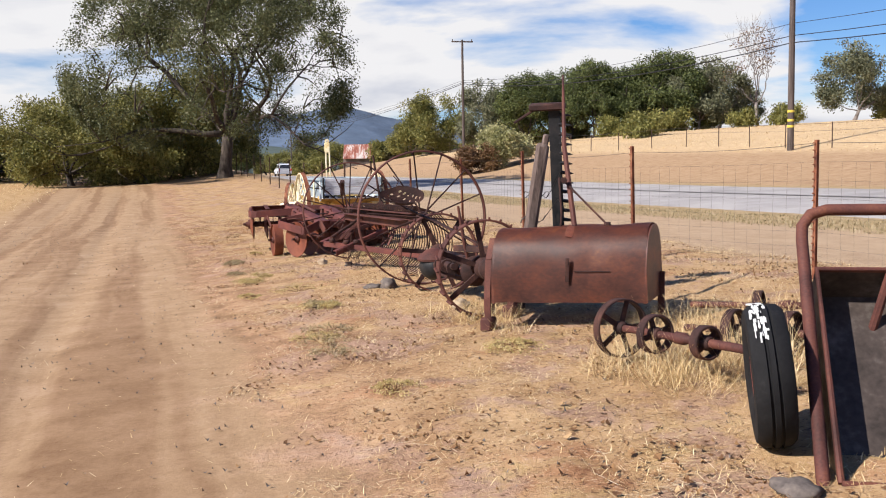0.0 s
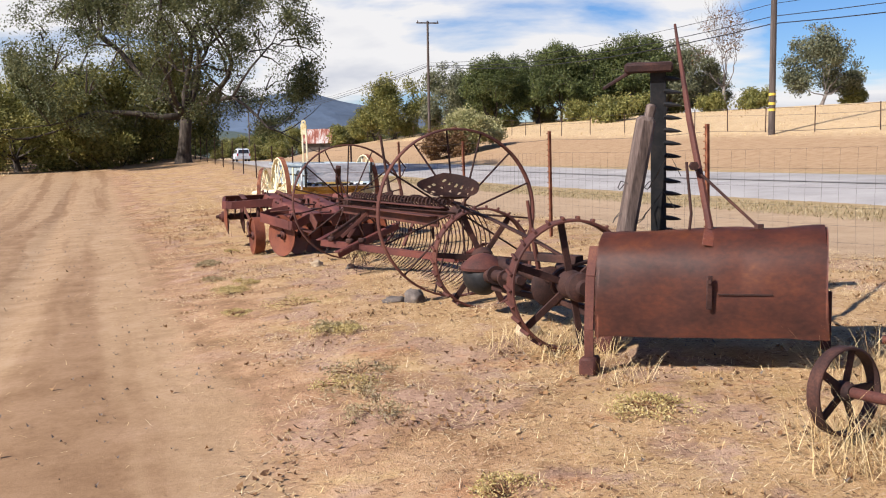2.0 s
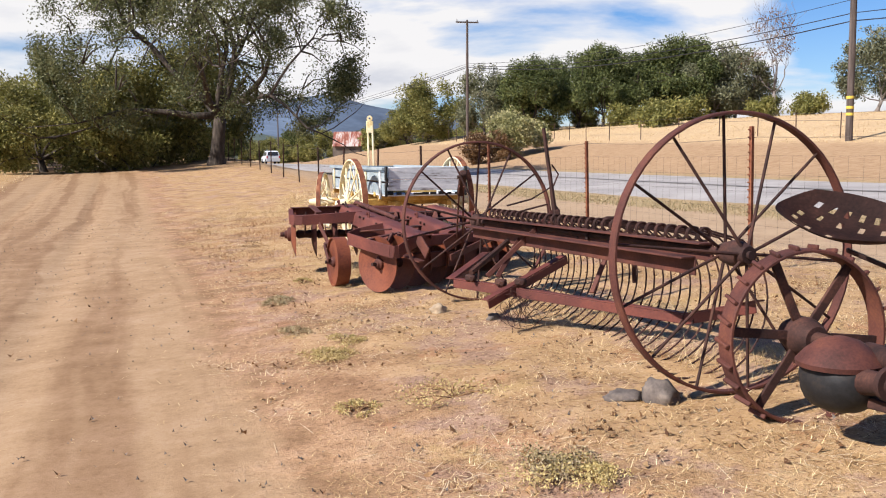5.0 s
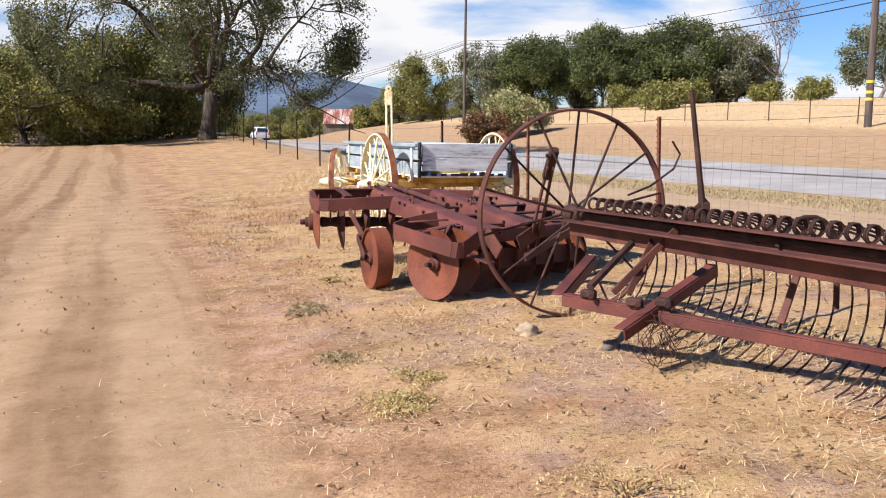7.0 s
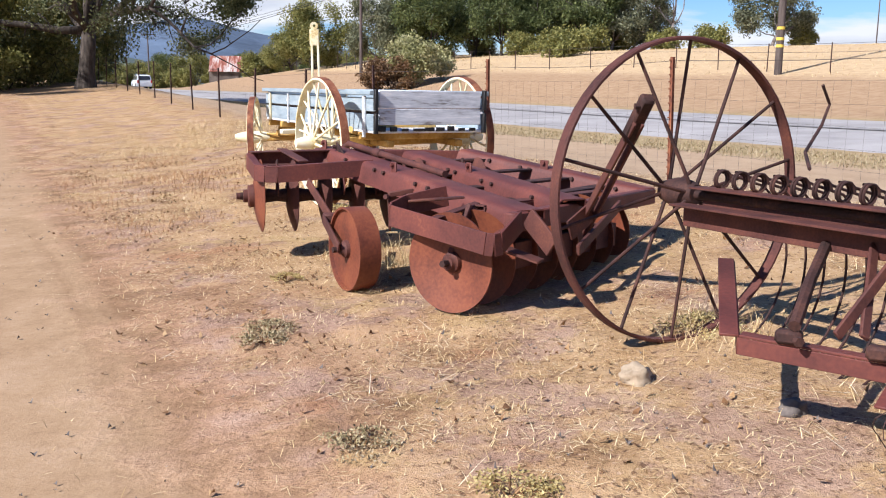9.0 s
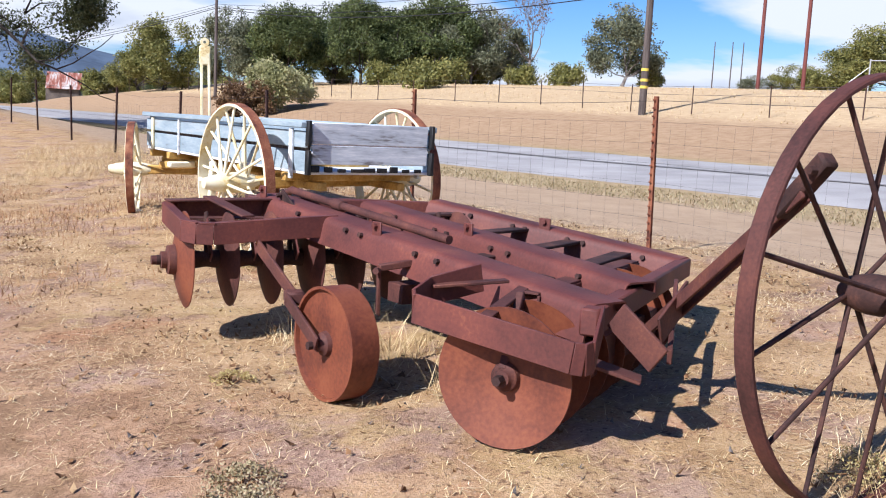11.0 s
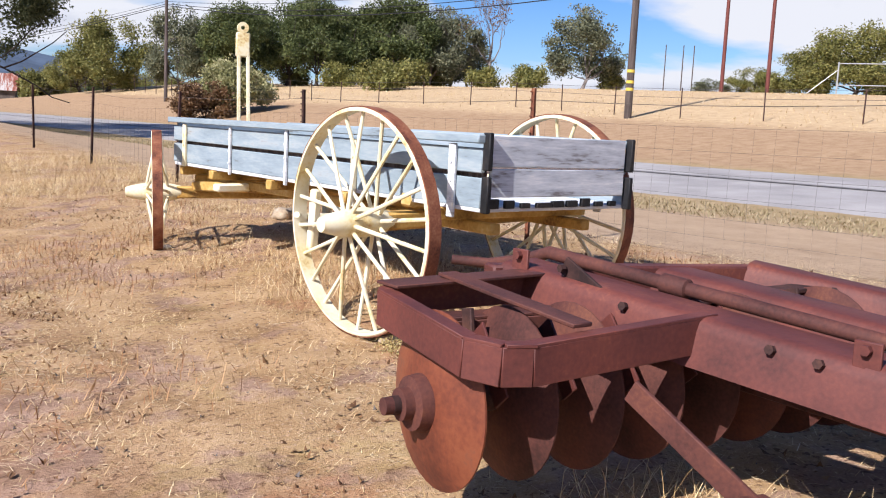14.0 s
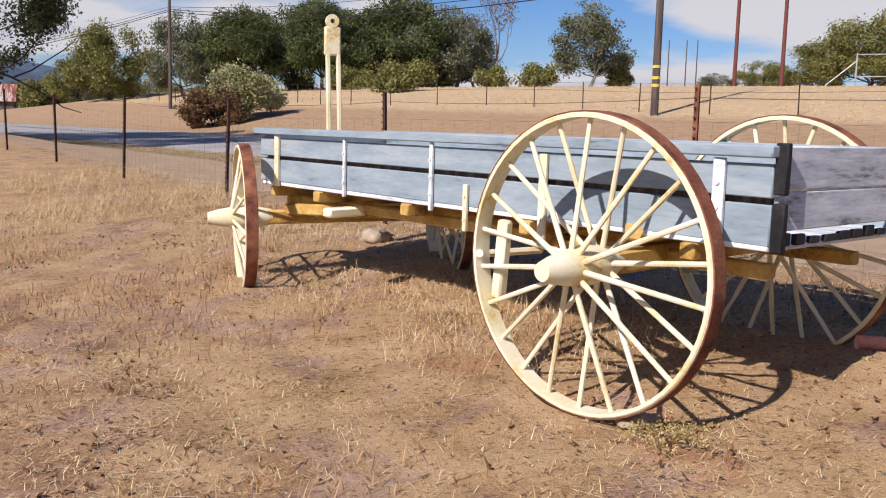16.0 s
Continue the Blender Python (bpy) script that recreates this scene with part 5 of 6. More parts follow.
tyre = thing("old_tyre", 1.66, 3.22, ground_z(1.66, 3.22), "cracked black rubber tyre with white paint flakes standing upright", "tyre")
TC, TX = Vector((1.65, 3.27, 0.69)), Vector((0.95, -0.2, 0.1)).normalized()
bm = bmesh.new()
lathe(bm, [(r * 0.9, z * 0.8) for r, z in ((0.19, -0.075), (0.25, -0.1), (0.3, -0.095), (0.322, -0.07), (0.328, -0.03), (0.318, -0.026), (0.318, -0.016), (0.33, -0.012), (0.33, 0.012), (0.318, 0.016), (0.318, 0.026), (0.328, 0.03), (0.322, 0.07), (0.3, 0.095), (0.25, 0.1), (0.19, 0.075))], along(TC, TX), 48, close=True)
part("tyre", bm, TYRE, tyre)
bm = bmesh.new()
lathe(bm, [(0.0, -0.01), (0.1, -0.02), (0.15, -0.05), (0.18, -0.062), (0.185, -0.05), (0.15, -0.03), (0.0, 0.01)], along(TC, TX), 36)
part("rim", bm, RUST_RED, tyre, "rusty red wheel rim")
rng = random.Random(21)
for k in range(70):
    bm = bmesh.new()
    a = rng.uniform(-0.25, 0.75)
    m = along(TC, TX)
    up = (m.inverted().to_3x3() @ Vector((0, 0, 1)))
    base_a = math.atan2(up.y, up.x)
    toward = (m.inverted().to_3x3() @ Vector((-0.3, -1, 0)))
    ang2 = math.atan2(toward.y, toward.x)
    turn_ = base_a + (ang2 - base_a) * min(1, a * 0.8)
    z_ = rng.uniform(-0.06, 0.0)
    r_ = 0.2985
    w_, h_ = rng.uniform(0.003, 0.011), rng.uniform(0.005, 0.022)
    p = m @ Vector((r_ * math.cos(turn_), r_ * math.sin(turn_), z_))
    n_ = (m.to_3x3() @ Vector((math.cos(turn_), math.sin(turn_), 0)))
    t_ = (m.to_3x3() @ Vector((-math.sin(turn_), math.cos(turn_), 0)))
    bar(bm, p - t_ * h_, p + t_ * h_, w_, 0.003, n_, 0.001)
    part("paint_flake", bm, WHITE_PAINT, tyre)

cart = thing("tip_cart", 2.4, 3.3, ground_z(2.4, 3.3), "rusty steel tip-cart tray with a bent tube handle", "cart")
H0, H1 = Vector((1.72, 2.84, 0.36)), Vector((1.9, 3.62, 1.22))
CR = Vector((0.985, -0.17, 0)).normalized()
bm = bmesh.new()
tube = [H0, H0.lerp(H1, 0.5), H1] + [H1 + Vector((0.0, 0.03, 0.06)) + CR * 0.01, H1 + Vector((0, 0.05, 0.11)) + CR * 0.05, H1 + Vector((0, 0.06, 0.13)) + CR * 0.12] + [H1 + Vector((0, 0.06, 0.13)) + CR * 1.2]
pipe(bm, tube, 0.026, 12)
part("tube_frame", bm, RUST, cart)
tray_n = (H1 - H0).cross(CR).normalized()
if tray_n.y < 0:
    tray_n = -tray_n
A0, A1 = H0 + CR * 0.06 + Vector((0, 0, 0.02)), H0.lerp(H1, 0.86) + CR * 0.05
bm = bmesh.new()
for p, q, w, h, up_ in ((A0 + CR * 0.6 + tray_n * 0.2, A1 + CR * 0.6 + tray_n * 0.2, 1.2, 0.012, tray_n),):
    bar(bm, p, q, w, h, up_, 0.003)
part("tray_floor", bm, CART_IN, cart)
for p, q, mat_ in ((A0 + tray_n * 0.1, A1 + tray_n * 0.1, CART_IN), (A0 + CR * 1.2 + tray_n * 0.1, A1 + CR * 1.2 + tray_n * 0.1, CART_IN)):
    bm = bmesh.new()
    bar(bm, p, q, 0.012, 0.22, tray_n, 0.003)
    part("tray_side", bm, mat_, cart)
for p in (A0, A1):
    bm = bmesh.new()
    bar(bm, p + tray_n * 0.1, p + CR * 1.2 + tray_n * 0.1, 0.012, 0.22, tray_n, 0.003)
    part("tray_end", bm, CART_IN, cart)
bm = bmesh.new()
pipe(bm, [A0, A1, A1 + CR * 1.2, A0 + CR * 1.2, A0], 0.014, 8)
part("tray_rim", bm, RUST, cart)
bm = bmesh.new()
rng = random.Random(4)
for c, sx, sy in ((A0.lerp(A1, 0.75) + CR * 0.42, 0.11, 0.13), (A0.lerp(A1, 0.12) + CR * 0.35, 0.12, 0.06)):
    ring = [bm.verts.new(c + tray_n * 0.19 + (CR * sx * math.cos(a) + (A1 - A0).normalized() * sy * math.sin(a)) * rng.uniform(0.7, 1.2)) for a in np.linspace(0, 2 * math.pi, 15)[:-1]]
    bm.faces.new(ring)
bmesh.ops.solidify(bm, geom=bm.faces[:], thickness=0.004)
part("cement_crust", bm, WHITE_PAINT, cart, "dried whitish cement crust")
bm = bmesh.new()
for p in (H0 + CR * 0.35, H0 + CR * 1.0):
    q = p + Vector((0.05, 0.75, 0.25))
    pipe(bm, [q, Vector((q.x, q.y, ground_z(q.x, q.y)))], 0.02, 8)
    pipe(bm, [q, A1 + CR * 0.3], 0.02, 8)
part("stand_leg", bm, RUST, cart)
WEEDS = [(-0.66, 6.24, 0.2), (0.68, 5.57, 0.16), (-0.02, 4.73, 0.16), (-1.01, 7.97, 0.15), (-0.87, 7.83, 0.13), (-0.75, 6.45, 0.2), (-0.55, 5.87, 0.18), (0.73, 5.47, 0.2), (-1.01, 7.93, 0.2), (-0.72, 6.72, 0.2), (-1.42, 9.15, 0.28), (-1.93, 9.09, 0.13), (-1.05, 8.06, 0.2), (-2.26, 10.36, 0.15), (0.56, 8.42, 0.2), (-2.62, 11.23, 0.14), (-2.19, 10.72, 0.16), (-2.26, 10.35, 0.2), (-3.04, 12.61, 0.13), (-2.62, 16.62, 0.17), (-2.98, 13.88, 0.1), (-3.01, 12.76, 0.14), (-1.03, 12.11, 0.2)]

# ---- trees and shrubs ----


def leaf_mesh(name, centres, radii, count, size, rs, material, parent, flatten=0.8):
    """Many small leaves round clump centres, in the parent's own place."""
    centres, radii = np.array(centres), np.array(radii)
    w = radii ** 2
    pick = rs.choice(len(centres), count, p=w / w.sum())
    v = rs.normal(size=(count, 3))
    v /= np.linalg.norm(v, axis=1)[:, None]
    r = radii[pick][:, None] * rs.uniform(0, 1, (count, 1)) ** 0.45
    c = centres[pick] + v * r * (1, 1, flatten)
    a = rs.normal(size=(count, 3)) + v * 0.6
    a /= np.linalg.norm(a, axis=1)[:, None]
    b = np.cross(a, rs.normal(size=(count, 3)))
    b /= np.linalg.norm(b, axis=1)[:, None]
    k = (size * rs.uniform(0.6, 1.4, count))[:, None]
    verts = np.stack([c - a * k, c + b * k * 0.5, c + a * k, c - b * k * 0.5], 1).reshape(-1, 3)
    faces = np.arange(count * 4).reshape(-1, 4)
    ob = mesh_ob(name, verts.tolist(), faces.tolist(), material, parent, False)
    return ob


def grow(rs, p, d, length, r, depth, segs, tips, spread=0.75, up=0.12, droop=0.0):
    """Bent tapering limbs; fills segs with (points, radii) and tips with clump centres."""
    pts, rad = [p.copy()], [r]
    n = 4
    for k in range(n):
        d = (d + Vector(rs.normal(size=3)) * 0.2 + Vector((0, 0, up - droop * (depth < 2)))).normalized()
        p = p + d * (length / n)
        pts.append(p.copy())
        rad.append(r * (1 - 0.5 * (k + 1) / n))
        if depth <= 1:
            tips.append(tuple(p))
    segs.append((pts, rad))
    if depth == 0:
        return
    for k in range(3 if depth > 1 else 4):
        q = Vector(rs.normal(size=3))
        side = (q - d * q.dot(d)).normalized()
        nd = (d * (1 - spread * 0.5) + side * spread * rs.uniform(0.7, 1.2)).normalized()
        at = pts[-1] if k < 2 else pts[-2]
        grow(rs, at, nd, length * rs.uniform(0.6, 0.82), rad[-1] * 0.8, depth - 1, segs, tips, spread, up, droop)


def make_tree(name, seed, h, crown_r, trunk_r, fork, leaves, size, material, bark, label, depth=3, limbs=6, clump=0.9, flat_=0.75, up=0.12, droop=0.0, minr=0.012, fill=0, thick=0.42):
    rs = np.random.RandomState(seed)
    t = new(name)
    tagged(t, label, "tree" if "shrub" not in name and "bush" not in name else "shrub")
    segs, tips = [], []
    top = Vector((rs.normal() * 0.03 * h, rs.normal() * 0.03 * h, fork))
    segs.append(([Vector((0, 0, -0.3)), Vector((0, 0, 0.0)), Vector((0, 0, 0)).lerp(top, 0.25), Vector((0, 0, 0)).lerp(top, 0.6), top], [trunk_r * 1.7, trunk_r * 1.4, trunk_r, trunk_r * 0.9, trunk_r * 0.85]))
    starts = []
    for k in range(limbs):
        starts.append(len(segs))
        a = 2 * math.pi * (k + rs.uniform(-0.3, 0.3)) / limbs
        tilt = (0.15, 0.6, 1.3, 0.9, 1.45, 0.45, 1.1, 1.35, 0.75)[k % 9]
        d = Vector((math.cos(a) * math.sin(tilt), math.sin(a) * math.sin(tilt), math.cos(tilt)))
        length = (crown_r * 0.62) / max(0.6, math.sin(tilt)) if tilt > 0.8 else (h - fork) * 0.48
        grow(rs, top + Vector((0, 0, rs.uniform(-0.3, 0.1) * fork * 0.4)), d, length, trunk_r * thick, depth - 1, segs, tips, 0.75, up, droop)
    # keep the crown inside its outline
    kept = []
    mid = h * 0.5
    for p in tips:
        e = math.hypot(math.hypot(p[0], p[1]) / crown_r, (p[2] - mid) / (h * 0.5))
        s_ = 1 / e if e > 1 else 1
        kept.append((p[0] * s_, p[1] * s_, mid + (p[2] - mid) * s_))
    # outer twigs that round the crown off
    nodes = [p for pts, rad in segs for p in pts[2:]]
    for _ in range(fill):
        v = Vector(rs.normal(size=3)).normalized()
        f = rs.uniform(0.72, 1.0)
        p = Vector((v.x * crown_r * f, v.y * crown_r * f, mid + v.z * h * 0.5 * f))
        if p.z < h * 0.16:
            continue
        a = min(nodes, key=lambda q: (q - p).length)
        bend = a.lerp(p, 0.5) + Vector((0, 0, 0.12 * (p - a).length))
        segs.append(([a, bend, p], [0.05, 0.035, 0.014]))
        kept += [tuple(p), tuple(bend.lerp(p, 0.5))]
    groups = [("trunk", [0], "")] + [("limb", [k], "") for k in starts] + [("branchwork", [k for k in range(1, len(segs)) if k not in starts], "stuff")]
    if depth < 5:
        groups = [("trunk", range(len(segs)), "")]
    for kind_name, ids, kind in groups:
        bm = bmesh.new()
        for pts, rad in (segs[k] for k in ids):
            if max(rad) > minr:
                pipe(bm, pts, [max(r, 0.008) for r in rad], 8 if max(rad) > 0.08 else 5)
        me = bpy.data.meshes.new(kind_name)
        bm.to_mesh(me)
        bm.free()
        me.materials.append(bark)
        me.shade_smooth()
        tr = new(kind_name, me)
        tr.parent = t
        if kind:
            tagged(tr, kind=kind)
    if leaves:
        crown = leaf_mesh("crown", kept, [clump * rs.uniform(0.6, 1.3) for _ in kept], leaves, size, rs, material, t, flat_)
    return t


def put(t, x, y, rz=0, k=1.0, kz=1.0):
    t.matrix_basis = pose(x, y, ground_z(x, y) - 0.05, 0, 0, rz) @ Matrix.Diagonal((k, k, k * kz, 1))
    return t


def put_copy(t, x, y, rz=0, k=1.0, kz=1.0):
    c = copy_thing(t, Matrix.Identity(4))
    c.scale = (1, 1, 1)
    return put(c, x, y, rz, k, kz)


def polar(x0, y0, heading, dist):
    return x0 + dist * math.sin(radians(heading)), y0 + dist * math.cos(radians(heading))


put(make_tree("valley_oak", 12, 11.8, 7.8, 0.36, 2.6, 165000, 0.06, LEAF_OAK, BARK, "broad valley oak with dark twisted limbs and sparse leaves", depth=5, limbs=9, fill=190, clump=0.58, flat_=0.7, up=0.08, droop=0.14, thick=0.52), -13.05, 49.8, 40)
oak2 = put(make_tree("live_oak", 23, 7.0, 4.6, 0.22, 0.9, 45000, 0.085, LEAF_OLIVE, BARK, "dense olive-green oak with foliage down to the ground", depth=3, limbs=8, clump=1.0, up=0.02, droop=0.1), *polar(0.4, -0.5, -20.0, 57), 0, 0.9, 1.05)
put_copy(oak2, *polar(0.4, -0.5, -17.2, 60), 130, 1.0, 1.2)
put_copy(oak2, *polar(0.4, -0.5, -23.6, 56), 210, 0.85, 0.95)
put_copy(oak2, *polar(0.4, -0.5, -27.5, 64), 300, 0.9, 0.85)
put_copy(oak2, *polar(0.4, -0.5, -21.5, 75), 60, 1.1, 1.0)
put_copy(oak2, *polar(0.4, -0.5, -32, 70), 20, 1.2, 1.0)
put_copy(oak2, *polar(0.4, -0.5, -38, 75), 150, 1.2, 1.1)
lone = put(make_tree("oak_tree", 31, 8.4, 3.3, 0.2, 1.0, 26000, 0.11, LEAF_GREEN, BARK, "dark green oak in a ridge-top row", depth=3, limbs=7, clump=0.85, droop=0.12, fill=45), *polar(0.44, -0.53, 3.6, 95), 10, 0.95, 0.95)
grey = put(make_tree("grey_oak", 44, 7.0, 2.8, 0.15, 0.9, 20000, 0.105, LEAF_GREY, PALE_BARK, "grey-green oak with thinning leaves on the ridge", depth=3, limbs=7, clump=0.75, droop=0.12, fill=35), *polar(0.44, -0.53, 0.8, 100), 0, 0.95, 1.1)
olive = put(make_tree("olive_oak", 52, 7.6, 3.9, 0.22, 0.7, 26000, 0.12, LEAF_OLIVE, BARK, "rounded yellowish-green oak beside the road bank", depth=3, limbs=8, clump=1.0, up=0.05), *polar(-3.2, 9.7, -0.6, 98), 0, 0.98, 1.0)
for h_, d_, k_, kz_ in ((6.1, 96, 0.95, 1.0), (7.5, 93, 0.75, 1.3), (8.7, 95, 0.95, 0.92), (10.2, 97, 0.95, 0.95), (11.6, 94, 1.05, 0.97), (12.7, 98, 0.85, 0.95),
                        (4.8, 104, 0.95, 0.95), (7.0, 105, 1.0, 0.95), (9.4, 105, 1.0, 0.9), (11.0, 106, 1.0, 0.95), (2.4, 108, 0.85, 0.9)):
    put_copy(lone, *polar(0.44, -0.53, h_, d_), h_ * 77, k_, kz_)
for h_, d_, k_, kz_ in ((2.0, 103, 0.95, 1.0), (13.6, 95, 1.0, 1.0), (14.8, 96, 0.95, 1.05), (22.1, 98, 1.15, 0.95), (16.0, 101, 0.8, 0.8), (30.5, 130, 0.8, 0.5)):
    put_copy(grey, *polar(0.44, -0.53, h_, d_), h_ * 91, k_, kz_)
for h_, d_, k_, kz_ in ((-2.0, 108, 0.8, 0.8), (39.5, 92, 0.8, 0.75), (41.5, 84, 0.95, 0.85), (44.5, 90, 1.0, 0.9), (48, 90, 1.1, 0.9), (36.8, 105, 0.7, 0.65), (53, 95, 1.1, 1.0)):
    put_copy(olive, *polar(-3.2, 9.7, h_, d_), h_ * 53, k_, kz_)
put(make_tree("bare_tree", 61, 9.0, 3.2, 0.16, 2.2, 900, 0.1, LEAF_BUSH_RED, PALE_BARK, "nearly leafless pale tree on the ridge", depth=4, limbs=7, clump=0.5, up=0.25, minr=0.0), *polar(0.44, -0.53, 16.9, 95), 0, 1.05, 1.0)
under = put(make_tree("ridge_shrub", 71, 2.2, 1.9, 0.05, 0.05, 6500, 0.12, LEAF_OLIVE, PALE_BARK, "olive-green shrub under the ridge trees", depth=2, limbs=7, clump=0.7), *polar(-3.2, 9.7, 14.9, 70), 0)
for h_, d_, k_ in ((12.4, 81, 0.9), (16.0, 80, 1.0), (20.6, 80, 0.8), (23.4, 79, 0.9), (7.0, 86, 0.8), (9.6, 87, 0.7), (13.9, 88, 0.8), (18.0, 87, 0.75), (28.5, 92, 0.8), (-4.0, 112, 1.2), (-8.6, 125, 1.2), (-9.8, 150, 1.2)):
    put_copy(under, *polar(-3.2, 9.7, h_, d_), h_ * 61, k_, 1.0)
bush = put(make_tree("roadside_bush", 81, 3.6, 1.9, 0.08, 0.3, 16000, 0.1, LEAF_SHRUB, BARK, "big rounded pale-green bush on the road bank", depth=3, limbs=9, clump=0.55, up=0.03), 2.95, 67.5, 0, 0.95, 0.95)
put(make_tree("dry_bush", 82, 2.9, 1.6, 0.07, 0.2, 9000, 0.1, LEAF_BUSH_RED, BARK, "brownish half-dry bush on the road bank", depth=3, limbs=8, clump=0.5, up=0.03), 0.9, 66.4, 0, 0.95, 0.9)
# woods in the valley behind the shed
for i in range(26):
    h_ = -30 + i * 1.35
    put_copy(olive if i % 3 else lone, *polar(0, 0, h_, 150 + (i * 37) % 70), i * 71, 0.85 + (i * 13 % 7) * 0.05, 0.75)

# ---- poles, wires, far fence, gate ----


def pole(x, y, top, r, material, label, bands=False, arm=False):
    z = ground_z(x, y)
    t = thing("utility_pole", x, y, z, label, "utility pole", "utility poles")
    bm = bmesh.new()
    pipe(bm, [(x, y, z - 0.5), (x, y, z + top * 0.5), (x, y, z + top)], [r, r * 0.88, r * 0.72], 14)
    part("pole", bm, material, t)
    if bands:
        ym = mat("yellow_band", [(0.3, (0.5, 0.36, 0.05)), (0.8, (0.72, 0.55, 0.1))], 6, 0.7, 0, 0)
        for h in (1.15, 1.45, 1.9):
            bm = bmesh.new()
            lathe(bm, [(r * 0.98, 0), (r * 1.03, 0), (r * 1.03, 0.12), (r * 0.98, 0.12)], Matrix.Translation((x, y, z + h)), 16, close=True)
            part("band", bm, ym, t, "yellow marker band")
    if arm:
        bm = bmesh.new()
        bar(bm, (x - 0.95, y - 0.2, z + top - 0.15), (x + 0.95, y + 0.2, z + top - 0.15), 0.1, 0.11)
        part("crossarm", bm, material, t)
        for k in (-0.85, 0, 0.85):
            bm = bmesh.new()
            lathe(bm, [(0.02, 0), (0.05, 0.03), (0.03, 0.08), (0.05, 0.12), (0, 0.16)], Matrix.Translation((x + k, y + 0.2 * k, z + top - 0.09)), 10)
            part("insulator", bm, POLE_WOOD, t)
    return t


PR, PF = (16.49, 46.8), (-0.25, 83.0)
pole(*PR, 11.5, 0.165, POLE_WOOD, "tall dark wooden utility pole with yellow bands", bands=True)
pole(*PF, 10.6, 0.13, POLE_WOOD, "tall wooden utility pole with a short crossarm", arm=True)
pole(*polar(0.4, -0.5, -11.0, 165), 8.5, 0.13, POLE_WOOD, "distant wooden utility pole with crossarm", arm=True)
pole(42.0, 75.6, 13, 0.16, RED_POLE, "tall red-brown pole on the ridge")
pole(43.4, 71.8, 13, 0.16, RED_POLE, "tall red-brown pole on the ridge")
for h_ in (31.9, 32.9, 33.5):
    pole(*polar(-3.2, 9.7, h_, 150), 9, 0.1, POLE_WOOD, "thin distant pole beyond the ridge")


def wire(name, pts, sag, r, label):
    t = tagged(new(name), label, "cable", "overhead cables")
    bm = bmesh.new()
    line = []
    for (a, b) in zip(pts, pts[1:]):
        a, b = Vector(a), Vector(b)
        for k in range(13):
            p = a.lerp(b, k / 12)
            p.z -= sag * 4 * (k / 12) * (1 - k / 12)
            line.append(p)
    pipe(bm, [p for i, p in enumerate(line) if i == 0 or (p - line[i - 1]).length > 1e-4], r, 5)
    me = bpy.data.meshes.new("cable")
    bm.to_mesh(me)
    bm.free()
    me.materials.append(CABLE)
    ob = new("cable", me)
    ob.parent = t
    return t


pz = ground_z(*PR)
fz = ground_z(*PF)
far_pole = polar(0.4, -0.5, -11.0, 165)
nxt = (33.5, 10.0)
for dz, df, sag, r in ((0.0, 0.0, 0.9, 0.026), (0.35, 0.12, 0.8, 0.02), (0.95, 0.3, 0.7, 0.014)):
    wire("overhead_cable", [(nxt[0], nxt[1], pz + 6.0 + dz), (PR[0], PR[1], pz + 5.35 + dz), (PF[0], PF[1], fz + 6.75 + df), (far_pole[0], far_pole[1], ground_z(*far_pole) + 7.6 + df)], sag, r, "black overhead cable sagging between poles")

far_fence = thing("field_fence", *ds_xy(27, 20), ground_z(*ds_xy(27, 20)), "wire field fence of thin posts along the bank", "fence")
tops = []
for i in range(34):
    s = -22 + i * 3.6
    x, y = ds_xy(27 + 0.6 * math.sin(i * 0.9), s)
    z = ground_z(x, y)
    bm = bmesh.new()
    pipe(bm, [(x, y, z - 0.2), (x + 0.03 * math.sin(i * 2.1), y, z + 1.25)], 0.028, 6)
    part("post", bm, TPOST_DARK, far_fence)
    tops.append(Vector((x, y, z + 1.2)))
bm = bmesh.new()
for h in (0, -0.35):
    pipe(bm, [p + Vector((0, 0, h)) for p in tops], 0.007, 4, False)
part("line_wire", bm, WIRE, far_fence)

GX, GY = polar(-4.6, 13.8, 43.5, 66)
gate = thing("field_gate", GX, GY, ground_z(GX, GY), "galvanised pipe field gate on the hillside", "gate")
gz = ground_z(GX, GY)
GALV = mat("galvanised_steel", [(0.3, (0.35, 0.35, 0.34)), (0.8, (0.55, 0.55, 0.53))], 5, 0.5, 0.5, 0)
for k in range(3):
    bm = bmesh.new()
    x, y = GX + k * 3.4, GY - k * 2.0
    pipe(bm, [(x, y, ground_z(x, y) - 0.2), (x, y, ground_z(x, y) + 2.1)], 0.05, 8)
    part("gate_post", bm, GALV, gate)
for h in (0.6, 2.0):
    bm = bmesh.new()
    pipe(bm, [(GX, GY, gz + h), (GX + 6.8, GY - 4.0, ground_z(GX + 6.8, GY - 4.0) + h)], 0.035, 8)
    part("rail", bm, GALV, gate)
bm = bmesh.new()
pipe(bm, [(GX, GY, gz + 1.6), (GX - 1.6, GY + 0.9, gz)], 0.03, 8)
part("brace", bm, GALV, gate)

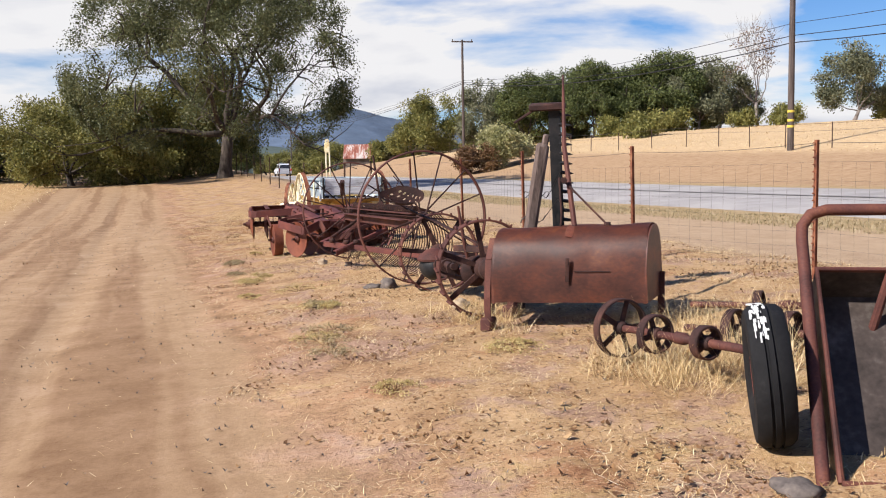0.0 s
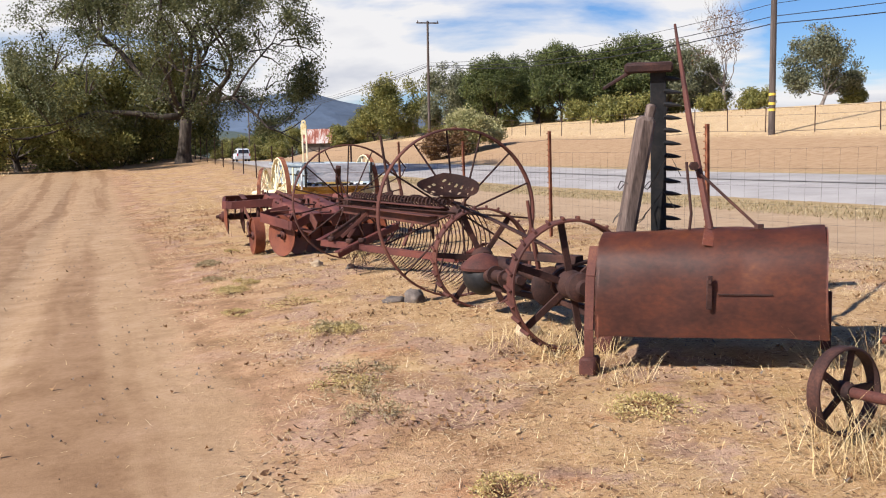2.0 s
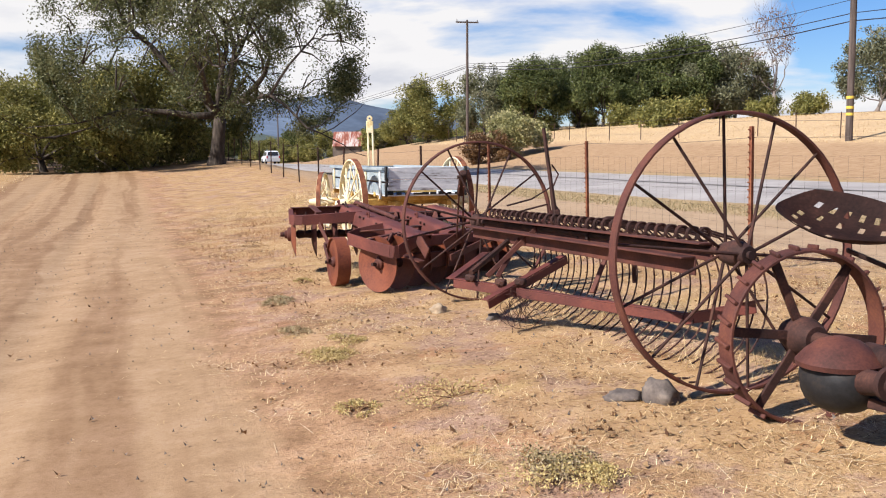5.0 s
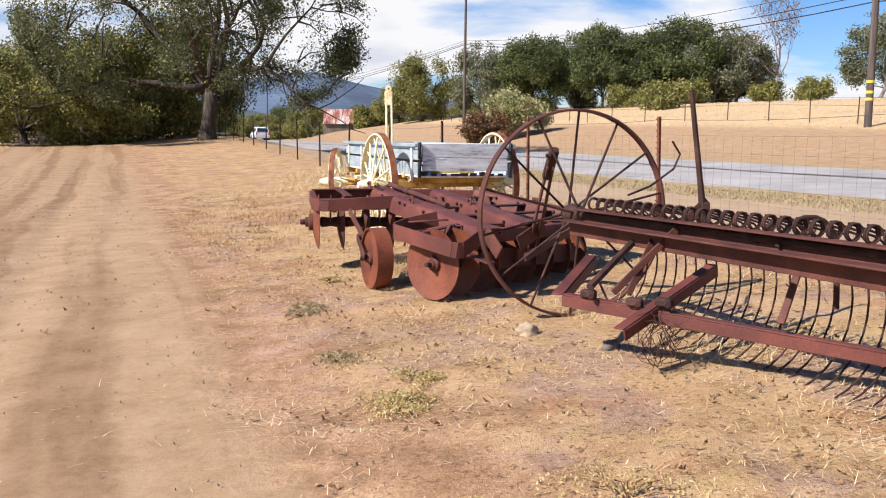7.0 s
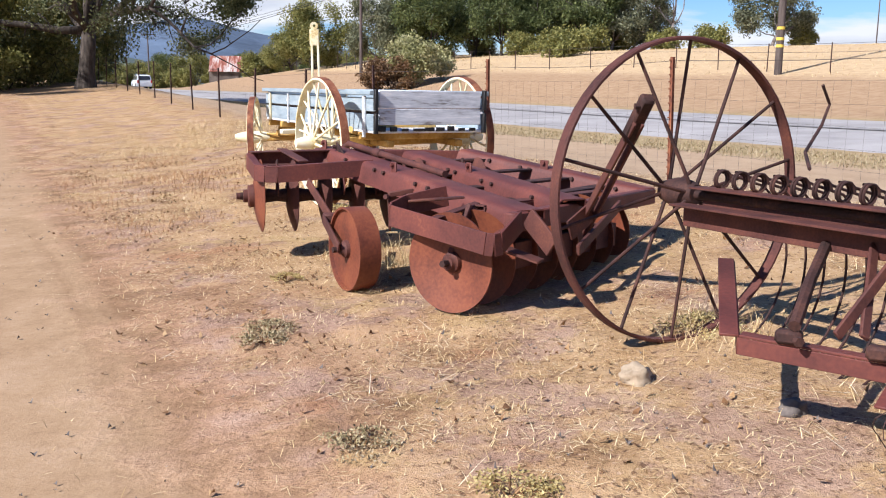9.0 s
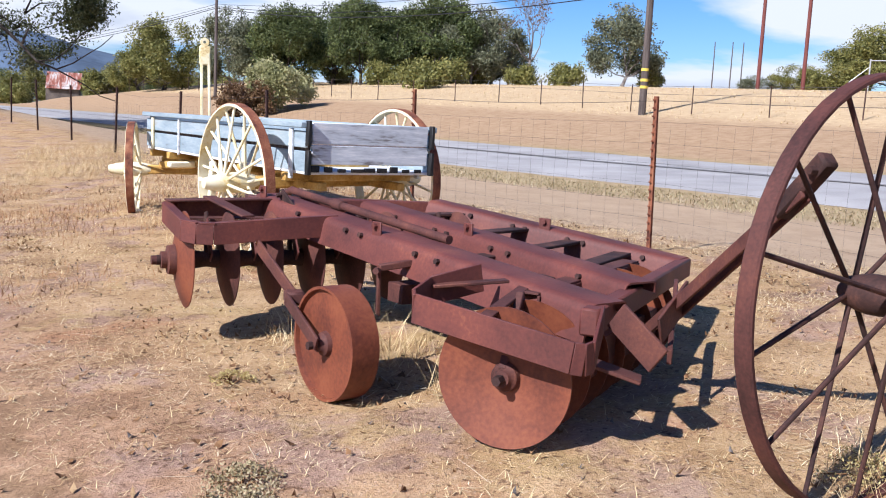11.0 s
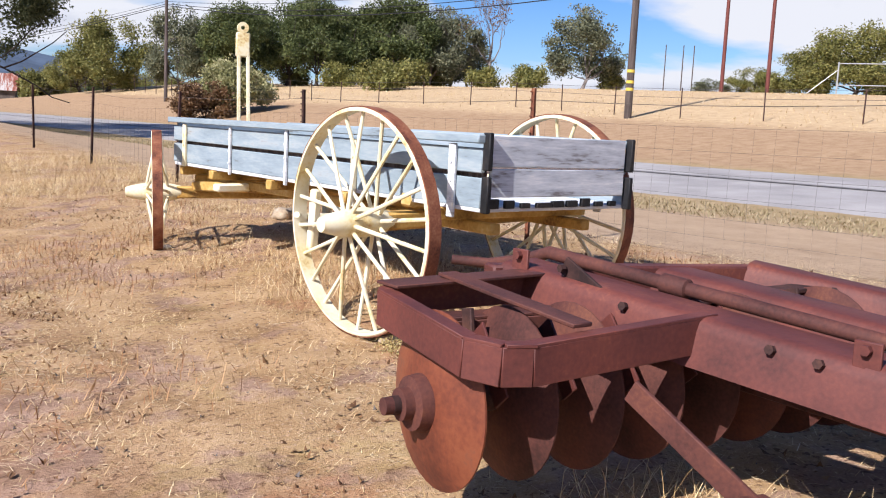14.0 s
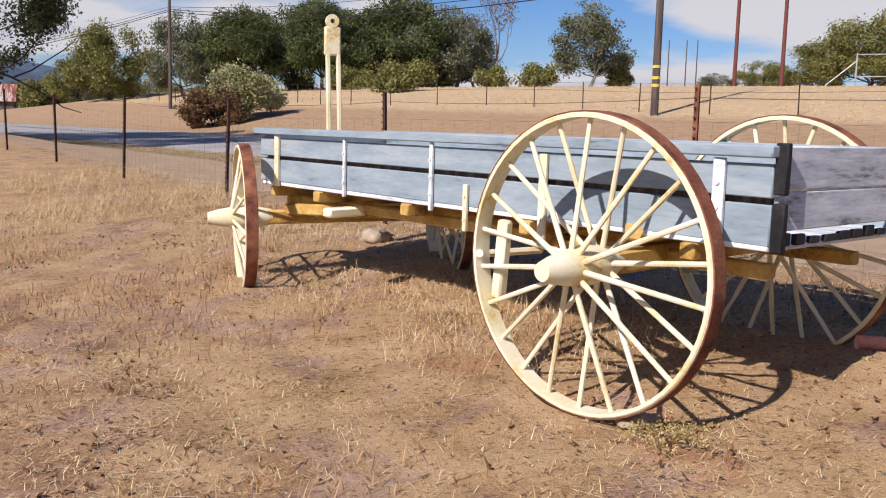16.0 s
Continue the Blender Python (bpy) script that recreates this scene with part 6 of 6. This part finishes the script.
# ---- distant shed ----
SX, SY = polar(0.4, -0.5, -7.0, 150)
sz = ground_z(SX, SY)
shed = thing("shed", SX, SY, sz, "small weathered shed with a red rusted metal roof", "shed")
ROOF = mat("rusted_roof", [(0.3, (0.13, 0.04, 0.028)), (0.46, (0.27, 0.09, 0.06)), (0.54, (0.36, 0.2, 0.16)), (0.62, (0.5, 0.46, 0.43))], 0.6, 0.6, 0.2, 0, 3, stretch=(3, 1, 0.4))
SHED_WALL = mat("shed_wall", [(0.3, (0.06, 0.05, 0.045)), (0.8, (0.16, 0.13, 0.11))], 1, 0.9, 0, 0, 5)
bm = bmesh.new()
box(bm, (4.2, 3.2, 2.3), Matrix.Translation((SX, SY, sz + 1.1)), 0.03)
part("wall", bm, SHED_WALL, shed)
for k in range(9):
    bm = bmesh.new()
    x = SX - 1.85 + k * 0.5
    bar(bm, (x, SY - 2.0, sz + 2.1), (x, SY, sz + 4.4), 0.49, 0.05, (0, -1, 1), 0.02)
    part("roof_sheet", bm, ROOF, shed)
bm = bmesh.new()
bar(bm, (SX + 0.2, SY + 2.0, sz + 2.1), (SX + 0.2, SY, sz + 4.4), 4.6, 0.05, (0, 1, 1), 0.02)
part("rear_roof", bm, ROOF, shed)


# ---- car on the road ----
def build_car(x, y, heading):
    z = float(height_ds(*to_ds(x, y))) + 0.055
    t = thing("parked_car", 0, 0, 0, "silver-white sport utility car on the road", "car")
    paint = mat("pearl_paint", [(0.3, (0.62, 0.64, 0.67)), (0.8, (0.7, 0.72, 0.74))], 1, 0.25, 0.1, 0, 5, spec=0.5)
    dark = mat("tinted_glass", [(0.3, (0.02, 0.022, 0.026)), (0.8, (0.03, 0.032, 0.036))], 1, 0.08, 0, 0, 5, spec=0.6)
    lampm = mat("tail_lamp_red", [(0.3, (0.35, 0.02, 0.02)), (0.8, (0.45, 0.03, 0.03))], 1, 0.3, 0, 0, 5)
    chrome = mat("alloy", [(0.3, (0.4, 0.4, 0.4)), (0.8, (0.55, 0.55, 0.55))], 1, 0.3, 0.8, 0, 5)
    lower = [(-2.25, 0.35), (-2.3, 0.6), (-2.28, 0.98), (-1.2, 1.02), (1.1, 1.0), (2.0, 0.9), (2.28, 0.72), (2.3, 0.4), (2.1, 0.28), (-2.1, 0.28)]
    upper = [(-2.22, 1.0), (-2.05, 1.4), (-1.85, 1.62), (-1.2, 1.7), (0.1, 1.66), (0.5, 1.52), (1.15, 1.0)]

    def loft(prof_, widths):
        bm = bmesh.new()
        ls = []
        for sgn in (-1, 1):
            ls.append([bm.verts.new((sgn * w, u, h)) for (u, h), w in zip(prof_, widths)])
        n_ = len(prof_)
        for k in range(n_):
            j = (k + 1) % n_
            bm.faces.new((ls[0][k], ls[0][j], ls[1][j], ls[1][k]))
        bm.faces.new(ls[0][::-1])
        bm.faces.new(ls[1])
        bmesh.ops.bevel(bm, geom=bm.edges[:], offset=0.05, segments=2, affect="EDGES")
        return bm
    part("body", loft(lower, [0.88] * 10), paint, t)
    part("cabin", loft(upper, [0.86, 0.78, 0.7, 0.68, 0.68, 0.72, 0.86]), paint, t)
    bm = bmesh.new()
    for sgn in (-1, 1):
        a = [bm.verts.new((sgn * w, u, h)) for u, h, w in ((-1.95, 1.08, 0.868), (-1.8, 1.5, 0.77), (0.1, 1.55, 0.74), (0.85, 1.08, 0.868))]
        bm.faces.new(a)
    part("side_window", bm, dark, t)
    bm = bmesh.new()
    bm.faces.new([bm.verts.new(v) for v in ((-0.7, -2.225, 1.08), (0.7, -2.225, 1.08), (0.62, -2.0, 1.54), (-0.62, -2.0, 1.54))])
    part("rear_window", bm, dark, t)
    for sgn in (-1, 1):
        bm = bmesh.new()
        box(bm, (0.16, 0.06, 0.34), Matrix.Translation((sgn * 0.78, -2.285, 0.88)), 0.02)
        part("tail_lamp", bm, lampm, t)
        for u in (-1.4, 1.42):
            bm = bmesh.new()
            lathe(bm, [(0.2, -0.11), (0.33, -0.11), (0.36, -0.06), (0.36, 0.06), (0.33, 0.11), (0.2, 0.11)], along((sgn * 0.8, u, 0.36), (sgn, 0, 0)), 28, close=True)
            w_ = part("wheel", bm, TYRE, t)
            bm = bmesh.new()
            lathe(bm, [(0, 0.09), (0.05, 0.1), (0.2, 0.08), (0.21, 0.0), (0, 0)], along((sgn * 0.8, u, 0.36), (sgn, 0, 0)), 20)
            part("rim", bm, chrome, w_)
    bm = bmesh.new()
    box(bm, (0.5, 0.03, 0.13), Matrix.Translation((0, -2.31, 0.75)), 0.01)
    part("number_plate", bm, WHITE_PAINT, t)
    t.matrix_basis = pose(x, y, z, 0, 0, heading)
    tagged(t, "silver-white sport utility car on the asphalt road")
    t.name = "car"


build_car(*ds_xy(13.2, 112), math.degrees(math.atan2(0.3401, 0.9404)))

# ---- stones ----


def stone(x, y, sx, sy, sz_, seed, material, label):
    bm = bmesh.new()
    bmesh.ops.create_icosphere(bm, subdivisions=3, radius=1)
    for v in bm.verts:
        n_ = v.co.normalized()
        k = 1 + 0.4 * noise.noise(n_ * 1.6 + Vector((seed * 3.1, 0, 0))) + 0.22 * noise.noise(n_ * 3.7 + Vector((seed, 2, 0))) + 0.08 * noise.noise(n_ * 9 + Vector((seed, 5, 0)))
        v.co = Vector((n_.x * sx, n_.y * sy, n_.z * sz_)) * k
    me = bpy.data.meshes.new("stone")
    bm.to_mesh(me)
    bm.free()
    me.materials.append(material)
    me.shade_smooth()
    ob = new("stone", me)
    ob.matrix_basis = pose(x, y, ground_z(x, y) + sz_ * 0.35, 0, 0, seed * 57)
    tagged(ob, label, "stone", "stones on the verge")


stone(-1.54, 11.53, 0.075, 0.06, 0.05, 1, STONE, "pale tan stone lying on the dry ground")
stone(-0.43, 8.8, 0.11, 0.08, 0.075, 2, GREY_STONE, "grey-brown stone by the rake wheel")
stone(-0.58, 8.86, 0.1, 0.07, 0.035, 3, GREY_STONE, "flat grey-brown stone beside the rake wheel")
stone(-1.13, 11.08, 0.06, 0.05, 0.035, 4, GREY_STONE, "small bluish-grey stone on the ground")
stone(0.32, 7.25, 0.09, 0.07, 0.06, 5, STONE, "pale stone under the mower")
stone(-2.63, 16.83, 0.09, 0.07, 0.03, 6, STONE, "flat reddish stone under the wagon wheel")
stone(-3.6, 20.2, 0.07, 0.06, 0.02, 7, GREY_STONE, "flat stone under the wagon front wheel")
stone(-2.4, 21.4, 0.16, 0.12, 0.08, 8, STONE, "pale stone behind the wagon")
stone(1.6, 2.78, 0.08, 0.07, 0.035, 9, GREY_STONE, "crumbly clod of dry earth by the tyre")
stone(1.35, 2.5, 0.035, 0.03, 0.03, 10, GREY_STONE, "small dark stone on the dirt")

# ---- loose cover on the ground ----
RS = np.random.RandomState(77)


def near_points(n, d0, d1, s0, s1, keep):
    d, s = RS.uniform(d0, d1, n), RS.uniform(s0, s1, n)
    w = np.array([keep(a, b) for a, b in zip(d, s)])
    k = RS.uniform(0, 1, n) < w
    d, s = d[k], s[k]
    x, y = ds_xy(d, s)
    return x, y, height_ds(d, s)


def patch(d, s, f=1.1, o=0.0):
    return noise.noise(Vector((d * f + o, s * f, o)))


def cover(d, s):
    edge = float(smooth(d + 0.5 * patch(d, s, 1.7, 5), -5.1, -4.3))
    return edge * min(1, max(0.12, 0.5 + 1.1 * patch(d, s, 0.9))) + 0.015


def blades(name, x, y, z, length, width, lean, material, label, kind_cat):
    """Straight dry stalks; lean 0 stands, 1 lies flat."""
    n = len(x)
    a = RS.uniform(0, 2 * math.pi, n)
    ln = length * RS.uniform(0.4, 1.6, n)
    el = np.clip((1 - lean) * 1.35 + RS.normal(0, 0.25, n), 0.03, 1.5)
    dx, dy, dz = np.cos(a) * np.cos(el) * ln, np.sin(a) * np.cos(el) * ln, np.sin(el) * ln
    wx, wy = -np.sin(a) * width, np.cos(a) * width
    base = np.stack([x, y, z + 0.004], -1)
    bend = np.stack([dx * 0.55, dy * 0.55, dz * 0.62], -1)
    tip = np.stack([dx, dy, dz * 0.92], -1)
    w = np.stack([wx, wy, np.zeros(n)], -1)
    verts = np.stack([base - w, base + w, base + bend + w * 0.7, base + bend - w * 0.7, base + tip], 1).reshape(-1, 3)
    i = np.arange(n) * 5
    faces = [f for k in i.tolist() for f in ((k, k + 1, k + 2, k + 3), (k + 3, k + 2, k + 4))]
    ob = mesh_ob(name, verts.tolist(), faces, material, None, False)
    return tagged(ob, label, kind_cat, kind="stuff")


x, y, z = near_points(330000, -6.5, 1.2, -17, 14, cover)
blades("fallen_straw", x, y, z, 0.05, 0.0014, 0.93, STRAW, "fallen dry straw strewn over the dirt", "straw")
x, y, z = near_points(26000, -5, 1.0, -17, 12, lambda d, s: cover(d, s) * max(0, 0.1 + 2.2 * patch(d, s, 1.5, 60)))
blades("long_straw", x, y, z, 0.14, 0.0016, 1.15, PALE_STRAW, "long bleached stalks lying in swathes on the dirt", "straw")
x, y, z = near_points(260000, -5.4, 1.2, -17, 15, lambda d, s: cover(d, s) * (0.22 + 0.78 * (patch(d, s, 2.6, 9) > 0.0)) * (0.5 + 0.5 * float(smooth(d, -3.6, -0.5))))
blades("dry_grass", x, y, z, 0.03, 0.0014, 0.62, STRAW, "short dry golden grass tufts", "grass")
# taller tufts round the machines and along the fence
TUFTS = [(0.68, 6.0, 0.16, 110, 0.17), (1.5, 4.7, 0.45, 900, 0.3), (1.75, 4.35, 0.4, 700, 0.32), (2.1, 4.9, 0.55, 900, 0.36), (2.5, 5.2, 0.5, 700, 0.34), (2.0, 5.6, 0.5, 600, 0.28),
         (0.55, 6.6, 0.25, 400, 0.2), (0.3, 7.0, 0.3, 380, 0.18), (-2.2, 14.0, 0.25, 320, 0.22), (-2.5, 14.6, 0.3, 260, 0.16), (-2.0, 13.4, 0.2, 220, 0.2), (-2.6, 18.0, 0.7, 900, 0.14), (-3.0, 19.5, 0.7, 900, 0.13),
         (-2.0, 18.5, 0.7, 700, 0.16), (-4.2, 25.5, 1.3, 2600, 0.3), (-3.0, 22.0, 0.8, 900, 0.16), (-4.9, 28.5, 1.2, 2200, 0.3), (-5.6, 24.5, 1.0, 1100, 0.2), (0.2, 9.4, 0.4, 500, 0.14), (-0.4, 11.0, 0.5, 500, 0.13), (-1.0, 12.0, 0.3, 300, 0.14)]
px, py, pz_ = [], [], []
hs = []
for cx, cy, r, n, h in TUFTS:
    n = int(n * 0.95)
    a, q = RS.uniform(0, 6.28, n), r * np.sqrt(RS.uniform(0, 1, n))
    px.append(cx + q * np.cos(a))
    py.append(cy + q * np.sin(a))
    hs.append(np.full(n, h))
x, y, hs = np.concatenate(px), np.concatenate(py), np.concatenate(hs)
d, s = to_ds(x, y)
blades("tall_dry_grass", x, y, height_ds(d, s), hs * 0.9, 0.0012, 0.55, STRAW, "tall dry straw-coloured grass round the machines", "grass")
x, y, z = near_points(26000, -4.6, 0.5, -1, 9, lambda d, s: max(0, 0.15 + 1.4 * patch(d, s, 0.8, 20)) * float(smooth(s, 0, 3)))
blades("reddish_grass", x, y, z, 0.07, 0.0024, 0.35, STRAW_RED, "reddish-brown dried weeds under the wagon", "grass")
# grass of the verge, the bank and the field, seen from afar
x, y, z = near_points(45000, 4.6, 6.9, -14, 50, lambda d, s: 0.7)
blades("verge_grass", x, y, z, 0.055, 0.006, 0.5, VERGE, "yellow-green roadside verge grass", "grass")
x, y, z = near_points(30000, 25, 45, -12, 90, lambda d, s: 0.6 + 0.8 * patch(d, s, 0.25, 4))
blades("field_grass", x, y, z, 0.1, 0.012, 0.45, STRAW, "tall golden dry field grass", "grass")
x, y, z = near_points(30000, -30, -9.3, -12, 45, lambda d, s: max(0, 0.3 + 1.4 * patch(d, s, 0.3, 7)))
blades("meadow_grass", x, y, z, 0.13, 0.006, 0.3, STRAW, "dry pale meadow grass beyond the track", "grass")


def scraps(name, x, y, z, size, material, label, cat, thick=0.3):
    """Small curled scraps lying about, four corners each with the tips lifted."""
    n = len(x)
    a, k = RS.uniform(0, 6.28, n), size * RS.uniform(0.5, 1.5, n)
    u = np.stack([np.cos(a), np.sin(a), RS.uniform(-0.3, 0.6, n)], -1) * k[:, None]
    v = np.stack([-np.sin(a), np.cos(a), RS.uniform(-0.3, 0.6, n)], -1) * (k * RS.uniform(0.35, 0.7, n))[:, None]
    c = np.stack([x, y, z + 0.008], -1)
    up = np.stack([0 * k, 0 * k, k * thick], -1)
    verts = np.stack([c - u + up, c - v, c + u + up, c + v, c + up * 0.2], 1).reshape(-1, 3)
    i = (np.arange(n) * 5).tolist()
    faces = [f for k_ in i for f in ((k_, k_ + 1, k_ + 4), (k_ + 1, k_ + 2, k_ + 4), (k_ + 2, k_ + 3, k_ + 4), (k_ + 3, k_, k_ + 4))]
    return tagged(mesh_ob(name, verts.tolist(), faces, material, None, False), label, cat, kind="stuff")


x, y, z = near_points(110000, -5.2, 1.0, -17, 12, lambda d, s: max(0, 0.25 + 1.5 * patch(d, s, 1.3, 31)) * cover(d, s) * (1 - 0.75 * float(smooth(s, -10.5, -5))))
scraps("leaf_litter", x, y, z, 0.017, LITTER, "scattered curled brown oak leaves", "leaves")
x, y, z = near_points(60000, -5.0, 1.0, -17, 12, lambda d, s: cover(d, s) * max(0, -0.12 + 1.6 * patch(d, s, 2.3, 71)))
scraps("soil_clods", x, y, z, 0.013, LITTER, "dark crumbs of soil and dead leaf bits", "clods", 1.2)
x, y, z = near_points(16000, -10, 0.5, -17, 14, lambda d, s: 0.3 + 0.5 * patch(d, s, 0.7, 40))
scraps("gravel", x, y, z, 0.011, GREY_STONE, "small stones and clods scattered on the dirt", "gravel", 1.0)
x, y, z = near_points(700, -10, 0.5, -17, 12, lambda d, s: 0.4)
scraps("pebbles", x, y, z, 0.02, LITTER, "loose dark clods on the dirt track", "pebbles", 0.9)


def weed(x, y, r, n, seed, material, label):
    rs = np.random.RandomState(seed)
    t = thing("weed_clump", x, y, ground_z(x, y), label, "weed", "low weeds on the dirt")
    cs = [(r * q * math.cos(a), r * q * math.sin(a), 0.035 * (1 - q) + 0.02) for a, q in zip(rs.uniform(0, 6.28, 26), np.sqrt(rs.uniform(0, 1, 26)))]
    leaf_mesh("leaves", cs, [r * 0.3] * 26, n * 2, 0.0065, rs, material, t, 0.45)
    bm = bmesh.new()
    for c in cs[::2]:
        pipe(bm, [(0, 0, -0.01), (c[0] * 0.5, c[1] * 0.5, c[2]), c], 0.0025, 4)
    me = bpy.data.meshes.new("stem")
    bm.to_mesh(me)
    bm.free()
    me.materials.append(LITTER)
    ob = tagged(new("stem", me), kind="stuff")
    ob.parent = t


for i, (x, y, r) in enumerate(WEEDS):
    weed(x, y, r, 430 if r > 0.12 else 260, 100 + i, WEED if i % 3 else VERGE, "low grey-green weed clump on the dirt" if i % 3 else "low yellow-green weed clump on the dirt")
